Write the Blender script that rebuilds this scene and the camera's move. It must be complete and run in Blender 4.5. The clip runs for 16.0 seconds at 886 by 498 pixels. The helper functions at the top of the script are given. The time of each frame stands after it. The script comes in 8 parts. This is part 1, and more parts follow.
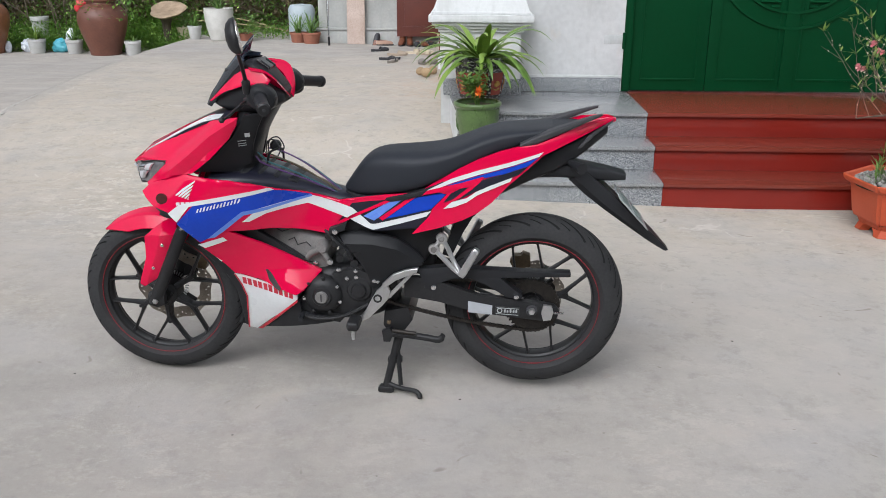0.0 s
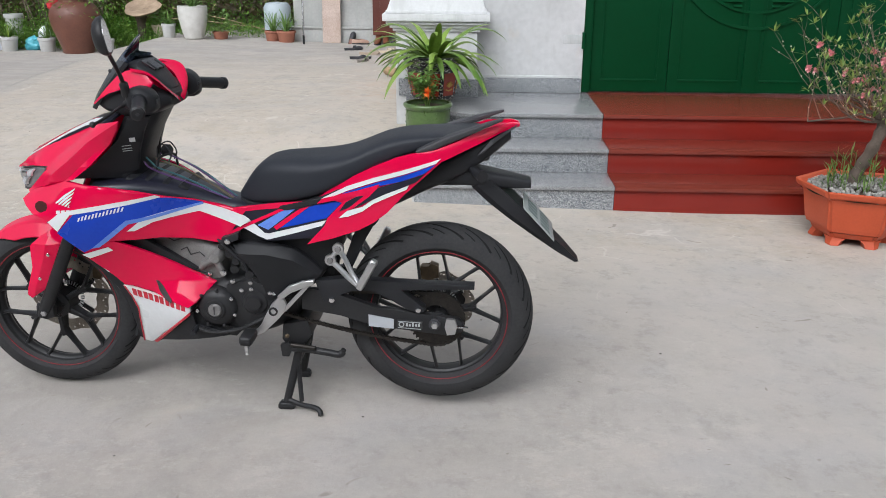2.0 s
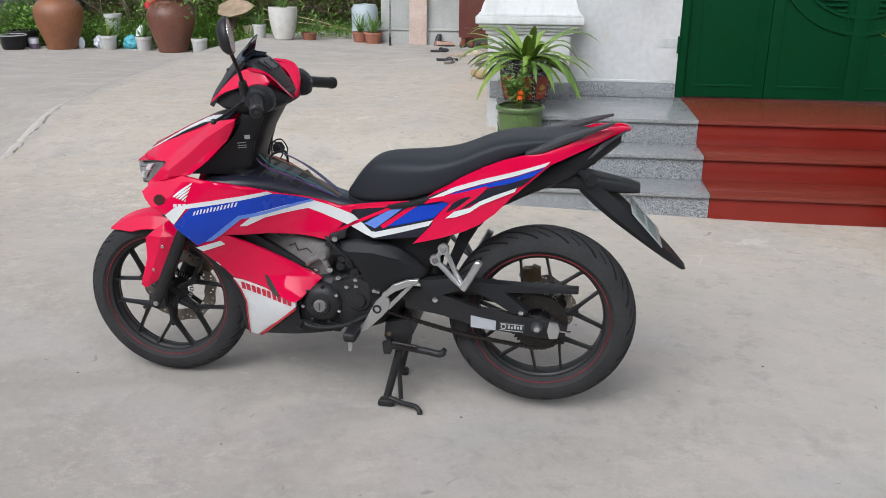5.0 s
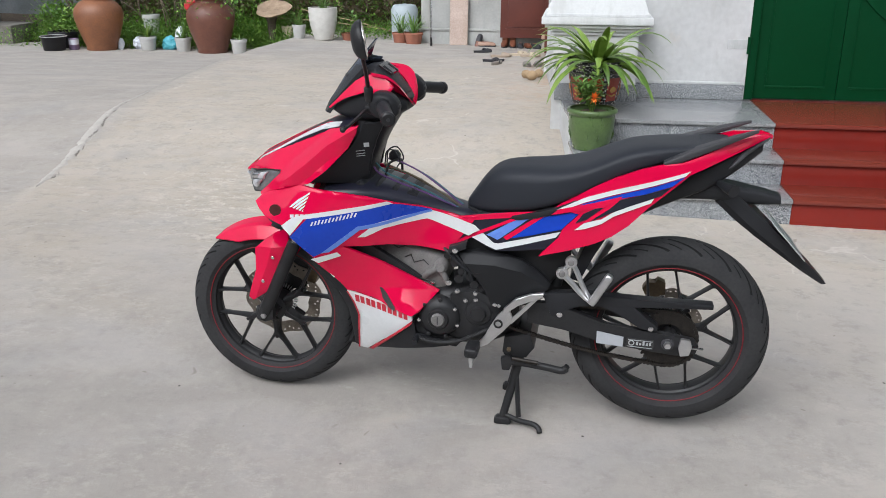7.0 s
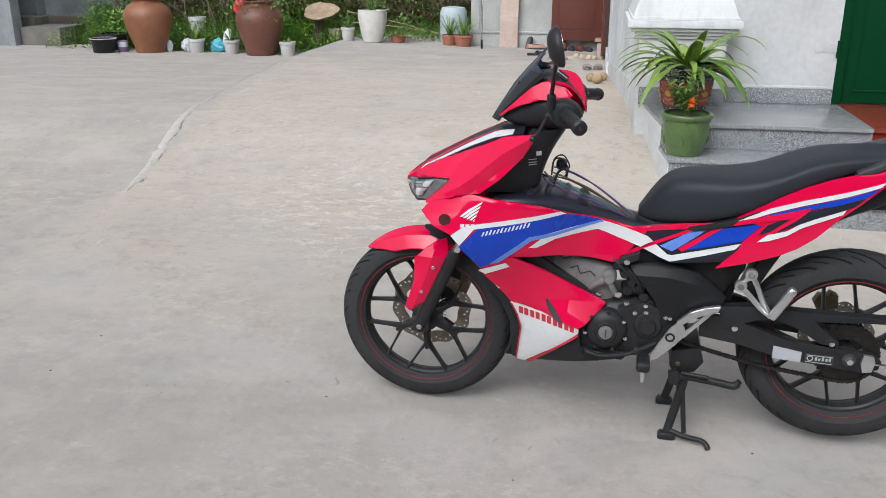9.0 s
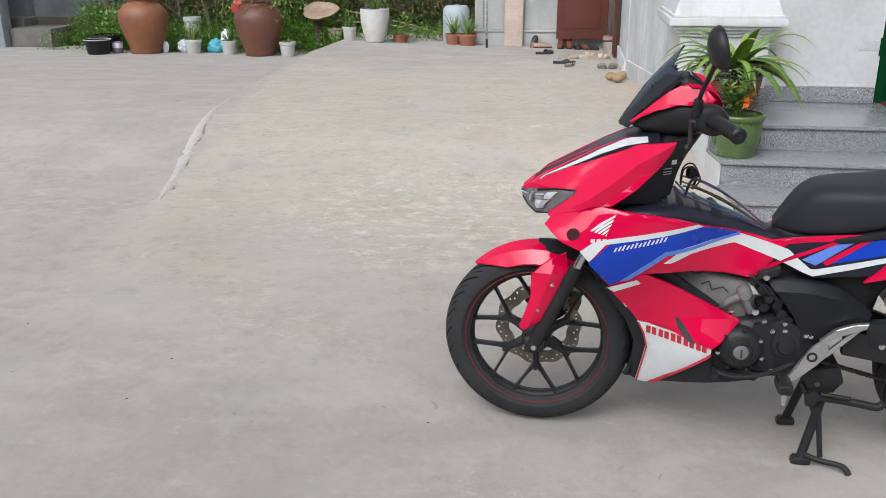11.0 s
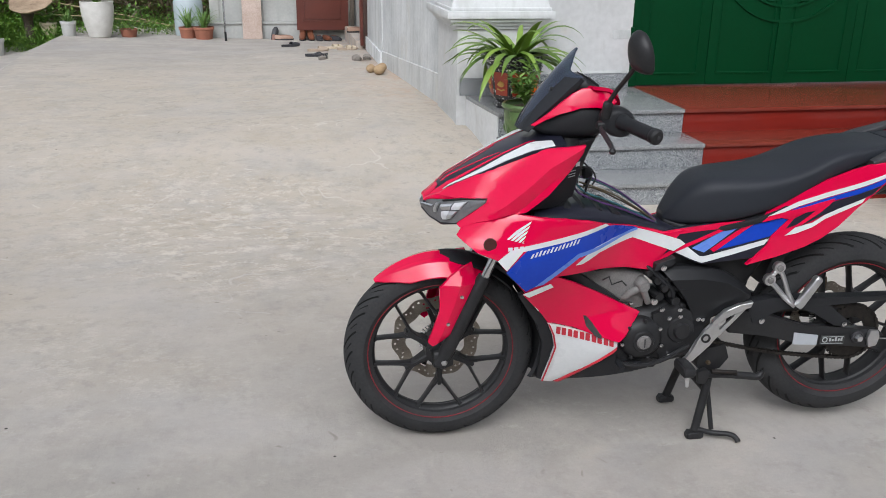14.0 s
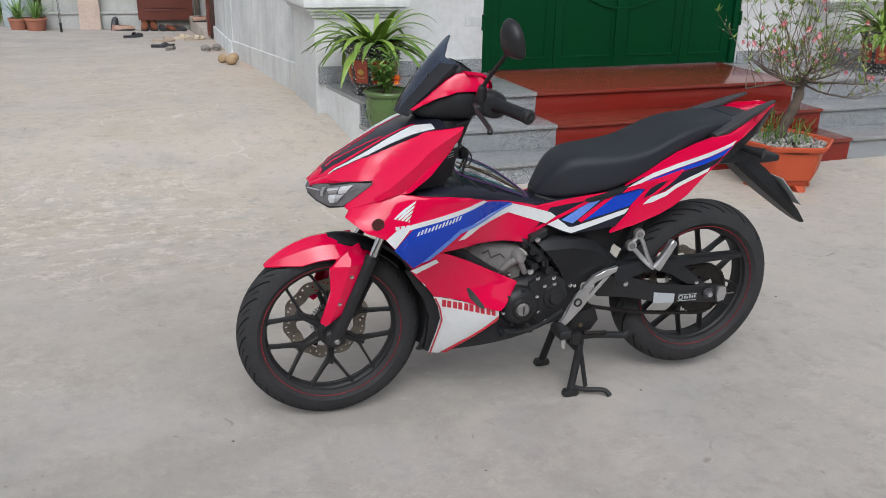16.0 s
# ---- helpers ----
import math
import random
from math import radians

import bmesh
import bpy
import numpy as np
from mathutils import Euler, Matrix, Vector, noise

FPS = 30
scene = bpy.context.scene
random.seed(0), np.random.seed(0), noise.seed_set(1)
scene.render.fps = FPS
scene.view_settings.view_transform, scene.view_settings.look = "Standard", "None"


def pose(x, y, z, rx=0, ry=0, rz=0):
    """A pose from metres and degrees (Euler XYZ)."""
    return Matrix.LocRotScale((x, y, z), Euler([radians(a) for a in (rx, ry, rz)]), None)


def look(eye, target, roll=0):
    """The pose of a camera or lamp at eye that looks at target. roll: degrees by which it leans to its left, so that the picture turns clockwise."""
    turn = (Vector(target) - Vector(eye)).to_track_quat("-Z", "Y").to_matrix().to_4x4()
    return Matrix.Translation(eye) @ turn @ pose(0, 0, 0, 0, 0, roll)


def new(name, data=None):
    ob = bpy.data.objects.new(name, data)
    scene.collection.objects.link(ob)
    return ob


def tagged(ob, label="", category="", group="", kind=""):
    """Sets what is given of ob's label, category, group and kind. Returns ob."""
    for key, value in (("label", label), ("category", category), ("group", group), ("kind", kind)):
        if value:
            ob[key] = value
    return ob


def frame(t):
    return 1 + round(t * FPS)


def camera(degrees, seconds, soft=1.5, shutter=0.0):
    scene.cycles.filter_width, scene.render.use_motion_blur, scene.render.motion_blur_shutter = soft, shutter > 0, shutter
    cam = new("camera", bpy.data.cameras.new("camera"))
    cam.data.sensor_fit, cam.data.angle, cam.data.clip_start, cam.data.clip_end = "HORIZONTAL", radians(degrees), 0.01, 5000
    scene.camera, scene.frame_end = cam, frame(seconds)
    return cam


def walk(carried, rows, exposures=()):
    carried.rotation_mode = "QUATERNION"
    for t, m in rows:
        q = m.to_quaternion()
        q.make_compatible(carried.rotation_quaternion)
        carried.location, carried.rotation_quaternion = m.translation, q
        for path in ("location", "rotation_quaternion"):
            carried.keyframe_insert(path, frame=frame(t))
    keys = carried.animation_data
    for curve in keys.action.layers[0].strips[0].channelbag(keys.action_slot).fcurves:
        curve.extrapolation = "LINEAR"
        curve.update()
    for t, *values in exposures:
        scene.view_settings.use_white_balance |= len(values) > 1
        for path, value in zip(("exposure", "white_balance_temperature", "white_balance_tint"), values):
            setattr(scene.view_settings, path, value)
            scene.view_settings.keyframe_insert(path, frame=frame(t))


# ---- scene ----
cam = camera(53.7, 16.0, 0.9)
PATH = [
    (0, (1.089, -2.718, 1.434), (1.014, -0.83, 0.78), 0.2),
    (0.5, (1.152, -2.633, 1.426), (1.081, -0.746, 0.767), 0.3),
    (1, (1.235, -2.565, 1.427), (1.17, -0.678, 0.768), 0.3),
    (1.5, (1.314, -2.537, 1.427), (1.253, -0.65, 0.769), 0.3),
    (2, (1.388, -2.566, 1.427), (1.321, -0.678, 0.77), 0.4),
    (2.5, (1.424, -2.585, 1.427), (1.336, -0.698, 0.771), 0.4),
    (3, (1.427, -2.586, 1.43), (1.31, -0.7, 0.773), 0.4),
    (3.5, (1.425, -2.576, 1.43), (1.278, -0.693, 0.774), 0.4),
    (4, (1.415, -2.572, 1.425), (1.232, -0.69, 0.771), 0.4),
    (4.5, (1.362, -2.578, 1.426), (1.15, -0.699, 0.773), 0.4),
    (6.8, (0.991, -2.54, 1.425), (0.72, -0.67, 0.77), 0.3),
    (7, (0.958, -2.506, 1.425), (0.683, -0.637, 0.771), 0.2),
    (7.5, (0.863, -2.451, 1.421), (0.575, -0.582, 0.77), 0.2),
    (8, (0.763, -2.439, 1.419), (0.464, -0.573, 0.766), 0.2),
    (8.5, (0.605, -2.483, 1.43), (0.294, -0.618, 0.779), 0.1),
    (9, (0.503, -2.511, 1.43), (0.186, -0.647, 0.779), 0.1),
    (9.5, (0.395, -2.46, 1.419), (0.076, -0.596, 0.768), 0.0),
    (10, (0.269, -2.395, 1.419), (-0.051, -0.531, 0.768), 0.1),
    (10.2, (0.231, -2.383, 1.418), (-0.09, -0.519, 0.766), 0.1),
    (12.3, (-0.156, -2.393, 1.434), (-0.199, -0.507, 0.772), 0.1),
    (12.5, (-0.175, -2.359, 1.437), (-0.176, -0.473, 0.771), 0.3),
    (13, (-0.227, -2.27, 1.436), (-0.097, -0.39, 0.766), 0.4),
    (13.5, (-0.313, -2.234, 1.442), (-0.07, -0.366, 0.769), 0.6),
    (14, (-0.429, -2.228, 1.449), (-0.081, -0.377, 0.774), 0.8),
    (14.5, (-0.507, -2.248, 1.456), (-0.058, -0.421, 0.776), 0.9),
    (15, (-0.529, -2.261, 1.457), (0.031, -0.468, 0.769), 1.1),
    (15.5, (-0.539, -2.292, 1.464), (0.088, -0.523, 0.773), 1.1),
    (16, (-0.548, -2.316, 1.463), (0.117, -0.562, 0.769), 1.3),
]
EXPOSURES = [(0.0, 0.18, 6070, 10), (3.0, 0.19, 6070, 10), (4.5, 0.17, 6070, 10), (7.0, 0.20, 6070, 10), (9.0, 0.22, 6080, 10), (10.0, 0.19, 6100, 10), (12.5, 0.16, 6100, 10), (13.5, 0.11, 6100, 10), (14.5, 0.10, 6080, 10), (16.0, 0.04, 6110, 10)]
walk(cam, [(t, look(eye, target, roll)) for t, eye, target, roll in PATH], EXPOSURES)

# ---------------------------------------------------------------- light
world = bpy.data.worlds.new("overcast_sky")
scene.world = world
world.use_nodes = True
_wn = world.node_tree.nodes
_sky = _wn.new("ShaderNodeTexSky")
_sky.sky_type = "NISHITA"
_sky.sun_disc = False
_sky.sun_elevation = radians(46)
_sky.sun_rotation = radians(200)
_sky.air_density, _sky.dust_density, _sky.ozone_density = 1.0, 6.0, 1.0
_hsv = _wn.new("ShaderNodeHueSaturation")
_hsv.inputs["Saturation"].default_value = 0.15
world.node_tree.links.new(_sky.outputs[0], _hsv.inputs["Color"])
world.node_tree.links.new(_hsv.outputs[0], _wn["Background"].inputs[0])
_wn["Background"].inputs[1].default_value = 0.15
sun = new("sun", bpy.data.lights.new("sun", "SUN"))
sun.data.energy, sun.data.angle, sun.data.color = 0.70, radians(55), (1.0, 0.985, 0.97)
sun.matrix_world = look((-2.7, -6.8, 7.6), (0, 0, 0))
scene.view_settings.exposure = 0.0


# ---------------------------------------------------------------- materials
def mat(name, a, b=None, rough=0.5, metal=0.0, scale=8.0, fine=90.0, bump=0.0, bump_scale=None, coat=0.0,
        trans=0.0, spec=0.5, per_object=0.0, per_island=0.0, mix=0.6, rough_var=0.1):
    """A surface with colour a varied to b at two scales, uneven gloss and fine relief."""
    m = bpy.data.materials.new(name)
    m.use_nodes = True
    t = m.node_tree
    n, l = t.nodes, t.links
    p = n["Principled BSDF"]
    b = b or tuple(c * 0.8 for c in a)
    co = n.new("ShaderNodeTexCoord")
    big, small = n.new("ShaderNodeTexNoise"), n.new("ShaderNodeTexNoise")
    big.inputs["Scale"].default_value, small.inputs["Scale"].default_value = scale, fine
    big.inputs["Detail"].default_value, small.inputs["Detail"].default_value = 5, 4
    for x in (big, small):
        l.new(co.outputs["Object"], x.inputs["Vector"])
    add = n.new("ShaderNodeMath")
    add.operation = "MULTIPLY_ADD"
    add.inputs[1].default_value = 1 - mix
    mul = n.new("ShaderNodeMath")
    mul.operation = "MULTIPLY"
    mul.inputs[1].default_value = mix
    l.new(big.outputs["Fac"], mul.inputs[0])
    l.new(small.outputs["Fac"], add.inputs[0])
    l.new(mul.outputs[0], add.inputs[2])
    fac = add.outputs[0]
    if per_object or per_island:
        src = n.new("ShaderNodeObjectInfo") if per_object else n.new("ShaderNodeNewGeometry")
        k = n.new("ShaderNodeMath")
        k.operation = "MULTIPLY_ADD"
        k.inputs[1].default_value = per_object or per_island
        l.new(src.outputs["Random" if per_object else "Random Per Island"], k.inputs[0])
        sub = n.new("ShaderNodeMath")
        sub.operation = "SUBTRACT"
        sub.inputs[1].default_value = (per_object or per_island) / 2
        l.new(fac, k.inputs[2])
        l.new(k.outputs[0], sub.inputs[0])
        fac = sub.outputs[0]
    ramp = n.new("ShaderNodeMapRange")
    ramp.inputs["From Min"].default_value, ramp.inputs["From Max"].default_value = 0.3, 0.7
    l.new(fac, ramp.inputs["Value"])
    col = n.new("ShaderNodeMix")
    col.data_type = "RGBA"
    col.inputs["A"].default_value, col.inputs["B"].default_value = (*a, 1), (*b, 1)
    l.new(ramp.outputs[0], col.inputs["Factor"])
    l.new(col.outputs["Result"], p.inputs["Base Color"])
    rr = n.new("ShaderNodeMapRange")
    rr.inputs["To Min"].default_value, rr.inputs["To Max"].default_value = max(rough - rough_var, 0.03), min(rough + rough_var, 1)
    l.new(big.outputs["Fac"], rr.inputs["Value"])
    l.new(rr.outputs[0], p.inputs["Roughness"])
    p.inputs["Metallic"].default_value = metal
    p.inputs["Specular IOR Level"].default_value = spec
    p.inputs["Coat Weight"].default_value = coat
    p.inputs["Coat Roughness"].default_value = 0.06
    p.inputs["Transmission Weight"].default_value = trans
    if bump:
        bm_ = n.new("ShaderNodeBump")
        bm_.inputs["Strength"].default_value = 1.0
        bm_.inputs["Distance"].default_value = bump
        src = small
        if bump_scale:
            src = n.new("ShaderNodeTexNoise")
            src.inputs["Scale"].default_value = bump_scale
            src.inputs["Detail"].default_value = 6
            l.new(co.outputs["Object"], src.inputs["Vector"])
        l.new(src.outputs["Fac"], bm_.inputs["Height"])
        l.new(bm_.outputs[0], p.inputs["Normal"])
    return m


RED = mat("red_gloss_plastic", (0.66, 0.0015, 0.053), (0.61, 0.0015, 0.047), rough=0.045, spec=0.42, scale=3, fine=60, rough_var=0.03)
BLUE = mat("blue_gloss_plastic", (0.010, 0.055, 0.46), (0.007, 0.042, 0.39), rough=0.26, spec=0.35)
LBLUE = mat("light_blue_film", (0.13, 0.24, 0.66), (0.10, 0.20, 0.58), rough=0.3, spec=0.35)
NAVY = mat("dark_navy_film", (0.013, 0.0135, 0.024), (0.018, 0.0185, 0.03), rough=0.32, spec=0.35)
WHITE = mat("white_gloss_plastic", (0.68, 0.695, 0.70), (0.60, 0.615, 0.62), rough=0.3, spec=0.3)
LGREY = mat("grey_film", (0.42, 0.44, 0.47), (0.36, 0.38, 0.41), rough=0.35)
REDINK = mat("red_lettering_film", (0.5, 0.02, 0.04), (0.42, 0.02, 0.035), rough=0.35)
BLACK = mat("black_textured_plastic", (0.015, 0.0158, 0.018), (0.023, 0.0236, 0.0265), rough=0.45, spec=0.25, bump=0.0002, fine=900, scale=6)
DBLACK = mat("black_painted_metal", (0.014, 0.0142, 0.0155), (0.026, 0.0258, 0.027), rough=0.42, spec=0.28, scale=20, fine=200, bump=0.0002)
SEAT = mat("black_seat_vinyl", (0.016, 0.0185, 0.0245), (0.024, 0.027, 0.034), rough=0.52, spec=0.28, bump=0.0003, fine=700, scale=5)
TYRE = mat("tyre_rubber", (0.019, 0.0195, 0.0215), (0.040, 0.040, 0.041), rough=0.75, spec=0.3, scale=10, fine=120, bump=0.0004)
# near-black for tread grooves: the shade inside them is in this colour
GROOVE = mat("groove_shade_rubber", (0.010, 0.010, 0.011), (0.014, 0.014, 0.0145), rough=0.7, spec=0.15, scale=20)
SILVER = mat("brushed_aluminium", (0.62, 0.62, 0.63), (0.5, 0.5, 0.5), rough=0.33, metal=0.9, scale=30, fine=300)
CASTAL = mat("cast_engine_metal", (0.25, 0.24, 0.235), (0.14, 0.135, 0.13), rough=0.6, metal=0.25, scale=25, fine=250, bump=0.0006)
CHROME = mat("polished_steel", (0.75, 0.75, 0.76), (0.65, 0.65, 0.66), rough=0.15, metal=1.0, rough_var=0.05)
DISC = mat("brake_disc_steel", (0.34, 0.31, 0.27), (0.2, 0.165, 0.13), rough=0.4, metal=0.8, scale=30, fine=200)
BRASS = mat("dull_brown_caliper", (0.2, 0.145, 0.085), (0.11, 0.085, 0.06), rough=0.5, metal=0.7, scale=40)
GLOSSBLACK = mat("gloss_black_plastic", (0.012, 0.013, 0.016), (0.018, 0.019, 0.022), rough=0.12, spec=0.45, scale=6)
SMOKE = mat("smoked_screen", (0.10, 0.13, 0.20), (0.07, 0.095, 0.15), rough=0.05, spec=0.45, rough_var=0.02, trans=0.7)
LAMPWHITE = mat("frosted_lamp_optic", (0.72, 0.72, 0.74), (0.5, 0.5, 0.52), rough=0.15, spec=0.5, scale=60, metal=0.3)
LENS = mat("clear_headlight_lens", (0.17, 0.168, 0.175), (0.10, 0.098, 0.105), rough=0.05, spec=0.7, scale=20, rough_var=0.03)
AMBER = mat("smoked_signal_lens", (0.08, 0.014, 0.014), (0.045, 0.012, 0.012), rough=0.15)
CHAIN = mat("oily_chain_steel", (0.018, 0.017, 0.017), (0.05, 0.043, 0.037), rough=0.5, metal=0.7, scale=60, fine=300)
PLATE = mat("number_plate_white", (0.5, 0.53, 0.53), (0.42, 0.45, 0.45), rough=0.35, metal=0.3)
# print black; also the painted dark of the vent, cap slot and grooves
INK = mat("black_ink_and_recess_shade", (0.02, 0.02, 0.022), (0.03, 0.03, 0.03), rough=0.5)

CONCRETE = bpy.data.materials.new("worn_concrete")
GRANITE = bpy.data.materials.new("speckled_grey_granite")
PLASTER = mat("grey_white_plaster", (0.66, 0.665, 0.66), (0.45, 0.455, 0.45), rough=0.85, scale=1.6, fine=25, bump=0.002, mix=0.7)
PLASTER2 = mat("weathered_plaster", (0.70, 0.71, 0.71), (0.45, 0.47, 0.475), rough=0.9, scale=2.2, fine=30, bump=0.003, mix=0.7)
CEMENT = mat("grey_cement_render", (0.64, 0.65, 0.64), (0.48, 0.49, 0.485), rough=0.9, scale=3, fine=40, bump=0.002)
WHITEMOULD = mat("white_painted_moulding", (0.66, 0.67, 0.67), (0.55, 0.56, 0.56), rough=0.7, scale=4, fine=60, bump=0.001)
REDGRAN = mat("polished_red_granite", (0.215, 0.020, 0.013), (0.165, 0.015, 0.010), rough=0.18, scale=4, fine=350, mix=0.35, spec=0.35)
# same red granite for treads, the brownish sheen mixed into its colour
REDTREAD = mat("polished_red_granite_sheen", (0.205, 0.036, 0.023), (0.15, 0.026, 0.017), rough=0.16, scale=4, fine=350, mix=0.35)
GREEN = mat("green_painted_steel", (0.0012, 0.045, 0.014), (0.001, 0.036, 0.0108), rough=0.5, scale=2, fine=40, spec=0.12)
TERRA = mat("orange_plastic_planter", (0.52, 0.085, 0.03), (0.44, 0.07, 0.024), rough=0.5, scale=5, fine=80, bump=0.0005)
CLAY = mat("brown_glazed_clay", (0.19, 0.075, 0.048), (0.11, 0.045, 0.032), rough=0.45, scale=3.5, fine=40, bump=0.002)
CLAY2 = mat("orange_clay_jar", (0.29, 0.118, 0.05), (0.165, 0.068, 0.036), rough=0.5, scale=3.5, fine=40, bump=0.002)
TERRACOTTA = mat("terracotta_pot", (0.36, 0.14, 0.085), (0.25, 0.10, 0.065), rough=0.8, scale=10, bump=0.001)
WHITEPOT = mat("white_ceramic", (0.66, 0.65, 0.62), (0.50, 0.49, 0.455), rough=0.4, scale=10, fine=100)
GREYPOT = mat("grey_plastic_pot", (0.5, 0.5, 0.49), (0.4, 0.4, 0.38), rough=0.6, scale=8)
GREENPOT = mat("green_glazed_ceramic", (0.10, 0.165, 0.05), (0.055, 0.095, 0.03), rough=0.3, scale=12, fine=70, coat=0.3, bump=0.001)
REDGLAZE = mat("red_glazed_panel", (0.36, 0.045, 0.02), (0.24, 0.03, 0.015), rough=0.35, scale=20, coat=0.3)
GOLD = mat("gold_relief_paint", (0.55, 0.33, 0.08), (0.4, 0.22, 0.05), rough=0.45, scale=30)
SOIL = mat("dark_soil", (0.06, 0.045, 0.03), (0.12, 0.09, 0.065), rough=0.95, scale=15, fine=80, bump=0.01)
LEAF = mat("strap_leaf_green", (0.07, 0.15, 0.016), (0.19, 0.29, 0.045), rough=0.42, scale=5, fine=40, per_island=0.5)
LEAF2 = mat("shrub_leaf_green", (0.085, 0.18, 0.032), (0.18, 0.30, 0.07), rough=0.5, scale=5, per_island=0.6)
WEED = mat("weed_leaf_green", (0.09, 0.22, 0.028), (0.23, 0.38, 0.065), rough=0.6, scale=2, per_island=0.7)
DRYLEAF = mat("dry_undergrowth", (0.07, 0.055, 0.03), (0.17, 0.13, 0.07), rough=0.8, scale=2, per_island=0.6)
BARK = mat("grey_brown_bark", (0.065, 0.05, 0.038), (0.13, 0.10, 0.078), rough=0.9, scale=20, fine=120, bump=0.004)
TWIG = mat("brown_twig", (0.10, 0.075, 0.055), (0.19, 0.145, 0.11), rough=0.8, scale=20)
PINK = mat("pink_blossom", (0.82, 0.40, 0.43), (0.74, 0.20, 0.26), rough=0.6, per_island=0.6)
ORANGE = mat("orange_petal", (0.85, 0.25, 0.03), (0.8, 0.16, 0.02), rough=0.6, per_island=0.5)
PEBBLE = mat("grey_pebble", (0.34, 0.325, 0.30), (0.2, 0.19, 0.175), rough=0.8, scale=10, per_island=0.7)
BROWNDOOR = mat("dark_red_brown_wood", (0.14, 0.04, 0.028), (0.09, 0.025, 0.018), rough=0.4, scale=3, fine=80)
DARKWOOD = mat("dark_wood_frame", (0.045, 0.026, 0.02), (0.075, 0.04, 0.03), rough=0.5)
RAWWOOD = mat("weathered_plank", (0.64, 0.53, 0.47), (0.36, 0.26, 0.20), rough=0.85, scale=3.2, fine=60, bump=0.002)
COCO = mat("tan_husk", (0.42, 0.30, 0.17), (0.28, 0.19, 0.11), rough=0.85, scale=12, fine=90, bump=0.002)
DRUM = mat("pale_grey_plastic", (0.42, 0.48, 0.51), (0.34, 0.39, 0.42), rough=0.5)
CREAM = mat("cream_rubber", (0.62, 0.53, 0.4), (0.5, 0.42, 0.31), rough=0.6)
GREYSHOE = mat("grey_rubber", (0.28, 0.25, 0.22), (0.2, 0.18, 0.16), rough=0.7)
DARKSHOE = mat("dark_rubber", (0.02, 0.021, 0.026), (0.04, 0.04, 0.045), rough=0.6)
BROWNSHOE = mat("brown_leather", (0.2, 0.07, 0.035), (0.12, 0.04, 0.02), rough=0.4)
TEAL = mat("turquoise_plastic_bag", (0.10, 0.42, 0.50), (0.07, 0.34, 0.42), rough=0.35)
BAGWHITE = mat("white_plastic_bag", (0.75, 0.78, 0.82), (0.55, 0.6, 0.68), rough=0.35)
REDCLOTH = mat("red_plastic_bag", (0.6, 0.04, 0.05), (0.5, 0.03, 0.04), rough=0.4)
GREENWIRE = mat("green_sheathed_cable", (0.05, 0.16, 0.17), (0.03, 0.09, 0.12), rough=0.35)
PURPLEWIRE = mat("purple_sheathed_cable", (0.13, 0.05, 0.19), (0.06, 0.03, 0.1), rough=0.35)
YELLOWWIRE = mat("brown_sheathed_cable", (0.14, 0.11, 0.06), (0.07, 0.055, 0.04), rough=0.35)


def weather(m, tint, lo, hi, amount, stretch=(5, 5, 0.6), scale=1.3):
    """Runs of dirt washed down a wall, laid over the material's own colour."""
    n, l = m.node_tree.nodes, m.node_tree.links
    p = n["Principled BSDF"]
    base = p.inputs["Base Color"].links[0].from_socket
    co, mp, no, rg, mx = (n.new("ShaderNode" + k) for k in ("TexCoord", "Mapping", "TexNoise", "MapRange", "Mix"))
    mp.inputs["Scale"].default_value = stretch
    no.inputs["Scale"].default_value, no.inputs["Detail"].default_value, no.inputs["Roughness"].default_value = scale, 8, 0.68
    for key, v in zip(("From Min", "From Max", "To Min", "To Max"), (lo, hi, 0, amount)):
        rg.inputs[key].default_value = v
    mx.data_type = "RGBA"
    mx.inputs["B"].default_value = (*tint, 1)
    l.new(co.outputs["Object"], mp.inputs["Vector"])
    l.new(mp.outputs[0], no.inputs["Vector"])
    l.new(no.outputs["Fac"], rg.inputs["Value"])
    l.new(rg.outputs[0], mx.inputs["Factor"])
    l.new(base, mx.inputs["A"])
    l.new(mx.outputs["Result"], p.inputs["Base Color"])


# rear wing plaster, a darker tone than the side wall
REARPLASTER = mat("darker_rear_plaster", (0.47, 0.475, 0.455), (0.33, 0.335, 0.32), rough=0.9, scale=2.5, fine=30, bump=0.003, mix=0.7)
for m_ in (PLASTER2, REARPLASTER, CEMENT):
    weather(m_, (0.36, 0.375, 0.36), 0.5, 0.66, 0.6)
    weather(m_, (0.55, 0.53, 0.47), 0.55, 0.68, 0.45, (2, 2, 1.2), 2.3)
weather(PLASTER, (0.40, 0.385, 0.35), 0.55, 0.70, 0.5, (2.2, 2.2, 0.7), 1.6)
weather(PLASTER, (0.56, 0.47, 0.38), 0.60, 0.70, 0.35, (1.5, 1.5, 0.9), 1.9)
weather(WHITEMOULD, (0.42, 0.43, 0.42), 0.53, 0.68, 0.5, (3, 3, 0.7), 1.8)


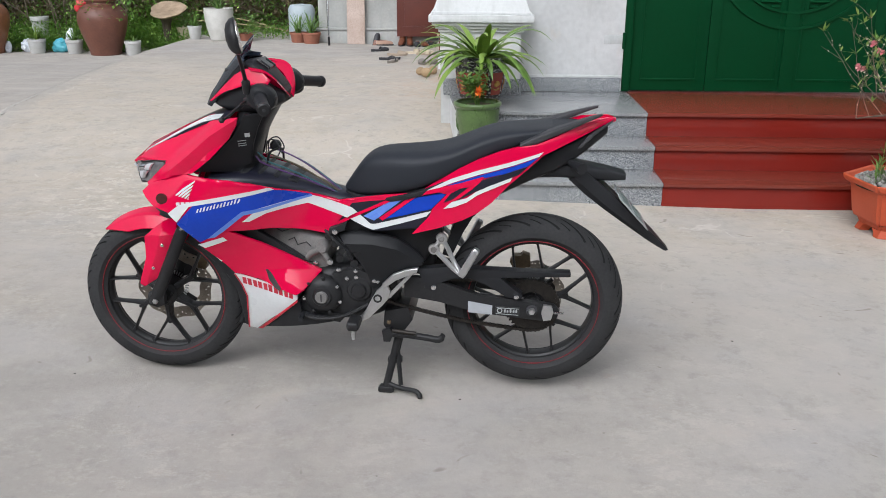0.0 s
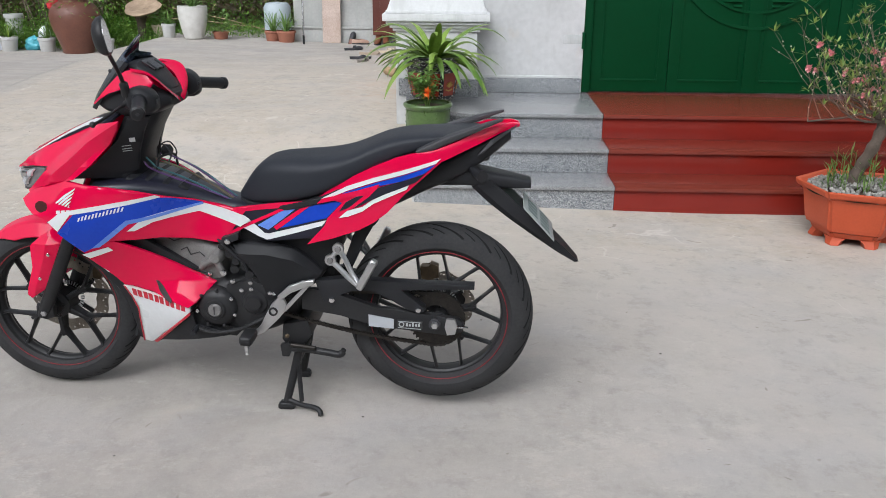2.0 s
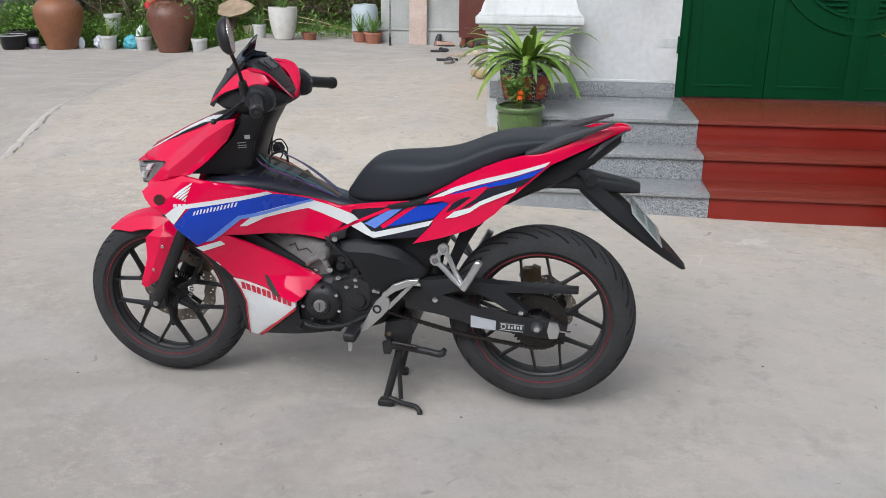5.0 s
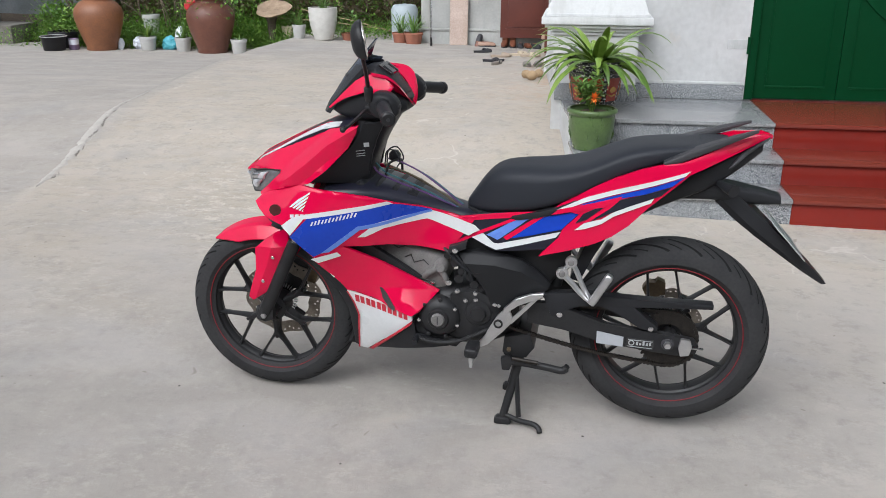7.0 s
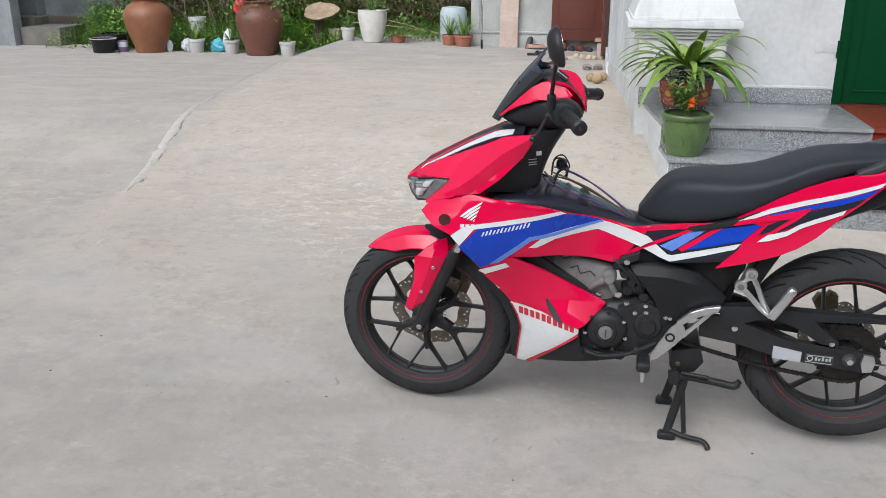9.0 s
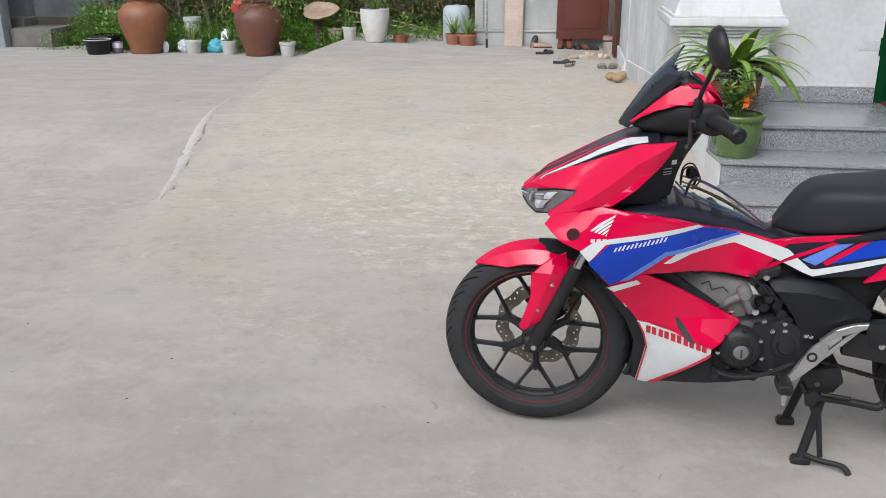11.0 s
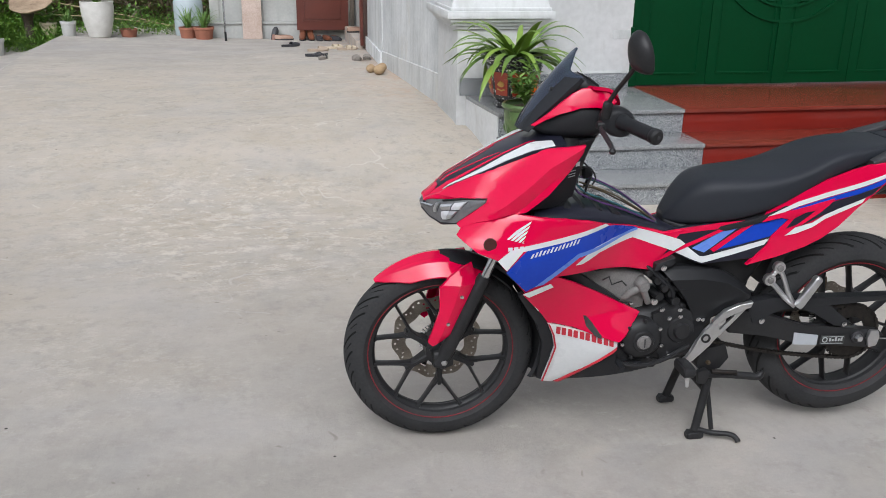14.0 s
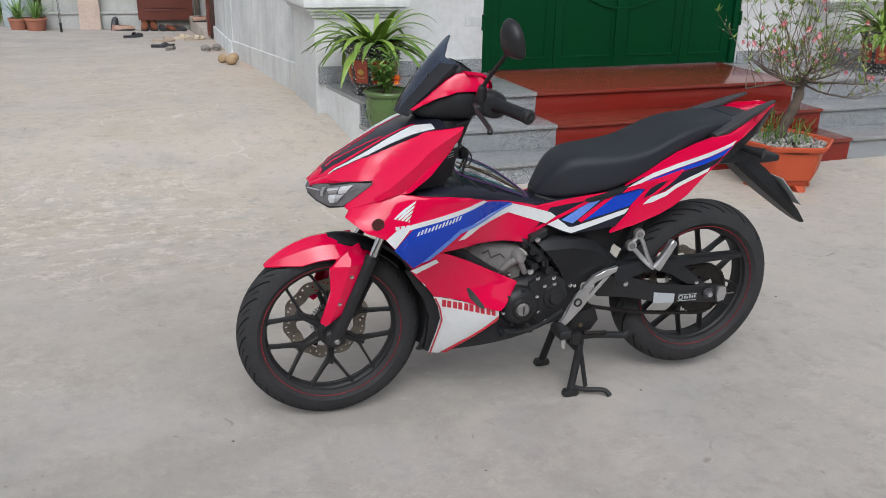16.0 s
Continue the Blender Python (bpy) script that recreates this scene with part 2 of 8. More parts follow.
def speckle(m, stops, scale, rough, coat):
    """Granite: voronoi grains of several greys, polished."""
    m.use_nodes = True
    n, l = m.node_tree.nodes, m.node_tree.links
    p = n["Principled BSDF"]
    co, vo, ra = n.new("ShaderNodeTexCoord"), n.new("ShaderNodeTexVoronoi"), n.new("ShaderNodeValToRGB")
    vo.inputs["Scale"].default_value = scale
    l.new(co.outputs["Object"], vo.inputs["Vector"])
    sep = n.new("ShaderNodeSeparateColor")
    l.new(vo.outputs["Color"], sep.inputs[0])
    l.new(sep.outputs[0], ra.inputs[0])
    el = ra.color_ramp.elements
    el[0].position, el[0].color = 0.0, (*stops[0], 1)
    el[1].position, el[1].color = 1.0, (*stops[-1], 1)
    for k, s in enumerate(stops[1:-1], 1):
        e = el.new(k / (len(stops) - 1))
        e.color = (*s, 1)
    ra.color_ramp.interpolation = "CONSTANT"
    l.new(ra.outputs[0], p.inputs["Base Color"])
    p.inputs["Roughness"].default_value = rough
    p.inputs["Coat Weight"].default_value = coat
    return m


speckle(GRANITE, [(0.07, 0.08, 0.09), (0.2, 0.21, 0.22), (0.42, 0.43, 0.43), (0.25, 0.26, 0.28), (0.62, 0.62, 0.61)], 250, 0.35, 0.05)
TREAD = speckle(bpy.data.materials.new("polished_granite_tread"),
                [(0.16, 0.165, 0.17), (0.26, 0.265, 0.27), (0.34, 0.345, 0.345), (0.24, 0.245, 0.25), (0.42, 0.42, 0.42)], 230, 0.2, 0.15)


def concrete(m):
    m.use_nodes = True
    n, l = m.node_tree.nodes, m.node_tree.links
    p = n["Principled BSDF"]
    co = n.new("ShaderNodeTexCoord")

    def noise_(scale, detail=6, rough=0.6, stretch=(1, 1, 1)):
        mp = n.new("ShaderNodeMapping")
        mp.inputs["Scale"].default_value = stretch
        l.new(co.outputs["Object"], mp.inputs["Vector"])
        x = n.new("ShaderNodeTexNoise")
        x.inputs["Scale"].default_value, x.inputs["Detail"].default_value = scale, detail
        x.inputs["Roughness"].default_value = rough
        l.new(mp.outputs[0], x.inputs["Vector"])
        return x.outputs["Fac"]

    def mapr(v, a, b, c=0.0, d=1.0):
        x = n.new("ShaderNodeMapRange")
        for k, val in zip(("From Min", "From Max", "To Min", "To Max"), (a, b, c, d)):
            x.inputs[k].default_value = val
        l.new(v, x.inputs["Value"])
        return x.outputs[0]

    def blend(fac, a, b):
        x = n.new("ShaderNodeMix")
        x.data_type = "RGBA"
        l.new(fac, x.inputs["Factor"])
        for key, v in (("A", a), ("B", b)):
            if isinstance(v, tuple):
                x.inputs[key].default_value = (*v, 1)
            else:
                l.new(v, x.inputs[key])
        return x.outputs["Result"]

    pos = n.new("ShaderNodeSeparateXYZ")
    l.new(co.outputs["Object"], pos.inputs[0])

    def math_(op, a, b):
        x = n.new("ShaderNodeMath")
        x.operation = op
        for k, v in enumerate((a, b)):
            if isinstance(v, (int, float)):
                x.inputs[k].default_value = v
            else:
                l.new(v, x.inputs[k])
        return x.outputs[0]

    # paler stretch between the joint and the house, fading near and far
    edge = math_("MULTIPLY", math_("SUBTRACT", noise_(0.7, 6, 0.65), 0.5), 2.6)
    pale = mapr(math_("ADD", pos.outputs[1], edge), 0.2, 2.2)
    right = mapr(math_("ADD", math_("ADD", pos.outputs[0], math_("MULTIPLY", pos.outputs[1], 0.16)), math_("MULTIPLY", edge, 0.06)), -2.03, -1.88)
    pale = math_("MULTIPLY", pale, math_("ADD", math_("MULTIPLY", right, 0.8), 0.2))
    pale = math_("MULTIPLY", pale, mapr(math_("ADD", pos.outputs[1], edge), 9.2, 6.2))
    c = blend(mapr(noise_(0.55, 5), 0.35, 0.68), (0.365, 0.34, 0.312), (0.41, 0.384, 0.35))
    c = blend(math_("MULTIPLY", pale, 0.85), c, (0.525, 0.470, 0.395))
    c = blend(math_("MULTIPLY", math_("MULTIPLY", mapr(right, 1.0, 0.0), mapr(pos.outputs[1], 2.5, 9.0)), 0.5), c, (0.385, 0.36, 0.33))
    c = blend(mapr(noise_(1.3, 9, 0.72, (1, 1.5, 1)), 0.48, 0.64, 0, 0.4), c, (0.495, 0.467, 0.43))
    c = blend(mapr(noise_(2.1, 9, 0.75, (1.2, 1, 1)), 0.52, 0.66, 0, 0.38), c, (0.29, 0.28, 0.268))
    c = blend(mapr(noise_(6, 9, 0.8), 0.53, 0.7, 0, 0.32), c, (0.29, 0.275, 0.26))
    # earthy mottling and a scuffed, flaking crust on the paler stretch
    c = blend(math_("MULTIPLY", mapr(noise_(2.6, 9, 0.72), 0.5, 0.62), math_("MULTIPLY", pale, 0.45)), c, (0.43, 0.375, 0.305))
    away = math_("ADD", math_("POWER", math_("MULTIPLY", math_("ADD", pos.outputs[0], 0.72), 0.95), 2.0), math_("POWER", math_("MULTIPLY", math_("SUBTRACT", pos.outputs[1], 2.3), 0.9), 2.0))
    scuffed = math_("ADD", mapr(math_("ADD", away, math_("MULTIPLY", edge, 0.35)), 1.0, 0.1), mapr(noise_(0.8, 3), 0.5, 0.62, 0, 0.35))
    flake = math_("MULTIPLY", mapr(noise_(7, 12, 0.84, (1.0, 1.3, 1)), 0.515, 0.57), scuffed)
    c = blend(math_("MULTIPLY", flake, 0.75), c, (0.70, 0.655, 0.58))
    chip = math_("MULTIPLY", mapr(noise_(6, 10, 0.86, (1.0, 1.5, 1)), 0.55, 0.60), scuffed)
    c = blend(math_("MULTIPLY", chip, 0.6), c, (0.40, 0.335, 0.27))
    c = blend(mapr(noise_(55, 4, 0.75), 0.54, 0.72, 0, 0.2), c, (0.27, 0.255, 0.24))
    c = blend(mapr(noise_(30, 6, 0.85), 0.6, 0.7, 0, 0.3), c, (0.58, 0.55, 0.51))
    # paler again towards the rear of the bike, in front of the steps
    aft = math_("MULTIPLY", mapr(math_("ADD", pos.outputs[0], edge), 0.2, 2.2), mapr(math_("ADD", pos.outputs[1], edge), 2.6, 1.2))
    c = blend(math_("MULTIPLY", aft, 0.32), c, (0.53, 0.497, 0.458))
    # blotches a few centimetres across, dark and pale
    c = blend(mapr(noise_(11, 9, 0.78), 0.52, 0.62, 0, 0.62), c, (0.335, 0.312, 0.287))
    c = blend(mapr(noise_(9, 9, 0.78, (1, 1.4, 1)), 0.57, 0.67, 0, 0.38), c, (0.565, 0.525, 0.475))
    c = blend(mapr(noise_(3.3, 8, 0.8), 0.6, 0.68, 0, 0.4), c, (0.47, 0.40, 0.345))
    # soft smears, rosy and cool by turns, and a few thin scrapes
    c = blend(mapr(noise_(1.6, 6, 0.62, (0.9, 1.7, 1)), 0.48, 0.68, 0, 0.42), c, (0.545, 0.50, 0.455))
    c = blend(mapr(noise_(1.3, 6, 0.62, (1, 1.6, 1)), 0.5, 0.7, 0, 0.42), c, (0.40, 0.388, 0.38))
    c = blend(mapr(noise_(5, 7, 0.75, (0.8, 1.9, 1)), 0.63, 0.72, 0, 0.4), c, (0.61, 0.58, 0.53))
    c = blend(mapr(noise_(4.5, 5, 0.7, (0.9, 2.2, 1)), 0.68, 0.72, 0, 0.45), c, (0.29, 0.27, 0.245))
    foot = math_("MULTIPLY", mapr(math_("ADD", pos.outputs[0], math_("MULTIPLY", edge, 0.12)), 0.0, 0.7), mapr(pos.outputs[1], 4.4, 5.2))
    c = blend(math_("MULTIPLY", foot, mapr(noise_(3.5, 7, 0.7, (1.6, 1, 1)), 0.42, 0.62, 0, 0.6)), c, (0.50, 0.355, 0.265))
    # cloudy trowel marks
    c = blend(mapr(noise_(3.1, 9, 0.75, (1.2, 0.8, 1)), 0.5, 0.66, 0, 0.38), c, (0.505, 0.472, 0.422))
    c = blend(mapr(noise_(3.8, 9, 0.75, (1.2, 0.7, 1)), 0.54, 0.7, 0, 0.32), c, (0.315, 0.293, 0.262))
    # long curved scratches
    warp = n.new("ShaderNodeTexNoise")
    warp.inputs["Scale"].default_value, warp.inputs["Detail"].default_value = 1.6, 3
    l.new(co.outputs["Object"], warp.inputs["Vector"])
    mv = n.new("ShaderNodeVectorMath")
    mv.operation = "MULTIPLY_ADD"
    mv.inputs[1].default_value = (1.1, 1.1, 0)
    l.new(warp.outputs["Color"], mv.inputs[0])
    l.new(co.outputs["Object"], mv.inputs[2])
    ve = n.new("ShaderNodeTexVoronoi")
    ve.feature = "DISTANCE_TO_EDGE"
    ve.inputs["Scale"].default_value = 2.3
    l.new(mv.outputs[0], ve.inputs["Vector"])
    line = math_("MULTIPLY", mapr(ve.outputs["Distance"], 0.02, 0.006), mapr(noise_(2.4, 5, 0.7), 0.53, 0.6))
    c = blend(math_("MULTIPLY", line, math_("MULTIPLY", pale, 0.4)), c, (0.70, 0.67, 0.62))
    # sparse dark specks
    vo = n.new("ShaderNodeTexVoronoi")
    vo.inputs["Scale"].default_value = 5.5
    l.new(co.outputs["Object"], vo.inputs["Vector"])
    c = blend(math_("MULTIPLY", mapr(vo.outputs["Distance"], 0.035, 0.02), mapr(noise_(1.7, 3), 0.51, 0.52)), c, (0.07, 0.06, 0.055))
    vc = n.new("ShaderNodeTexVoronoi")
    vc.inputs["Scale"].default_value = 9.0
    l.new(mv.outputs[0], vc.inputs["Vector"])
    c = blend(math_("MULTIPLY", mapr(vc.outputs["Distance"], 0.10, 0.05), mapr(noise_(2.6, 3), 0.53, 0.55, 0, 0.75)), c, (0.27, 0.245, 0.215))
    tone = n.new("ShaderNodeHueSaturation")
    tone.inputs["Saturation"].default_value, tone.inputs["Value"].default_value = 1.12, 0.925
    l.new(c, tone.inputs["Color"])
    l.new(tone.outputs[0], p.inputs["Base Color"])
    p.inputs["Roughness"].default_value = 0.88
    p.inputs["Specular IOR Level"].default_value = 0.3
    bu = n.new("ShaderNodeBump")
    bu.inputs["Distance"].default_value = 0.003
    l.new(noise_(18, 8, 0.75), bu.inputs["Height"])
    l.new(bu.outputs[0], p.inputs["Normal"])


concrete(CONCRETE)


# ---------------------------------------------------------------- mesh helpers
def link_mesh(name, bm, material, parent=None, label="", smooth=40):
    me = bpy.data.meshes.new(name)
    bmesh.ops.recalc_face_normals(bm, faces=bm.faces)
    bm.to_mesh(me)
    bm.free()
    if smooth:
        me.shade_smooth()
        me.set_sharp_from_angle(angle=radians(smooth))
    me.materials.append(material)
    ob = new(name, me)
    if parent:
        ob.parent = parent
    if label:
        ob["label"] = label
    return ob


def part(name, bm, material, parent, label="", smooth=40):
    return link_mesh(name, bm, material, parent, label, smooth)


def thing(name, label, category, at=None, group=""):
    e = new(name)
    e.empty_display_size = 0.1
    if at:
        e.matrix_world = at if isinstance(at, Matrix) else Matrix.Translation(at)
    return tagged(e, label, category, group)


def box(x0, x1, y0, y1, z0, z1, bevel=0.004, bm=None):
    bm = bm or bmesh.new()
    r = bmesh.ops.create_cube(bm, size=1)["verts"]
    for v in r:
        v.co = Vector(((x0 + x1) / 2 + v.co.x * (x1 - x0), (y0 + y1) / 2 + v.co.y * (y1 - y0), (z0 + z1) / 2 + v.co.z * (z1 - z0)))
    if bevel:
        es = {e for v in r for e in v.link_edges}
        bmesh.ops.bevel(bm, geom=list(es), offset=bevel, segments=2, affect="EDGES", profile=0.6)
    return bm


def rings(bm, loops, closed=True, cap=True):
    """Skin a list of vertex-coordinate rings."""
    vs = [[bm.verts.new(c) for c in ring] for ring in loops]
    k = len(vs[0])
    for a, b in zip(vs, vs[1:]):
        for i in range(k if closed else k - 1):
            j = (i + 1) % k
            bm.faces.new((a[i], a[j], b[j], b[i]))
    if cap and closed:
        bm.faces.new(vs[0])
        bm.faces.new(list(reversed(vs[-1])))
    return bm


def lathe(profile, seg=32, axis="z", centre=(0, 0, 0), bm=None, closed=False, wob=None):
    """Turn (radius, height) pairs round an axis."""
    bm = bm or bmesh.new()
    cols = []
    for i in range(seg):
        a = 2 * math.pi * i / seg
        col = []
        for r, h in profile:
            rr = r * (wob(a, h) if wob else 1)
            p = (rr * math.cos(a), rr * math.sin(a), h)
            p = {"z": p, "y": (p[0], p[2], p[1]), "x": (p[2], p[0], p[1])}[axis]
            col.append(bm.verts.new(Vector(p) + Vector(centre)))
        cols.append(col)
    m = len(profile)
    for i in range(seg):
        a, b = cols[i], cols[(i + 1) % seg]
        for k in range(m if closed else m - 1):
            j = (k + 1) % m
            bm.faces.new((a[k], b[k], b[j], a[j]))
    if not closed:
        for k in (0, m - 1):
            if profile[k][0] > 1e-4:
                bm.faces.new([c[k] for c in cols])
    bmesh.ops.remove_doubles(bm, verts=bm.verts, dist=1e-5)
    return bm


def tube(points, radius, seg=10, bm=None, flat=1.0):
    """A rod along points; radius may be one number or one per point."""
    bm = bm or bmesh.new()
    pts = [Vector(p) for p in points]
    rad = radius if isinstance(radius, (list, tuple)) else [radius] * len(pts)
    loops, up = [], None
    for i, p in enumerate(pts):
        d = (pts[min(i + 1, len(pts) - 1)] - pts[max(i - 1, 0)]).normalized()
        if up is None:
            up = d.orthogonal().normalized()
        up = (up - d * up.dot(d)).normalized()
        side = d.cross(up)
        loops.append([p + (up * math.cos(a) + side * math.sin(a) * flat) * rad[i]
                      for a in (2 * math.pi * k / seg for k in range(seg))])
    return rings(bm, loops)


def smooth_path(points, n=6):
    """Catmull-Rom through the points."""
    p = [Vector(q) for q in points]
    p = [p[0] * 2 - p[1]] + p + [p[-1] * 2 - p[-2]]
    out = []
    for i in range(1, len(p) - 2):
        for k in range(n):
            t = k / n
            a, b, c, d = p[i - 1:i + 3]
            out.append(0.5 * (2 * b + (c - a) * t + (2 * a - 5 * b + 4 * c - d) * t * t + (3 * b - a - 3 * c + d) * t ** 3))
    return out + [p[-2]]


def disc(centre, r, depth, axis="y", seg=20, bm=None, bevel=0.15):
    """A short cylinder with a turned edge, its middle at centre."""
    e = min(r, depth) * bevel
    h = depth / 2
    return lathe([(0, -h), (r - e, -h), (r, -h + e), (r, h - e), (r - e, h), (0, h)], seg, axis, centre, bm)


# ---------------------------------------------------------------- ground
def smooth01(a, b, v):
    t = min(max((v - a) / (b - a), 0), 1)
    return t * t * (3 - 2 * t)


def joint_x(y):
    """The line on which two pours of concrete meet."""
    return float(np.interp(y, [-60, 1.0, 2.6, 4.4, 6.2, 9.0, 10.9, 60], [-2.0, -1.95, -2.36, -2.78, -3.05, -3.32, -3.36, -3.5]))


def slab_z(x, y):
    yy = min(max(y, -8), 12)
    xx = min(max(x, -4), 2.8)
    near_house = smooth01(2.5, 4.0, yy) * (1 - smooth01(8.4, 11.0, yy)) * smooth01(-1.6, 0.5, xx)
    dip = 0.011 * math.exp(-(x * x + (y - 0.1) ** 2) / 0.4)
    return -0.024 * xx - 0.016 * yy + 0.175 * smooth01(2.5, 4.2, yy) + 0.085 * near_house - dip


def ground_z(x, y):
    j = joint_x(y)
    if x >= j - 0.005:
        return slab_z(x, y)
    drop = 0.012 * smooth01(1.5, 3, y) + 0.235 * smooth01(4.0, 10.4, y)
    return slab_z(j, y) - drop


def build_ground():
    us = sorted({-60, -40, -25, -16, -12, *(-10 + 0.5 * i for i in range(20)), -0.06, -0.012, 0.0, 0.05, *(0.25 * i for i in range(1, 40)), 12, 16, 25, 40, 60})
    ys = sorted({-60, -40, -25, -16, -12, *(-8 + 0.25 * i for i in range(77)), 11.5, 12.5, 14, 18, 25, 40, 60})
    bm = bmesh.new()
    grid = []
    for y in ys:
        row = []
        for u in us:
            x = joint_x(y) + u
            z = ground_z(x, y) + 0.006 * noise.noise((x * 0.7, y * 0.7, 3)) + 0.0015 * noise.noise((x * 4, y * 4, 7))
            if -0.07 < u < 0.06 and 1.2 < y < 10.5:
                z += 0.005 * noise.noise((y * 6, u * 30, 1))
                x += 0.02 * noise.noise((y * 2.5, 5, 1))
            row.append(bm.verts.new((x, y, z)))
        grid.append(row)
    for a, b in zip(grid, grid[1:]):
        for i in range(len(us) - 1):
            bm.faces.new((a[i], a[i + 1], b[i + 1], b[i]))
    g = link_mesh("ground", bm, CONCRETE, smooth=25)
    tagged(g, "pale worn concrete yard with stains and a rough joint", "ground", kind="structure")
    return g


MORTAR = mat("smeared_joint_mortar", (0.50, 0.472, 0.43), (0.40, 0.375, 0.338), rough=0.9, scale=14, fine=60, bump=0.004)
CRACK = mat("crack_grey", (0.30, 0.28, 0.25), (0.36, 0.34, 0.31), rough=0.95, scale=20)


def build_joint():
    """A hand-smeared ribbon of mortar along the joint, ragged at both edges, with broken bits of crack beside it."""
    bm = bmesh.new()
    rows = []
    n = 420
    for k in range(n + 1):
        y = 2.28 + (7.6 - 2.28) * k / n
        x = joint_x(y)
        grow = smooth01(2.28, 2.6, y) * (1 - 0.9 * smooth01(3.3, 5.4, y))
        a = (0.022 + 0.012 * noise.noise((y * 2.7, 1, 4)) + 0.022 * noise.noise((y * 11, 2, 4)) + 0.012 * noise.noise((y * 31, 2, 9))) * grow + 0.004
        b = (0.021 + 0.010 * noise.noise((y * 3.1, 6, 4)) + 0.022 * noise.noise((y * 13, 8, 4)) + 0.012 * noise.noise((y * 29, 5, 9))) * grow + 0.003
        z = max(ground_z(x - a, y), ground_z(x + b, y)) + 0.003
        rows.append([(x - a - 0.05, y, z - 0.03), (x - a, y, z - 0.002), (x, y, z + 0.002), (x + b, y, z - 0.002), (x + b + 0.04, y, z - 0.02)])
    rings(bm, rows, closed=False)
    j = link_mesh("trim", bm, MORTAR, smooth=50)
    tagged(j, "ragged grey mortar smeared along the concrete joint", "joint", kind="structure")
    r = random.Random(17)
    bm = bmesh.new()
    for k in range(44):
        y = 2.5 + 2.6 * r.random() ** 1.3
        side = r.choice((-0.3, 1, 1))
        x = joint_x(y) + side * r.uniform(0.02, 0.045)
        L, w = r.uniform(0.010, 0.04), r.uniform(0.0012, 0.003)
        d = Vector((joint_x(y + 0.1) - joint_x(y) + r.uniform(-.02, .02), 0.1, 0)).normalized()
        s_ = Vector((d.y, -d.x, 0))
        c = Vector((x, y, max(ground_z(x - 0.02, y), ground_z(x + 0.02, y)) + 0.0042))
        top = [c - d * L, c - d * L * .4 + s_ * w * r.uniform(.5, 1.4), c + d * L * .3 + s_ * w, c + d * L, c + d * L * .4 - s_ * w, c - d * L * .3 - s_ * w * r.uniform(.5, 1.4)]
        rings(bm, [top, [v - Vector((0, 0, 0.02)) for v in top]])
    q = link_mesh("joint_cracks", bm, CRACK, smooth=0)
    tagged(q, "short dark cracks and crumbs along the joint", "crack", kind="stuff")


build_ground()
build_joint()


# ---------------------------------------------------------------- the house
STEP_Y = (2.55, 2.885, 3.22)
STEP_Z = (0.060, 0.213, 0.373)
RED0, RED1 = 2.238, 4.50
ST0, ST1 = 0.96, 5.87
WALL_Y = 4.13
DOOR0, DOOR1 = 2.20, 4.60


def structure(ob, label, category):
    return tagged(ob, label, category, kind="structure")


def stair_end(bm):
    """The left end of the stair follows the side wall, which is not square to the front."""
    for v in bm.verts:
        if v.co.x < ST0 + 0.1:
            v.co.x -= 0.105 * (v.co.y - 3.2)
    return bm


def build_steps():
    """Three steps: granite at both ends, red granite in the middle; each slab overhangs its riser."""
    st = thing("entrance_steps", "three entrance steps of speckled grey granite with a polished red middle", "steps")
    spans = ((ST0, RED0, GRANITE, TREAD, "granite"), (RED0, RED1, REDGRAN, REDTREAD, "red_granite"), (RED1, ST1, GRANITE, TREAD, "granite"))
    for i, (y, z) in enumerate(zip(STEP_Y, STEP_Z)):
        bottom = -0.3 if i == 0 else STEP_Z[i - 1] - 0.006
        back = STEP_Y[i + 1] + 0.03 if i < 2 else WALL_Y + 0.25
        for x0, x1, ris, trd, nm in spans:
            gap = 0.0012
            part("riser", stair_end(box(x0 + gap, x1 - gap, y + 0.022, back, bottom, z - 0.026, 0.0015)), ris, st)
            part("tread", stair_end(box(x0 + gap - (0.012 if x0 == ST0 else 0), x1 - gap, y, back, z - 0.026, z, 0.006)), trd, st)
    # rendered cheek of the stair below its slabs
    for y0, y1, z in ((2.58, 2.905, STEP_Z[0]), (2.907, 3.24, STEP_Z[1]), (3.242, 4.12, STEP_Z[2])):
        part("cheek", stair_end(box(ST0 - 0.011, ST0 - 0.001, y0, y1, -0.3, z - 0.027, 0.002)), PLASTER, st)
    return st


build_steps()


def wall(name, x0, x1, y0, y1, z0, z1, material, label):
    return structure(link_mesh(name, box(x0, x1, y0, y1, z0, z1, 0.006), material, smooth=30), label, "wall")


wall("wall_front_left", 1.396, DOOR0 - 0.012, WALL_Y, WALL_Y + 0.24, STEP_Z[2] + 0.001, 3.4, PLASTER, "pale grey unpainted plaster wall beside the green door")
wall("wall_front_right", DOOR1 + 0.012, 5.4, WALL_Y, WALL_Y + 0.24, STEP_Z[2] + 0.001, 3.4, PLASTER, "pale grey plaster wall with patchy stains")
wall("wall_front_top", DOOR0 - 0.01, DOOR1 + 0.01, WALL_Y + 0.005, WALL_Y + 0.235, 3.0, 3.4, PLASTER, "plaster wall above the green door")
for a, b in ((1.41, DOOR0 - 0.02), (DOOR1 + 0.02, 5.35)):
    structure(link_mesh("plinth", box(a, b, WALL_Y - 0.018, WALL_Y - 0.001, STEP_Z[2] + 0.001, STEP_Z[2] + 0.108, 0.002), GRANITE), "speckled granite skirting along the plaster wall", "skirting")


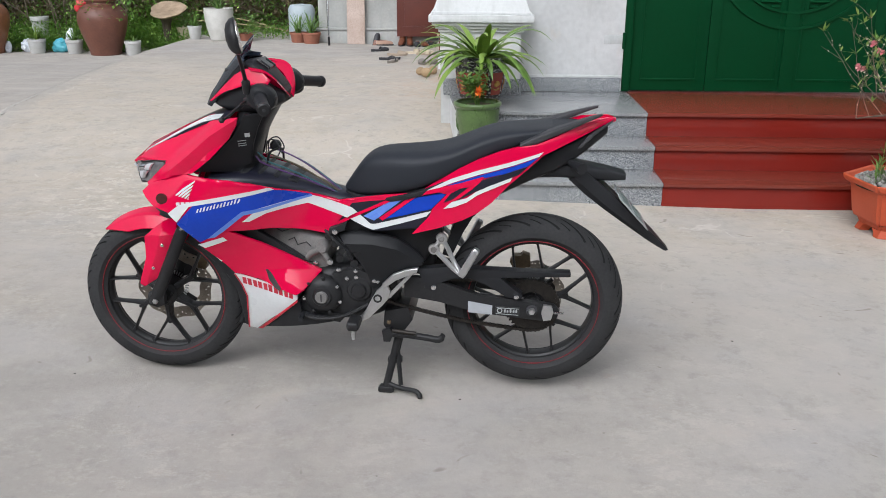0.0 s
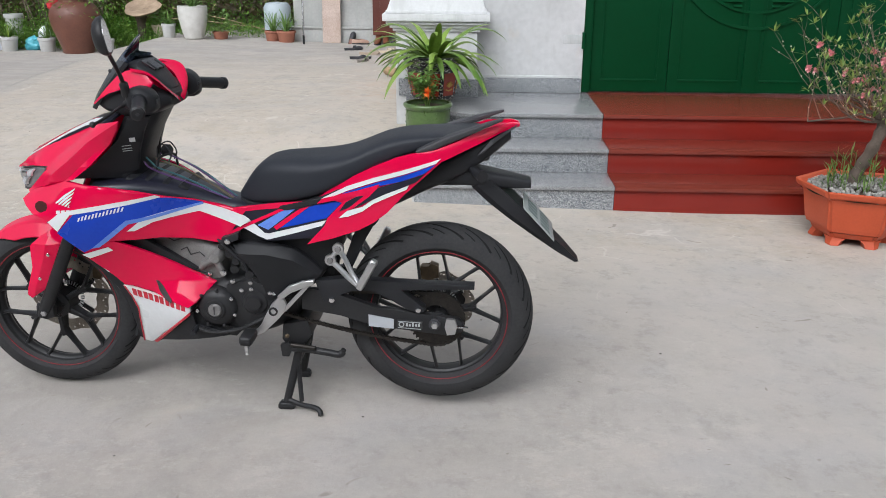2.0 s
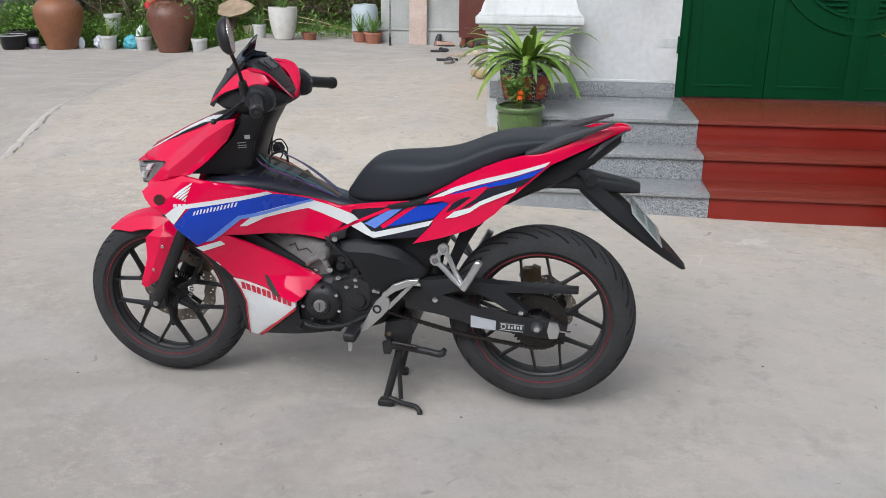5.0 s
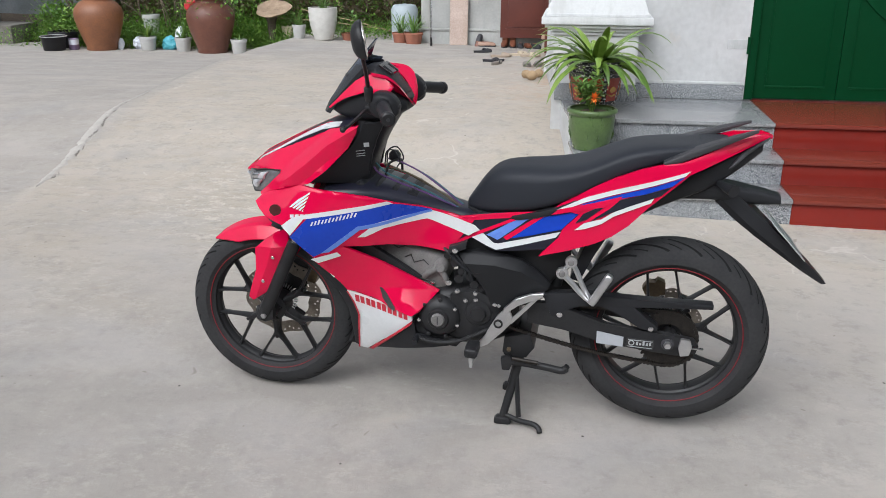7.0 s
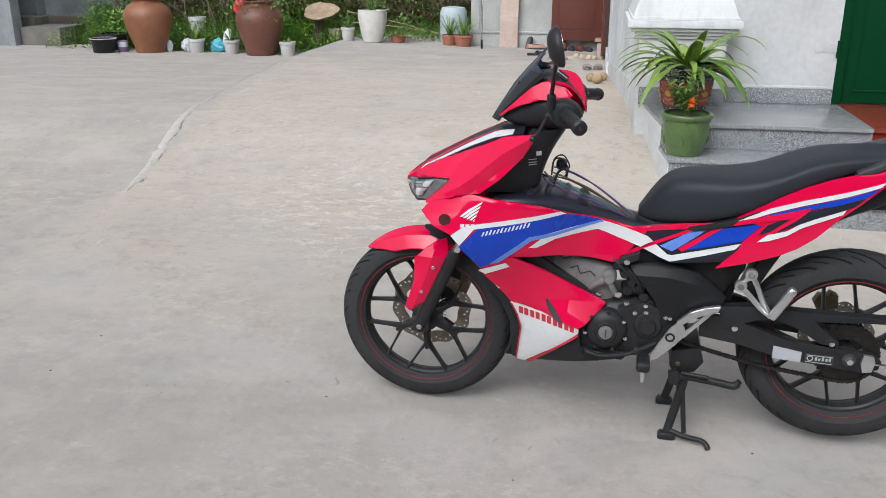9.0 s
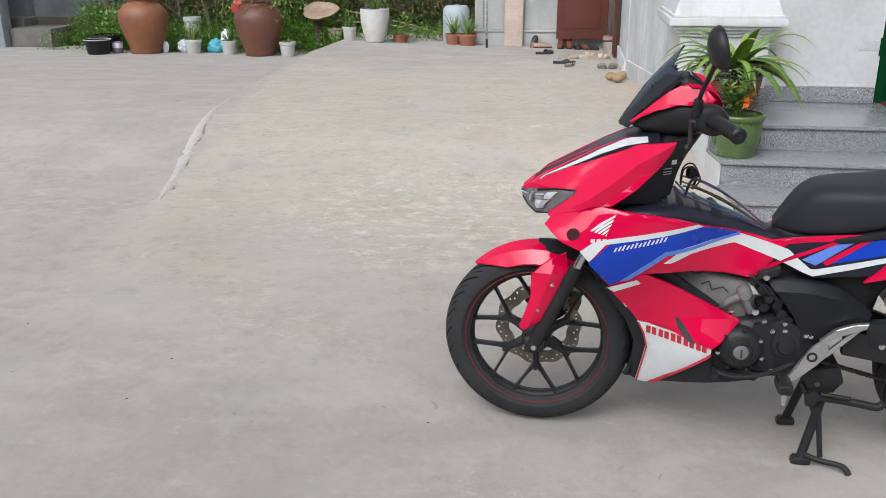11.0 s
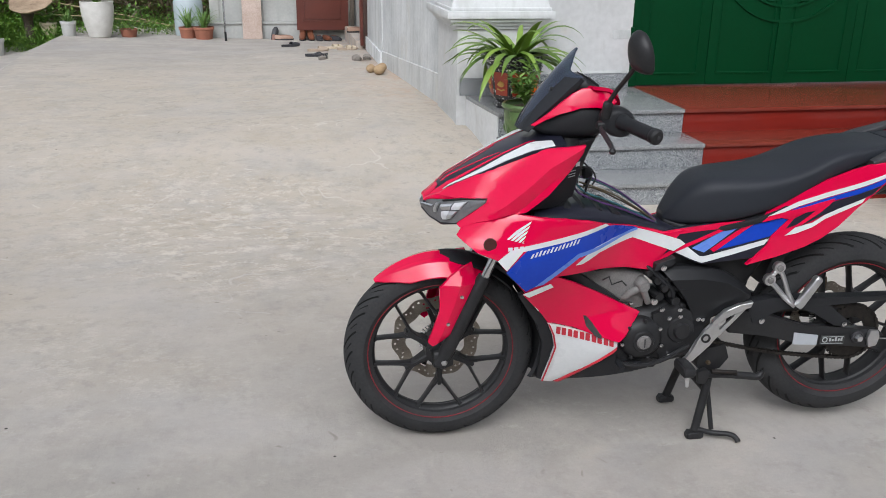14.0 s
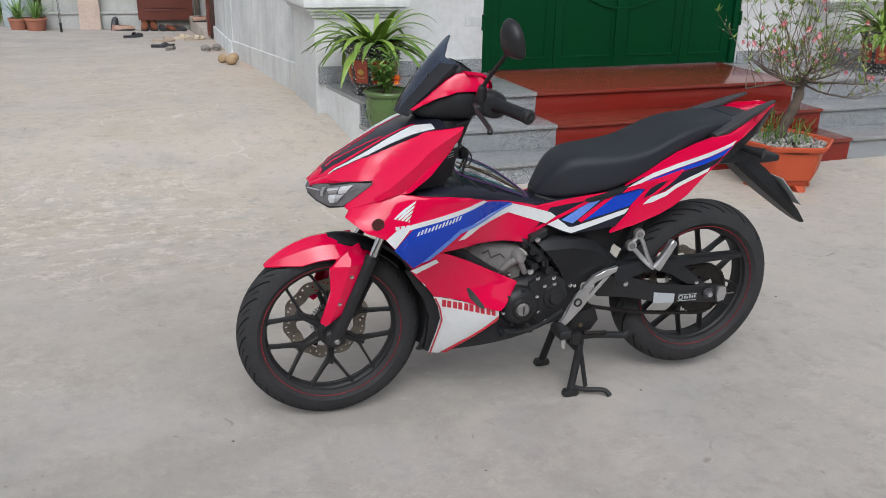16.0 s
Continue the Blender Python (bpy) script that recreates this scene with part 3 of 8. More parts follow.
structure(link_mesh("trim", box(1.41, DOOR0 - 0.03, WALL_Y - 0.010, WALL_Y - 0.001, STEP_Z[2] + 0.109, STEP_Z[2] + 0.127, 0.003), CEMENT), "rough grey mortar line on top of the skirting", "trim")
structure(link_mesh("trim", box(2.035, DOOR0 - 0.016, WALL_Y - 0.004, WALL_Y - 0.0005, 0.735, 0.80, 0.002), CEMENT), "patch of grey mortar beside the door hinge", "trim")


def build_pedestal(cx):
    """Square pedestal with stepped moulding, a swelling base block and the column on it."""
    p = thing("column", "white plastered square column pedestal with stepped moulding", "column", (cx, 0, 0))
    w, y0, y1 = 0.295, 3.90, 4.66
    part("shaft", box(-w, w, y0, y1, -0.2, 0.835, 0.006), PLASTER, p)
    part("skirting", box(-w + 0.02, w + 0.012, y0 - 0.014, y0 - 0.001, STEP_Z[2], STEP_Z[2] + 0.125, 0.002), GRANITE, p)
    yc = (y0 + y1) / 2
    hd = (y1 - y0) / 2
    tiers = ((0.835, 0.86, 0.02), (0.86, 0.885, 0.04), (0.885, 0.910, 0.065), (0.910, 0.962, 0.088), (0.962, 0.985, 0.066))
    for a, b, o in tiers:
        part("moulding", box(-w - o, w + o, yc - hd - o, yc + hd + o, a + 0.0005, b, 0.007), WHITEMOULD, p)
    bm = bmesh.new()
    loops = []
    for k in range(9):
        t = k / 8
        o = 0.055 * math.cos(t * math.pi / 2) ** 0.7 - 0.07 * t
        z = 0.985 + 0.17 * math.sin(t * math.pi / 2)
        loops.append([(sx * (w + o), yc + sy * (hd + o), z) for sx, sy in ((-1, -1), (1, -1), (1, 1), (-1, 1))])
    part("base_block", rings(bm, loops), WHITEMOULD, p, smooth=30)
    part("pillar", lathe([(0.2, 1.155), (0.225, 1.17), (0.225, 1.2), (0.2, 1.22), (0.185, 1.26), (0.18, 3.4)], 28, "z", (0, yc, 0)), WHITEMOULD, p)
    return p


build_pedestal(1.10)
build_pedestal(5.66)

# side wall running back from the pedestal, with its lower render band
def side_wall():
    bm = bmesh.new()
    a, b = (0.845, 4.662), (0.665, 7.22)
    loops = [[(x, y, z) for x, y, z in ((p[0], p[1], -0.4), (p[0] + 0.22, p[1], -0.4), (p[0] + 0.22, p[1], 3.4), (p[0], p[1], 3.4))] for p in (a, b)]
    rings(bm, loops)
    structure(link_mesh("wall_side", bm, PLASTER2, smooth=30), "streaked grey-white plaster side wall of the house", "wall")
    bm = bmesh.new()
    loops = [[(x - 0.016, y, -0.4), (x - 0.002, y, -0.4), (x - 0.002, y, top + 0.008), (x - 0.010, y, top)] for x, y, top in ((0.845, 4.664, 0.40), (0.665, 7.22, 0.275))]
    rings(bm, loops)
    structure(link_mesh("plinth", bm, CEMENT, smooth=30), "grey cement band at the foot of the side wall", "skirting")


side_wall()
wall("wall_side_pier", 0.655, 0.98, 7.225, 8.75, -0.4, 3.4, PLASTER2, "grey plaster pier beside the side doorway")
structure(link_mesh("plinth", box(0.632, 0.654, 7.205, 8.77, -0.3, 0.27, 0.006), PLASTER2), "cement band round the pier", "skirting")
wall("wall_back", -1.36, 0.62, 10.92, 11.15, -0.4, 3.4, REARPLASTER, "grey-white plaster wall of the rear wing")
structure(link_mesh("plinth", box(-1.39, 0.30, 10.885, 10.919, -0.2, 0.22, 0.006), REARPLASTER), "plain cement plinth of the rear wing", "skirting")
structure(link_mesh("trim", box(-1.40, 0.30, 10.865, 10.917, 0.221, 0.255, 0.006), REARPLASTER), "narrow cement ledge on the plinth", "trim")
for px in (-1.33, -0.98):
    structure(link_mesh("trim", box(px, px + 0.1, 10.895, 10.917, 0.256, 3.3, 0.004), REARPLASTER), "flat plaster pilaster strip on the rear wing", "trim")
wall("wall_back_right", 0.70, 0.94, 10.25, 11.15, -0.4, 3.4, REARPLASTER, "plaster return wall beside the side doorway")
wall("wall_inside", 2.2, 2.3, 8.2, 11.3, -0.4, 3.4, PLASTER2, "inner plaster wall seen through the side doorway")
structure(link_mesh("trim", box(0.665, 0.74, 8.78, 8.87, 0.09, 2.4, 0.004), DARKWOOD), "dark wooden frame of the side doorway", "door frame")
wall("wall_behind", 1.0, 5.4, 7.0, 7.2, -0.4, 3.4, PLASTER2, "plain inner wall of the house")
structure(link_mesh("ceiling", box(0.7, 6.0, 4.0, 11.2, 3.41, 3.6, 0.01), PLASTER), "plain concrete slab over the house", "ceiling")
structure(link_mesh("step_side", box(0.525, 0.80, 8.88, 10.75, -0.2, 0.20, 0.012), CONCRETE), "low concrete doorstep of the side entrance", "step")


def build_green_door():
    d = thing("door_1", "closed four-leaf dark green steel door with a round louvred medallion", "door")
    d["kind"] = "structure"
    z0, z1 = STEP_Z[2] + 0.004, 2.99
    yf = WALL_Y + 0.035
    part("frame", box(DOOR0 - 0.01, DOOR0 + 0.05, yf - 0.03, yf + 0.08, z0, z1, 0.004), GREEN, d)
    part("frame", box(DOOR1 - 0.05, DOOR1 + 0.01, yf - 0.03, yf + 0.08, z0, z1, 0.004), GREEN, d)
    cx, cz, R = 3.44, 1.49, 0.645
    xs = (DOOR0 + 0.052, 2.83, cx, 4.05, DOOR1 - 0.052)
    for k in range(4):
        a, b = xs[k] + 0.002, xs[k + 1] - 0.002
        leaf = part("leaf", box(a, b, yf, yf + 0.035, z0 + 0.004, z1 - 0.004, 0.003), GREEN, d)
        # bottom panel frame, raised
        m = 0.075
        for q in (box(a + m, b - m, yf - 0.007, yf - 0.0005, z0 + 0.085, z0 + 0.1, 0.003), box(a + m, a + m + 0.014, yf - 0.007, yf - 0.0005, z0 + 0.1005, z1 - 0.1, 0.003),
                  box(b - m - 0.014, b - m, yf - 0.007, yf - 0.0005, z0 + 0.1005, z1 - 0.1, 0.003)):
            part("bead", q, GREEN, leaf)
    part("cover_strip", box(cx - 0.05, cx + 0.05, yf - 0.012, yf - 0.0005, z0 + 0.004, z1 - 0.01, 0.004), GREEN, d)
    for r0, r1, h in ((R - 0.02, R, 0.014), (R - 0.135, R - 0.115, 0.014)):
        part("ring", lathe([(r0, -h), (r1, -h), (r1, -0.0005), (r0, -0.0005)], 72, "y", (cx, yf, cz), closed=True), GREEN, d)
    n = 26
    for i in range(n):
        z = cz - (R - 0.15) + (2 * (R - 0.15)) * (i + 0.5) / n
        half = math.sqrt(max((R - 0.14) ** 2 - (z - cz) ** 2, 0))
        for s in (-1, 1):
            a, b = sorted((cx + s * 0.11, cx + s * half))
            if half > 0.16:
                bm = box(a, b, -0.011, 0.011, -0.004, 0.004, 0)
                bmesh.ops.rotate(bm, verts=bm.verts, cent=(0, 0, 0), matrix=Matrix.Rotation(radians(40), 3, "X"))
                bmesh.ops.translate(bm, verts=bm.verts, vec=(0, yf - 0.008, z))
                part("louvre", bm, GREEN, d, smooth=0)
    # hinges on both jambs
    for x in (DOOR0 - 0.012, DOOR1 + 0.012):
        part("hinge", tube([(x, yf - 0.035, 0.70), (x, yf - 0.035, 0.82)], 0.014), GREEN, d)
    return d


build_green_door()


def open_leaf():
    """The brown panelled door leaf, folded back along the rear wall."""
    d = thing("door_2", "open dark red-brown panelled wooden door leaf with shoes beneath", "door", (0.22, 10.78, 0))
    d["kind"] = "structure"
    part("leaf", box(-0.37, 0.36, -0.02, 0.02, 0.145, 2.3, 0.004), BROWNDOOR, d)
    for z0, z1 in ((0.30, 0.95), (1.1, 2.15)):
        part("panel", box(-0.26, 0.25, -0.034, -0.021, z0, z1, 0.010), BROWNDOOR, d)
        part("panel_bead", box(-0.29, 0.28, -0.028, -0.0205, z0 - 0.03, z0 - 0.008, 0.004), BROWNDOOR, d)
    return d



def side_leaf():
    """The narrow edge of the side doorway's other leaf, folded out from the pier."""
    d = thing("door_3", "dark edge of a folded wooden door leaf at the side doorway", "door", (0.655, 8.86, 0))
    d["kind"] = "structure"
    part("leaf", box(-0.082, -0.044, -0.05, 0.05, 0.15, 2.3, 0.004), BROWNDOOR, d)
    part("frame", box(-0.043, 0.03, -0.06, 0.05, 0.12, 2.35, 0.004), DARKWOOD, d)
    return d


side_leaf()
open_leaf()


# ---------------------------------------------------------------- the motorcycle
BIKE = thing("motorcycle", "red, white and blue underbone motorcycle parked on its centre stand", "motorcycle", pose(0, 0.115, 0.004, 0, 0, -2.2))

from mathutils.geometry import tessellate_polygon

# half-width of the bodywork over its side elevation: (x from front axle, height, half-width)
CTRL = np.array([(.21, .727, .205), (.11, .675, .206), (.02, .693, .153), (-.05, .737, .04), (.35, .928, .163), (.55, .66, .087),
                 (.753, .562, .109), (.886, .556, .124), (1.297, .837, .141), (1.519, .909, .03), (.50, .33, .153), (.304, .172, .06),
                 (.578, .407, .118), (.10, .85, .09), (.25, .82, .185), (.32, .50, .16), (.45, .58, .14), (.38, .63, .185),
                 (1.05, .68, .135), (1.0, .76, .12), (-.03, .764, .045), (.01, .778, .085), (.06, .785, .125), (.10, .776, .15),
                 (.017, .797, .068), (.168, .875, .112), (.232, .903, .126), (.035, .718, .12), (.005, .712, .09)])


def _phi(r):
    return r * r * np.log(r + 1e-9)


def _spline(c):
    n = len(c)
    k = _phi(np.hypot(c[:, None, 0] - c[None, :, 0], c[:, None, 1] - c[None, :, 1])) + 1e-4 * np.eye(n)
    p = np.c_[np.ones(n), c[:, :2]]
    return np.linalg.solve(np.block([[k, p], [p.T, np.zeros((3, 3))]]), np.r_[c[:, 2], 0, 0, 0])


WGT = _spline(CTRL)


def body_w(x, z):
    r = np.hypot(CTRL[:, 0] - x, CTRL[:, 1] - z)
    return min(max(float(_phi(r) @ WGT[:-3] + WGT[-3:] @ (1, x, z)), 0.02), 0.23)


def panel(name, outline, material, parent=BIKE, off=0.0, thick=0.008, width=body_w, sides=(-1, 1), step=0.025, label="", soft=0.003, smooth=35, creases=()):
    """A curved shell over an outline of the side elevation, on one or both sides of the machine; creases are lines along which the shell is cut."""
    made = []
    for s in sides:
        bm = bmesh.new()
        rim_v = [bm.verts.new((x, 0, z)) for x, z in outline]
        for tri in tessellate_polygon([[Vector((x, z, 0)) for x, z in outline]]):
            bm.faces.new([rim_v[k] for k in tri])
        xs, zs = [p[0] for p in outline], [p[1] for p in outline]
        for axis, lo, hi in ((0, min(xs), max(xs)), (2, min(zs), max(zs))):
            for k in range(1, int((hi - lo) / step) + 1):
                c, nrm = Vector(), Vector()
                c[axis], nrm[axis] = lo + k * step, 1
                bmesh.ops.bisect_plane(bm, geom=bm.verts[:] + bm.edges[:] + bm.faces[:], plane_co=c, plane_no=nrm)
        for (xa, za), (xb, zb) in creases:
            cutters = [f for f in bm.faces if min(v.co.x for v in f.verts) <= max(xa, xb) and max(v.co.x for v in f.verts) >= min(xa, xb)
                       and min(v.co.z for v in f.verts) <= max(za, zb) and max(v.co.z for v in f.verts) >= min(za, zb)]
            geom = list({g for f in cutters for g in (*f.verts, *f.edges)}) + cutters
            bmesh.ops.bisect_plane(bm, geom=geom, plane_co=(xa, 0, za), plane_no=(zb - za, 0, xa - xb))
        bmesh.ops.remove_doubles(bm, verts=bm.verts, dist=1e-5)
        edge = {v for e in bm.edges if e.is_boundary for v in e.verts}
        w = {v: (width(v.co.x, v.co.z) if callable(width) else width) + off - (soft if v in edge else 0) for v in bm.verts}
        inner = bmesh.ops.duplicate(bm, geom=bm.verts[:] + bm.edges[:] + bm.faces[:])["vert_map"]
        rim = [e for e in bm.edges if e.is_boundary and all(v in w for v in e.verts)]
        for v, d in w.items():
            v.co.y = s * d
            inner[v].co.y = s * (d - thick)
        for e in rim:
            a, b = e.verts
            bm.faces.new((a, b, inner[b], inner[a]))
        made.append(part(name, bm, material, parent, label, smooth))
    return made


def superloft(sections, n=24, p=2.6, bm=None, cap=True):
    """Loft along x through rounded sections (x, z_top, z_bottom, half_width)."""
    loops = []
    for x, zt, zb, w in sections:
        zc, h = (zt + zb) / 2, (zt - zb) / 2
        ring = []
        for k in range(n):
            a = 2 * math.pi * k / n
            c, s = math.cos(a), math.sin(a)
            ring.append((x, w * abs(c) ** (2 / p) * (1 if c > 0 else -1), zc + h * abs(s) ** (2 / p) * (1 if s > 0 else -1)))
        loops.append(ring)
    return rings(bm or bmesh.new(), loops, cap=cap)


def resample(sections, n=4):
    pts = np.array(sections, float)
    u = np.arange(len(pts))
    uu = np.linspace(0, len(pts) - 1, (len(pts) - 1) * n + 1)
    lin = np.stack([np.interp(uu, u, pts[:, k]) for k in range(pts.shape[1])], 1)
    for _ in range(3):
        lin[1:-1] = (lin[:-2] + 2 * lin[1:-1] + lin[2:]) / 4
    return [tuple(r) for r in lin]


def plate(name, outline, y0, y1, material, parent=BIKE, bevel=0.003, label=""):
    """A flat casting: an outline in side elevation, between two distances from the centre line."""
    bm = bmesh.new()
    a = [bm.verts.new((x, y0, z)) for x, z in outline]
    b = [bm.verts.new((x, y1, z)) for x, z in outline]
    bm.faces.new(a)
    bm.faces.new(list(reversed(b)))
    for i in range(len(a)):
        j = (i + 1) % len(a)
        bm.faces.new((a[i], b[i], b[j], a[j]))
    if bevel:
        bmesh.ops.bevel(bm, geom=[e for e in bm.edges], offset=bevel, segments=2, affect="EDGES", profile=0.6)
    return part(name, bm, material, parent, label, 35)


def bolt(x, y, z, r=0.007, parent=BIKE, material=CHROME):
    return part("bolt", lathe([(0, -0.006), (r * .55, -0.006), (r * .6, -0.004), (r, -0.003), (r, 0.004), (0, 0.004)], 10, "y", (x, y, z)), material, parent)


# ---- wheels
def build_wheel(name, cx, cz, R, half, rim_r, front):
    wh = new(name)
    wh.parent = BIKE
    wh.location = (cx, 0, cz)
    wh["label"] = "black cast wheel with a red rim stripe"
    # tyre: a sidewall, then a rounded tread cut by slanted grooves
    n = 34
    prof = [(rim_r - 0.01, -half * 0.62)]
    for k in range(1, n):
        a = math.pi * (k / n) - math.pi / 2
        prof.append((rim_r + 0.004 + (R - rim_r - 0.004) * math.cos(a) ** 0.72, half * math.sin(a)))
    prof.append((rim_r - 0.01, half * 0.62))
    count = 26 if front else 18
    seg = count * 32
    bm = bmesh.new()
    cols, sunk = [], set()
    for i in range(seg):
        a = 2 * math.pi * i / seg
        col = []
        for r, y in prof:
            s = y / half
            rr, u = r, min(abs(s), 0.95) if r > rim_r else 0.95
            turn = (i / 32 + (0.5 if s > 0 else 0)) % 1
            if r > rim_r + 0.02 and ((turn < 0.11 and 0.14 < u < 0.82) or (0.5 < turn < 0.59 and 0.5 < u < 0.74)):
                rr -= 0.005
            b = a - (1.35 * u + 0.35 * u * u) * 2 * math.pi / count
            v = bm.verts.new((rr * math.cos(b), y, rr * math.sin(b)))
            if rr < r:
                sunk.add(v)
            col.append(v)
        cols.append(col)
    for i in range(seg):
        a, b = cols[i], cols[(i + 1) % seg]
        for k in range(len(prof)):
            j = (k + 1) % len(prof)
            f = bm.faces.new((a[k], b[k], b[j], a[j]))
            # sunken faces take the painted groove shade
            f.material_index = 1 if sum(v in sunk for v in f.verts) > 1 else 0
    part("tyre", bm, TYRE, wh, "dusty black tyre with angled grooves", 30).data.materials.append(GROOVE)
    h = half * 0.62
    rim = part("rim", lathe([(rim_r + 0.004, -h), (rim_r + 0.006, -h + 0.004), (rim_r - 0.008, -h + 0.012), (rim_r - 0.016, -h + 0.018), (rim_r - 0.02, 0), (rim_r - 0.016, h - 0.018),
                             (rim_r - 0.008, h - 0.012), (rim_r + 0.006, h - 0.004), (rim_r + 0.004, h), (rim_r - 0.004, h), (rim_r - 0.008, h - 0.014), (rim_r - 0.012, 0), (rim_r - 0.008, -h + 0.014), (rim_r - 0.004, -h)],
                            96, "y", closed=True), DBLACK, wh)
    for s in (-1, 1):
        part("rim_stripe", lathe([(rim_r + 0.003 + 0.0017 * math.cos(b), s * (half * 0.80 + 0.0012) + 0.0015 * math.sin(b)) for b in (math.pi * k / 4 for k in range(8))], 96, "y", closed=True), REDSTRIPE, rim, "thin red rim stripe")
    # six Y-shaped spokes with a rounded fork
    def at(r, a):
        return Vector((r * math.cos(a), 0, r * math.sin(a)))

    def bar(bm, pts, widths, deps):
        loops = []
        for i, c in enumerate(pts):
            d = (pts[min(i + 1, len(pts) - 1)] - pts[max(i - 1, 0)]).normalized()
            t = Vector((-d.z, 0, d.x))
            w, e = widths[i], deps[i]
            loops.append([c + t * w + Vector((0, -e, 0)), c + t * w * .55 + Vector((0, -e - .004, 0)), c - t * w * .55 + Vector((0, -e - .004, 0)), c - t * w + Vector((0, -e, 0)),
                          c - t * w + Vector((0, e, 0)), c - t * w * .55 + Vector((0, e + .004, 0)), c + t * w * .55 + Vector((0, e + .004, 0)), c + t * w + Vector((0, e, 0))])
        rings(bm, loops)

    for k in range(6):
        a0 = 2 * math.pi * k / 6 + (-math.pi / 2 if front else radians(9.3))
        bm = bmesh.new()
        f = rim_r * 0.50
        bar(bm, [at(0.03, a0), at(f * 0.72, a0), at(f * 0.9, a0), at(f + 0.012, a0)], [0.012, 0.0078, 0.0085, 0.006], [0.022, 0.016, 0.014, 0.012])
        for s in (-1, 1):
            bar(bm, [at(f * 0.86, a0 + s * 0.02), at(f * 1.02, a0 + s * 0.075), at(f * 1.2, a0 + s * 0.165), at(f * 1.5, a0 + s * 0.25), at(f * 1.8, a0 + s * 0.308), at(rim_r - 0.012, a0 + s * 0.327)],
                [0.005, 0.0054, 0.0042, 0.0036, 0.0040, 0.0080], [0.013, 0.013, 0.011, 0.010, 0.011, 0.014])
        part("spoke", bm, DBLACK, wh)
    hub = lathe([(0.012, -0.07), (0.026, -0.068), (0.028, -0.04), (0.045, -0.03), (0.048, 0.03), (0.03, 0.04), (0.028, 0.07), (0.012, 0.07)], 28, "y")
    part("hub", hub, DBLACK, wh)
    for k in range(5):
        a = 2 * math.pi * k / 5 + 0.2
        part("hub_bolt", disc((0.036 * math.cos(a), -0.05, 0.036 * math.sin(a)), 0.005, 0.01, "y", 8), CHROME if not front else DBLACK, wh)
    # brake disc on the far side, drilled and petal-edged
    dr, dw, dy = (0.135, 0.042, 0.072) if front else (0.108, 0.03, 0.075)
    bm = bmesh.new()
    seg, bands = 120, 6
    sheet = []
    for y in (dy - .002, dy + .002):
        rows = []
        for i in range(seg):
            a = 2 * math.pi * i / seg
            lo_, hi_ = dr - dw + 0.003 * math.sin(a * 10), dr + 0.004 * math.sin(a * 10)
            rows.append([bm.verts.new(((lo_ + (hi_ - lo_) * j / bands) * math.cos(a), y, (lo_ + (hi_ - lo_) * j / bands) * math.sin(a))) for j in range(bands + 1)])
        sheet.append(rows)
    for i in range(seg):
        n_ = (i + 1) % seg
        for rows in sheet:
            for j in range(bands):
                drilled = (i % 8 == 1 and j == 4) or (i % 8 == 4 and j == 3) or (i % 8 == 6 and j == 4) or (i % 24 in (8, 9, 10, 11) and j in (1,))
                if not drilled:
                    bm.faces.new((rows[i][j], rows[n_][j], rows[n_][j + 1], rows[i][j + 1]))
        for j in (0, bands):
            bm.faces.new((sheet[0][i][j], sheet[0][n_][j], sheet[1][n_][j], sheet[1][i][j]))
    dsk = part("brake_disc", bm, DISC, wh, "drilled petal brake disc")
    for k in range(5):
        a = 2 * math.pi * k / 5 + 0.3
        part("disc_arm", tube([(0.03 * math.cos(a), dy, 0.03 * math.sin(a)), ((dr - dw + .004) * math.cos(a + .25), dy, (dr - dw + .004) * math.sin(a + .25))], 0.008, 8), DBLACK, wh)
    bm = bmesh.new()
    for k in range(36):
        a = 2 * math.pi * k / 36
        c = Vector((0.05 * math.cos(a), 0.055, 0.05 * math.sin(a)))
        d = Vector((math.cos(a), 0, math.sin(a)))
        t = Vector((-d.z, 0, d.x))
        rings(bm, [[c + d * q + t * u + Vector((0, y, 0)) for u, y in ((-.0016, -.002), (.0016, -.002), (.0016, .002), (-.0016, .002))] for q in (-.007, .007)])
    part("sensor_ring", bm, SILVER, wh, smooth=0)
    return wh


PLATEINK = mat("plate_paint", (0.13, 0.17, 0.16), (0.18, 0.22, 0.21), rough=0.5)
COVERM = mat("satin_black_plastic", (0.011, 0.0115, 0.013), (0.018, 0.0185, 0.02), rough=0.42, spec=0.22, bump=0.0002, fine=700, scale=6)
GRABM = mat("worn_grey_casting", (0.035, 0.035, 0.039), (0.055, 0.054, 0.058), rough=0.5, spec=0.3, bump=0.0002, fine=500)
REDSTRIPE = mat("red_rim_tape", (0.30, 0.008, 0.018), (0.12, 0.008, 0.012), rough=0.5, scale=14)
build_wheel("front_wheel", 0.004, 0.277, 0.287, 0.047, 0.2145, True)
build_wheel("rear_wheel", 1.286, 0.294, 0.303, 0.063, 0.218, False)

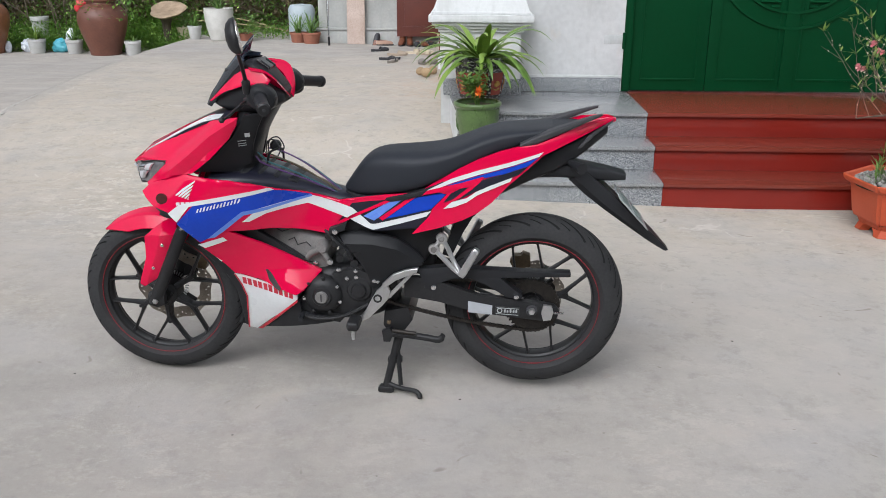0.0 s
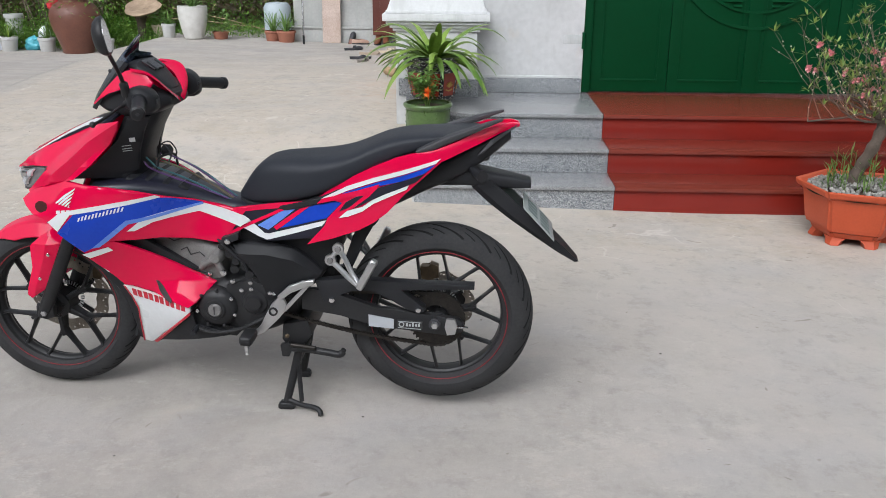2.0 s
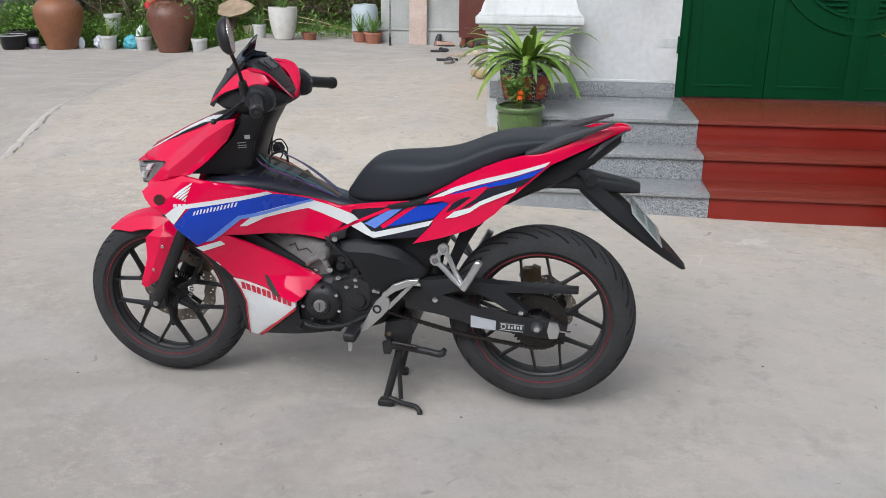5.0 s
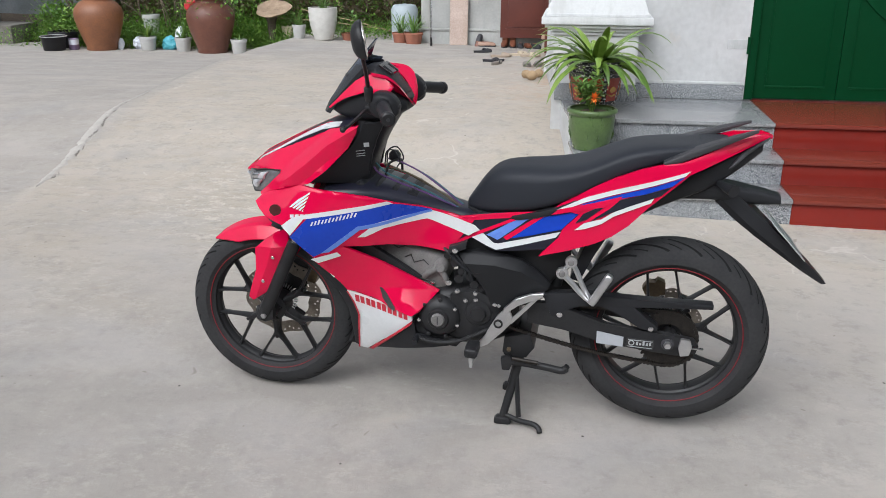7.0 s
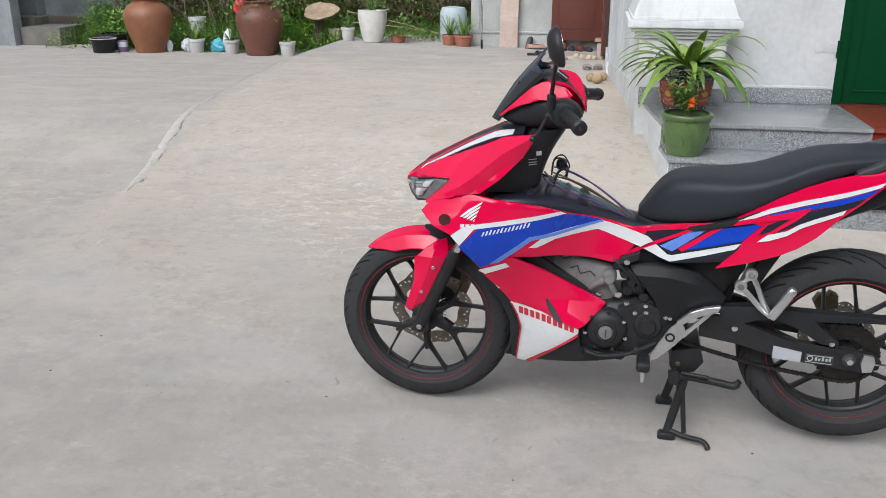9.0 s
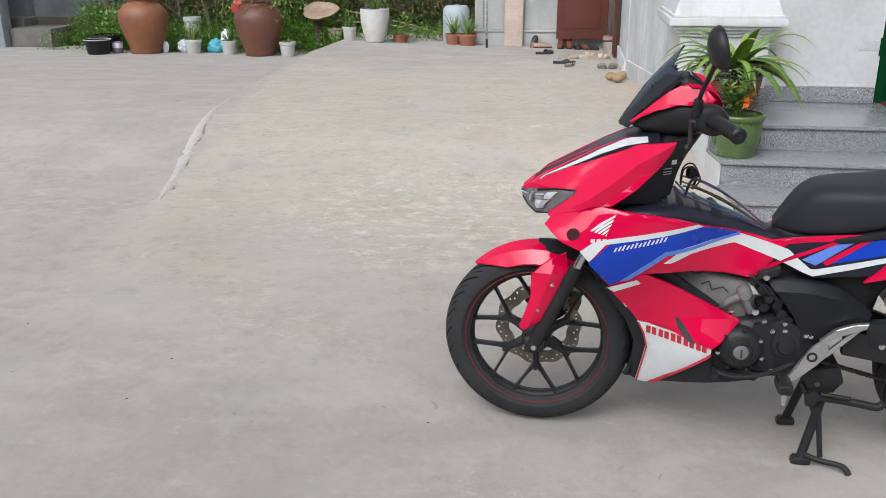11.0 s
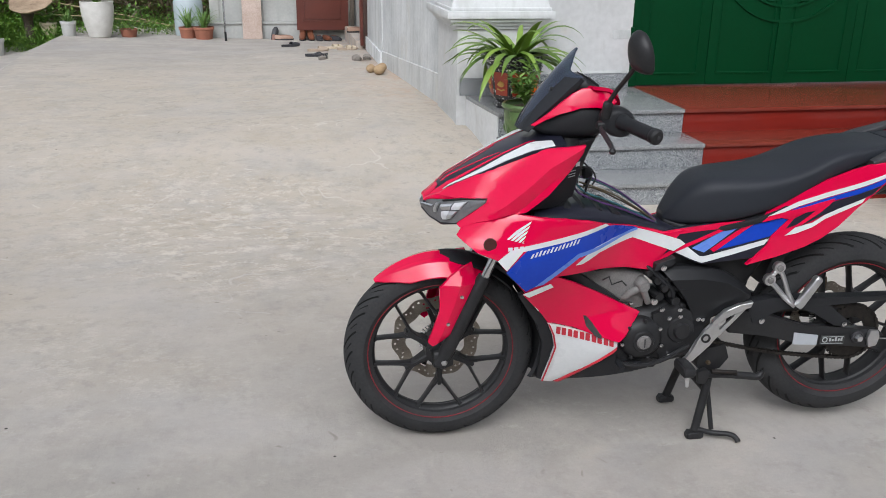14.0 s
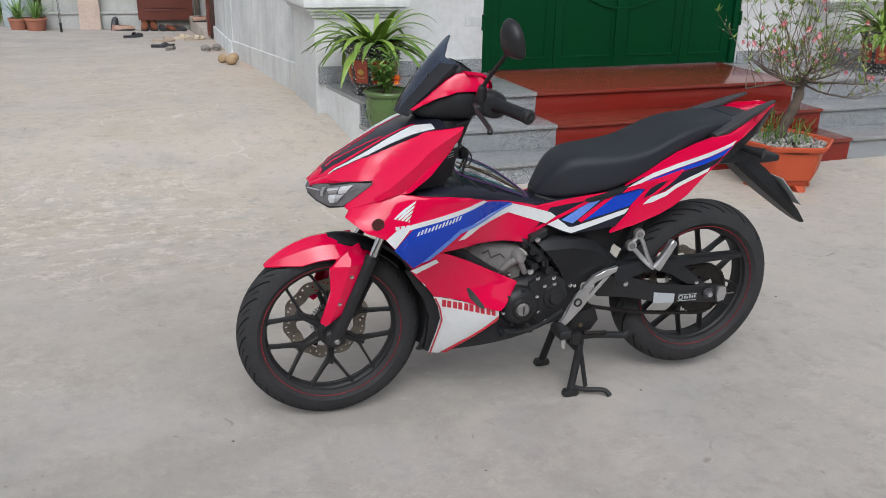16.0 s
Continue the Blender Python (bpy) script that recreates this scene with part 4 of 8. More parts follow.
# ---- front fork, caliper, axle
RK = Vector((math.sin(radians(25)), 0, math.cos(radians(25))))
for s in (-1, 1):
    base = Vector((0.0, s * 0.095, 0.285))
    part("fork_slider", tube([base - RK * 0.02, base + RK * 0.03, base + RK * 0.27, base + RK * 0.28], [0.018, 0.022, 0.021, 0.019], 16), DBLACK, BIKE)
    part("fork_tube", tube([base + RK * 0.27, base + RK * 0.52], 0.0145, 14), CHROME, BIKE)
part("axle", tube([(0.003, -0.108, 0.281), (0.003, 0.12, 0.281)], 0.009, 12), CHROME, BIKE)
part("axle_nut", lathe([(0, -0.006), (0.007, -0.006), (0.0105, -0.002), (0.0105, 0.008), (0, 0.008)], 6, "y", (0.003, -0.111, 0.281)), SILVER, BIKE)
part("fork_lug", superloft([(-0.028, 0.31, 0.262, 0.012), (0, 0.318, 0.255, 0.016), (0.028, 0.31, 0.265, 0.012)]), DBLACK, BIKE).location = (0.003, -0.09, -0.003)
plate("front_caliper", [(0.098, 0.345), (0.125, 0.338), (0.135, 0.365), (0.128, 0.40), (0.106, 0.405), (0.10, 0.375)], 0.055, 0.095, BRASS, label="dull gold brake caliper")
plate("caliper_bracket", [(0.03, 0.30), (0.10, 0.33), (0.105, 0.45), (0.07, 0.43), (0.05, 0.36)], 0.075, 0.09, DBLACK)

# ---- front fender
def build_fender():
    bm = bmesh.new()
    loops = []
    for a, w, r in resample([(131, 0.012, 0.291), (126, 0.034, 0.293), (115, 0.056, 0.297), (100, 0.070, 0.301), (85, 0.080, 0.303), (72, 0.088, 0.302), (60, 0.087, 0.298)], 4):
        c, s = math.cos(radians(a)), math.sin(radians(a))
        top = []
        for k in range(13):
            y = w * (k - 6) / 6
            u = abs(y) / max(w, 1e-3)
            drop = (0.012 * u / 0.62 if u < 0.62 else 0.012 + 0.042 * (u - 0.62) / 0.38) * min(w / 0.06, 1) ** 2
            top.append(((r - drop) * c, y, 0.285 + (r - drop) * s))
        low = [((Vector(p) - Vector((0, 0, 0.285))) * 0.985 + Vector((0, 0, 0.285))) for p in reversed(top)]
        loops.append([*top, *[tuple(p) for p in low]])
    rings(bm, loops)
    fd = part("front_fender", bm, RED, BIKE, "red front mudguard with a long fork guard", 16)
    bm = bmesh.new()
    loops = []
    for a, w, r in resample([(90, 0.03, 0.3055), (84, 0.056, 0.3065), (70, 0.068, 0.3068), (56, 0.072, 0.306), (44, 0.07, 0.304)], 4):
        c, q = math.cos(radians(a)), math.sin(radians(a))
        top = [((r - 0.018 * abs((k - 6) / 6) ** 1.5) * c, w * (k - 6) / 6, 0.285 + (r - 0.018 * abs((k - 6) / 6) ** 1.5) * q) for k in range(13)]
        loops.append(top + [tuple((Vector(v) - Vector((0, 0, 0.285))) * 0.984 + Vector((0, 0, 0.285))) for v in reversed(top)])
    part("fender_rear", rings(bm, loops), BLACK, fd, "black rear piece of the front mudguard", 30)
    guard = [(-0.012, 0.512), (0.02, 0.540), (0.05, 0.560), (0.085, 0.570), (0.095, 0.533), (0.065, 0.468), (0.035, 0.40), (0.028, 0.37), (-0.03, 0.333), (-0.044, 0.345), (-0.028, 0.392), (-0.012, 0.44)]

    def guard_w(x, z):
        """A flat outer face with a crease down its length; the upper end leans in to the mudguard."""
        d = x - float(np.interp(z, [0.33, 0.40, 0.47, 0.54], [-0.022, 0.004, 0.032, 0.052]))
        return 0.118 - 0.35 * max(d, 0) - 0.18 * max(-d, 0) - 0.75 * max(z - 0.52, 0) - 0.2 * max(0.37 - z, 0)
    ridge = [(-0.022, 0.33), (0.004, 0.40), (0.032, 0.47), (0.052, 0.54)]
    panel("fork_guard", guard, RED, fd, width=guard_w, thick=0.012, step=0.03, soft=0.002, smooth=14, creases=[*zip(ridge, ridge[1:]), ((-0.05, 0.52), (0.11, 0.52)), ((-0.05, 0.37), (0.05, 0.37))])
    for x, z in ((0.050, 0.487), (0.012, 0.405)):
        bolt(x, -0.116, z, 0.0055, fd, CHROME)


build_fender()

# inner mudguard behind the front wheel
def build_inner():
    bm = bmesh.new()
    loops = []
    for a, w, r in resample([(63, 0.07, 0.345), (45, 0.08, 0.342), (25, 0.078, 0.336), (5, 0.07, 0.33), (-12, 0.055, 0.325), (-20, 0.045, 0.32)], 4):
        c, s = math.cos(radians(a)), math.sin(radians(a))
        ring = []
        for k in range(11):
            q = r - 0.035 * (abs(k - 5) / 5) ** 2.5
            ring.append((q * c, w * (k - 5) / 5, 0.285 + q * s))
        for k in reversed(range(11)):
            q = r + 0.01 - 0.035 * (abs(k - 5) / 5) ** 2.5
            ring.append((q * c, (w + 0.004) * (k - 5) / 5, 0.285 + q * s))
        loops.append(ring)
    rings(bm, loops)
    part("inner_fender", bm, BLACK, BIKE, "black inner mudguard behind the front wheel", 50)
    bolt(0.312, -0.074, 0.30, 0.006)


build_inner()

# stripes laid over the fairing
def stripe(name, outline, material, host, off=0.0035, sides=(-1, 1)):
    panel(name, outline, material, host, off=off, thick=0.0014, step=0.022, soft=0.0, sides=sides)


# ---- main fairings
FAIR = [(-0.05, .75), (-0.048, .756), (-0.01, .777), (0.017, .799), (0.104, .844), (0.168, .877), (0.232, .905), (0.36, .932), (0.352, .905), (0.325, .862), (0.262, .798), (0.206, .755), (0.127, .738), (0.036, .702), (0.030, .707), (0.066, .738), (0.107, .776), (0.062, .779), (0.002, .764), (-0.03, .756)]


RIDGE = [(0.067, 0.72), (0.14, 0.768), (0.20, 0.814), (0.266, 0.871), (0.354, 0.926)]


def fair_w(x, z):
    """The front fairing carries one crease running back and up from the headlight, with a shallow hollow above it."""
    d = (z - float(np.interp(x, [p[0] for p in RIDGE], [p[1] for p in RIDGE]))) * 0.77
    return body_w(x, z) + smooth01(0.08, 0.16, x) * (0.027 * max(0.0, 1 - abs(d) / 0.035) - 0.008 * max(0.0, 1 - abs(d - 0.05) / 0.03))


panel("front_fairing", FAIR, RED, width=fair_w, smooth=24, step=0.018, thick=0.01, creases=[((xa, za + q), (xb, zb + q)) for q in (0, -.0455, .0455, .026, .065) for (xa, za), (xb, zb) in zip(RIDGE, RIDGE[1:])], label="glossy red front side fairing")
LOW = [(0.025, .686), (0.045, .708), (0.166, .752), (0.24, .742), (0.317, .735), (0.383, .722), (0.472, .692), (0.557, .670), (0.654, .645), (0.700, .657), (0.634, .566), (0.617, .534),
       (0.52, .555), (0.433, .567), (0.293, .564), (0.216, .518), (0.126, .631), (0.073, .651)]
low = panel("side_fairing", LOW, RED, off=0.002, step=0.022, thick=0.012, label="red side fairing with blue and white stripes")
LEG = [(0.262, .569), (0.298, .566), (0.40, .512), (0.50, .455), (0.583, .410), (0.55, .376), (0.529, .353), (0.507, .341), (0.297, .405), (0.274, .438), (0.210, .513)]


def leg_w(x, z):
    """The leg's lower rear corner folds out to catch the light."""
    fold = float(np.interp(x, [0.36, 0.41, 0.50, 0.583], [0.37, 0.418, 0.425, 0.412]))
    return body_w(x, z) + (0.34 * max(fold - z, 0) * smooth01(0.39, 0.43, x) - 0.07 * max(0.56 - z, 0)) * smooth01(0.24, 0.36, x)


leg = panel("leg_fairing", LEG, RED, width=leg_w, step=0.022, thick=0.012, smooth=22, label="red lower leg fairing", creases=[((0.36, 0.37), (0.41, 0.418)), ((0.41, 0.418), (0.50, 0.425)), ((0.50, 0.425), (0.583, 0.412))])
WP = [(0.297, .403), (0.507, .339), (0.507, .321), (0.42, .245), (0.339, .176), (0.308, .177), (0.318, .25), (0.327, .317), (0.316, .362)]
wp = panel("lower_cowl", WP, WHITE, step=0.022, thick=0.012, label="white lower cowl with a red lettering band")
panel("belly_cowl", [(0.51, .315), (0.515, .27), (0.60, .25), (0.62, .235), (0.38, .19), (0.345, .176), (0.425, .245)], BLACK, width=lambda x, z: 0.9 * body_w(x, z) + 0.004, step=0.025, thick=0.012)
panel("cowl_inner", [(0.20, .505), (0.215, .515), (0.274, .438), (0.299, .405), (0.318, .362), (0.329, .317), (0.32, .25), (0.31, .178), (0.295, .185), (0.295, .25), (0.292, .33), (0.265, .40), (0.23, .455)], BLACK, BIKE, width=lambda x, z: 0.92 * body_w(x, z), step=0.02, thick=0.02, label="black inner edge of the lower cowl")
stripe("cowl_edge", [(0.297, .403), (0.316, .362), (0.327, .317), (0.318, .25), (0.308, .177), (0.313, .177), (0.3225, .25), (0.3315, .317), (0.3205, .363), (0.303, .401)], REDINK, wp[0], off=0.002)
panel("belly_edge", [(0.345, .178), (0.507, .322), (0.507, .312), (0.36, .178)], REDINK, wp[0], off=0.0015, thick=0.003, sides=(-1,))

panel("leg_edge", [(0.285, .566), (0.36, .566), (0.47, .485), (0.525, .447), (0.50, .44), (0.40, .495)], BLACK, BIKE, width=lambda x, z: 0.8 * body_w(x, z), thick=0.02, step=0.03)

H = low[0]
# pale edge where the side fairing and the leg meet the wheel opening
for s in (-1, 1):
    rows_ = []
    for x, z in ((0.128, .632), (0.150, .604), (0.172, .574), (0.194, .546), (0.216, .517), (0.240, .482), (0.262, .450)):
        w = body_w(x, z) - 0.003
        rows_.append([(x, s * w, z), (x + 0.010, s * (w - 0.045), z + 0.002), (x + 0.015, s * (w - 0.045), z + 0.006), (x + 0.007, s * w, z + 0.005)])
    part("pale_edge", rings(bmesh.new(), rows_), WHITE, H if s < 0 else low[1], "white inner lip of the fairing")
stripe("blue_band", [(0.205, .655), (0.32, .678), (0.443, .697), (0.472, .693), (0.557, .669), (0.423, .641), (0.354, .634), (0.293, .569), (0.213, .529), (0.150, .597)], BLUE, H)
stripe("white_band", [(0.126, .631), (0.160, .657), (0.214, .671), (0.33, .692), (0.437, .706), (0.452, .698), (0.32, .676), (0.195, .654), (0.152, .602)], WHITE, H, off=0.0045)
stripe("pale_blue_band", [(0.238, .542), (0.354, .634), (0.423, .643), (0.557, .669), (0.56, .662), (0.425, .633), (0.36, .622), (0.29, .566), (0.262, .546)], LBLUE, H, off=0.0048)
stripe("white_band", [(0.352, .598), (0.405, .641), (0.48, .655), (0.557, .666), (0.62, .648), (0.690, .627), (0.705, .615), (0.672, .593), (0.60, .618), (0.545, .640), (0.47, .630), (0.425, .622), (0.373, .598)], WHITE, H, off=0.0042)
stripe("white_tab", [(0.205, .521), (0.285, .545), (0.296, .532), (0.225, .507)], WHITE, H, off=0.0045)
# vent slit on the leg fairing: a black sheet stands in for its shaded hole
panel("vent", [(0.402, .421), (0.410, .420), (0.425, .404), (0.455, .362), (0.452, .354), (0.435, .363), (0.412, .388)], INK, leg[0], off=0.002, thick=0.0014, soft=0.0, width=leg_w, creases=[((0.36, 0.37), (0.41, 0.418)), ((0.41, 0.418), (0.50, 0.425))])
# lettering becomes plain bars and shapes
for k in range(5):
    x0, z0 = 0.151 + 0.010 * k, 0.688 - 0.0025 * k
    x1, z1 = 0.217 - 0.005 * k, 0.735 - 0.0125 * k
    ux, uz = x1 - x0, z1 - z0
    stripe("wing_mark", [(x0, z0), (x0 + 0.4 * ux, z0 + 0.48 * uz), (x1, z1), (x1 - 0.003, z1 - 0.0065), (x0 + 0.45 * ux, z0 + 0.42 * uz - 0.004), (x0 + 0.006, z0 - 0.001)], WHITE, H, off=0.0045)
for k in range(5):
    a = 0.154 + 0.0155 * k
    stripe("word_bar", [(a, .666 + .001 * k), (a + .0115, .667 + .001 * k), (a + .0115, .658 + .001 * k), (a, .657 + .001 * k)], WHITE, H, off=0.0045)
for k in range(13):
    a = 0.216 + k * 0.0108
    q = 0.634 + (a - 0.216) * 0.235
    hgt = 0.0125 + 0.0015 * (k % 3)
    stripe("word_bar", [(a, q), (a + 0.0055, q + hgt), (a + 0.0105, q + hgt + 0.001), (a + 0.005, q + 0.001)], WHITE, H, off=0.005, sides=(-1,))
for k in range(5):
    for j in range(2):
        x = 0.324 + k * 0.0352 + j * 0.0165
        z = 0.391 - (x - 0.324) * 0.262
        stripe("word_bar", [(x - 0.001, z + 0.002), (x + 0.0115, z - 0.0013), (x + 0.0125, z - 0.0253), (x, z - 0.022)], REDINK, wp[0], off=0.002, sides=(-1,))

# turn signal set in the fairing
for s in (-1, 1):
    part("turn_signal", lathe([(0, 0.011), (0.006, 0.010), (0.013, 0.006), (0.0175, -0.001), (0.0185, -0.008), (0, -0.008)], 10, "y", (0.106, 0, 0.675)), AMBER, BIKE, "smoked turn signal").location = (0, s * 0.206, 0)

def straight(rows_, n):
    """Points between rows on straight lines, so that the corners stay."""
    out = [tuple(Vector(p).lerp(Vector(q), k / n)) for p, q in zip(rows_, rows_[1:]) for k in range(n)]
    return out + [tuple(rows_[-1])]


# headlight, its reflectors and the dark beak below
def nose_strip(name, top, bottom, material, push=0.0, thick=0.008, label="", n=5):
    """A curved strip round the nose between two edges, on both sides."""
    for s in (-1, 1):
        bm = bmesh.new()
        a, b = straight(top, 4), straight(bottom, 4)
        loops = []
        for p, q in zip(a, b):
            p, q = Vector(p), Vector(q)
            out = Vector((-1, 0.5, 0.1)).normalized()
            ring = [p.lerp(q, k / n) + out * (push + 0.004 * math.sin(math.pi * k / n)) for k in range(n + 1)]
            ring += [v - out * thick for v in reversed(ring)]
            loops.append([(v.x, s * v.y, v.z) for v in ring])
        part(name, rings(bm, loops), material, BIKE, label, 45)


BROW = [(-.054, 0, .746), (-.03, .045, .757), (.002, .08, .764), (.062, .118, .779), (.108, .150, .784)]
CHINE = [(-.050, 0, .722), (-.032, .035, .706), (-.006, .08, .699), (.030, .114, .706), (.104, .152, .772)]
nose_strip("headlight", BROW, CHINE, LENS, 0.002, label="clear headlight lens over grey reflectors")


def lamp_pt(u, v):
    """Place on the headlight: u along the brow, v from brow to chine."""
    i = min(int(u), 3)
    a = Vector(BROW[i]).lerp(Vector(BROW[i + 1]), u - i)
    return tuple(a.lerp(Vector(CHINE[i]).lerp(Vector(CHINE[i + 1]), u - i), v))


for u0, u1, v0, d0, d1, v1, material, push in (
        (1.62, 1.86, 0.16, 1.50, 1.70, 0.62, SILVER, 0.011), (2.02, 2.58, 0.20, 2.12, 2.50, 0.46, CHROME, 0.012),
        (2.62, 3.16, 0.18, 2.56, 2.98, 0.48, LAMPWHITE, 0.011), (2.10, 2.52, 0.50, 2.24, 2.50, 0.86, LAMPWHITE, 0.011),
        (2.56, 2.92, 0.52, 2.54, 2.72, 0.84, SILVER, 0.012), (0.30, 1.30, 0.30, 0.30, 1.30, 0.38, LGREY, 0.010)):
    nose_strip("reflector", [lamp_pt(u0 + (u1 - u0) * k / 2, v0) for k in range(3)], [lamp_pt(d0 + (d1 - d0) * k / 2, v1) for k in range(3)], material, push, 0.005, "silver headlight reflector", 3)
nose_strip("lamp_brow", BROW[2:], [(.004, .082, .759), (.064, .120, .774), (.108, .151, .780)], DBLACK, 0.006, 0.004)
nose_strip("beak", CHINE[:4], [(-.044, 0, .714), (-.026, .035, .699), (-.002, .08, .692), (.030, .113, .702)], BLACK, 0.003, label="thin black edge under the headlight")

# hood between the fairings
def hood_edge(x):
    return (float(np.interp(x, [-0.05, -0.01, 0.017, 0.104, 0.168, 0.232, 0.30, 0.34], [0.742, 0.775, 0.799, 0.844, 0.877, 0.905, 0.922, 0.930])),
            float(np.interp(x, [-0.05, -0.01, 0.017, 0.104, 0.168, 0.232, 0.30, 0.34], [0.022, 0.05, 0.068, 0.099, 0.112, 0.126, 0.142, 0.15])))


def hood_pt(x, f, off=0.0):
    z, w = hood_edge(x)
    return (x, w * f, z + 0.014 * (1 - f * f) + off)


def hood_piece(name, bounds, material, off, thick=0.006, n=14, m=12, label=""):
    """A strip of the hood between two cross positions at each x: rows of (x, f0, f1)."""
    bm = bmesh.new()
    loops = []
    for x, f0, f1 in resample(bounds, n):
        fs = [f0 + (f1 - f0) * k / m for k in range(m + 1)]
        loops.append([hood_pt(x, f, off) for f in fs] + [hood_pt(x, f, off - thick) for f in reversed(fs)])
    rings(bm, loops)
    return part(name, bm, material, BIKE, label, 45)


hood_piece("hood", [(-0.05, -1, 1), (0.1, -1, 1), (0.2, -1, 1), (0.32, -1, 1)], NAVY, 0.0, 0.008, label="dark hood between the front fairings")
for s in (-1, 1):
    hood_piece("hood_stripe", [(0.0, s * 0.93, s * 0.945), (0.06, s * 0.86, s * 0.96), (0.12, s * 0.77, s * 0.97), (0.18, s * 0.68, s * 0.975), (0.245, s * 0.58, s * 0.975), (0.29, s * 0.72, s * 0.975)], WHITE, 0.002, 0.003, m=3)
    hood_piece("hood_line", [(-0.045, s * 0.2, s * 1.0), (-0.02, s * 0.6, s * 1.0), (0.03, s * 0.68, s * 0.84), (0.10, s * 0.56, s * 0.65), (0.2, s * 0.50, s * 0.55), (0.25, s * 0.5, s * 0.52)], RED, 0.0015, 0.003, m=3)
    hood_piece("hood_line", [(0.0, s * 0.16, s * 0.26), (0.06, s * 0.2, s * 0.25), (0.13, s * 0.3, s * 0.34), (0.16, s * 0.40, s * 0.43)], RED, 0.0015, 0.003, m=2)
hood_piece("nose_cap", [(-0.05, -0.9, 0.9), (-0.035, -0.8, 0.8), (-0.01, -0.35, 0.35)], RED, 0.0025, 0.004)

# ---- steering column cover and centre console
def zloft(sections, n=28, p=3.2):
    """Loft upwards through rounded plans (z, x_front, x_back, half_width)."""
    loops = []
    for z, x0, x1, w in sections:
        c, h = (x0 + x1) / 2, (x1 - x0) / 2
        ring = []
        for k in range(n):
            a = 2 * math.pi * k / n
            ca, sa = math.cos(a), math.sin(a)
            ring.append((c + h * abs(ca) ** (2 / p) * (1 if ca > 0 else -1), w * abs(sa) ** (2 / p) * (1 if sa > 0 else -1), z))
        loops.append(ring)
    return rings(bmesh.new(), loops)


col = part("leg_shield", zloft(resample([(0.68, 0.16, 0.35, 0.10), (0.74, 0.18, 0.358, 0.12), (0.80, 0.25, 0.372, 0.10), (0.87, 0.29, 0.402, 0.085), (0.93, 0.32, 0.440, 0.08), (0.985, 0.33, 0.470, 0.075)])), BLACK, BIKE, "black plastic steering cover and leg shield", 50)
panel("leg_shield_side", [(0.36, .928), (0.352, .905), (0.325, .862), (0.262, .798), (0.206, .757), (0.30, .745), (0.362, .765), (0.376, .83), (0.392, .88), (0.415, .93)], BLACK, BIKE,
      width=lambda x, z: 0.06 + 0.13 * max(0.40 - x + (z - 0.75) * 0.35, 0) / 0.2 if x > 0.2 else 0.19, thick=0.012, step=0.02)
shield_w = lambda x, z: 0.0015 + (0.06 + 0.13 * max(0.40 - x + (z - 0.75) * 0.35, 0) / 0.2 if x > 0.2 else 0.19)
panel("shield_label", [(0.357, .869), (0.371, .869), (0.371, .856), (0.357, .856)], WHITE, col, width=shield_w, thick=0.001, sides=(-1,), soft=0, step=0.01)
for q in (0, .009, .016):
    panel("shield_label", [(0.336, .846 - q), (0.359, .847 - q), (0.359, .8448 - q), (0.336, .8438 - q)], PLATE, col, width=shield_w, thick=0.001, sides=(-1,), soft=0, step=0.01)
con = part("console", superloft(resample([(0.24, 0.745, 0.66, 0.16), (0.33, 0.748, 0.65, 0.155), (0.42, 0.738, 0.63, 0.125), (0.52, 0.705, 0.60, 0.09), (0.60, 0.675, 0.58, 0.07), (0.69, 0.655, 0.57, 0.065)]), p=4), NAVY, BIKE, "dark centre console with ribs", 50)
for k in range(4):
    x = 0.33 + 0.05 * k
    part("console_rib", superloft([(x, 0.752 - 0.22 * (x - 0.33), 0.70, 0.12 - 0.25 * (x - 0.33)), (x + 0.012, 0.757 - 0.22 * (x - 0.33), 0.70, 0.12 - 0.25 * (x - 0.33)), (x + 0.03, 0.744 - 0.24 * (x - 0.33), 0.69, 0.115 - 0.25 * (x - 0.33))], p=4), BLACK, con)

# ---- handlebar cowl, screen, bars
COWL = resample([(0.234, 0.966, 0.950, 0.03), (0.268, 0.994, 0.934, 0.070), (0.32, 1.026, 0.922, 0.098), (0.37, 1.048, 0.918, 0.114), (0.42, 1.045, 0.928, 0.120), (0.46, 1.016, 0.948, 0.106), (0.48, 0.992, 0.960, 0.075)])
part("handlebar_cowl", superloft(COWL, p=3.0), BLACK, BIKE, "black handlebar cowl", 35)


WING = [(.238, .963), (.266, .987), (.30, 1.019), (.335, 1.050), (.365, 1.067), (.40, 1.072), (.43, 1.060), (.454, 1.036), (.438, 1.014), (.40, 1.019), (.36, 1.017), (.31, 1.001), (.272, .981), (.246, .962)]
panel("cowl_wing", WING, RED, width=lambda x, z: float(np.interp(x, [.22, .25, .28, .33, .38, .46], [.040, .066, .090, .114, .126, .138])) + 0.30 * (1.015 - z), thick=0.008, step=0.012, soft=0.002, smooth=25, label="red wing of the handlebar cowl")


def screen_x(z):
    return float(np.interp(z, [0.945, 0.98, 1.053, 1.102, 1.125, 1.162], [0.212, 0.228, 0.275, 0.316, 0.338, 0.372]))


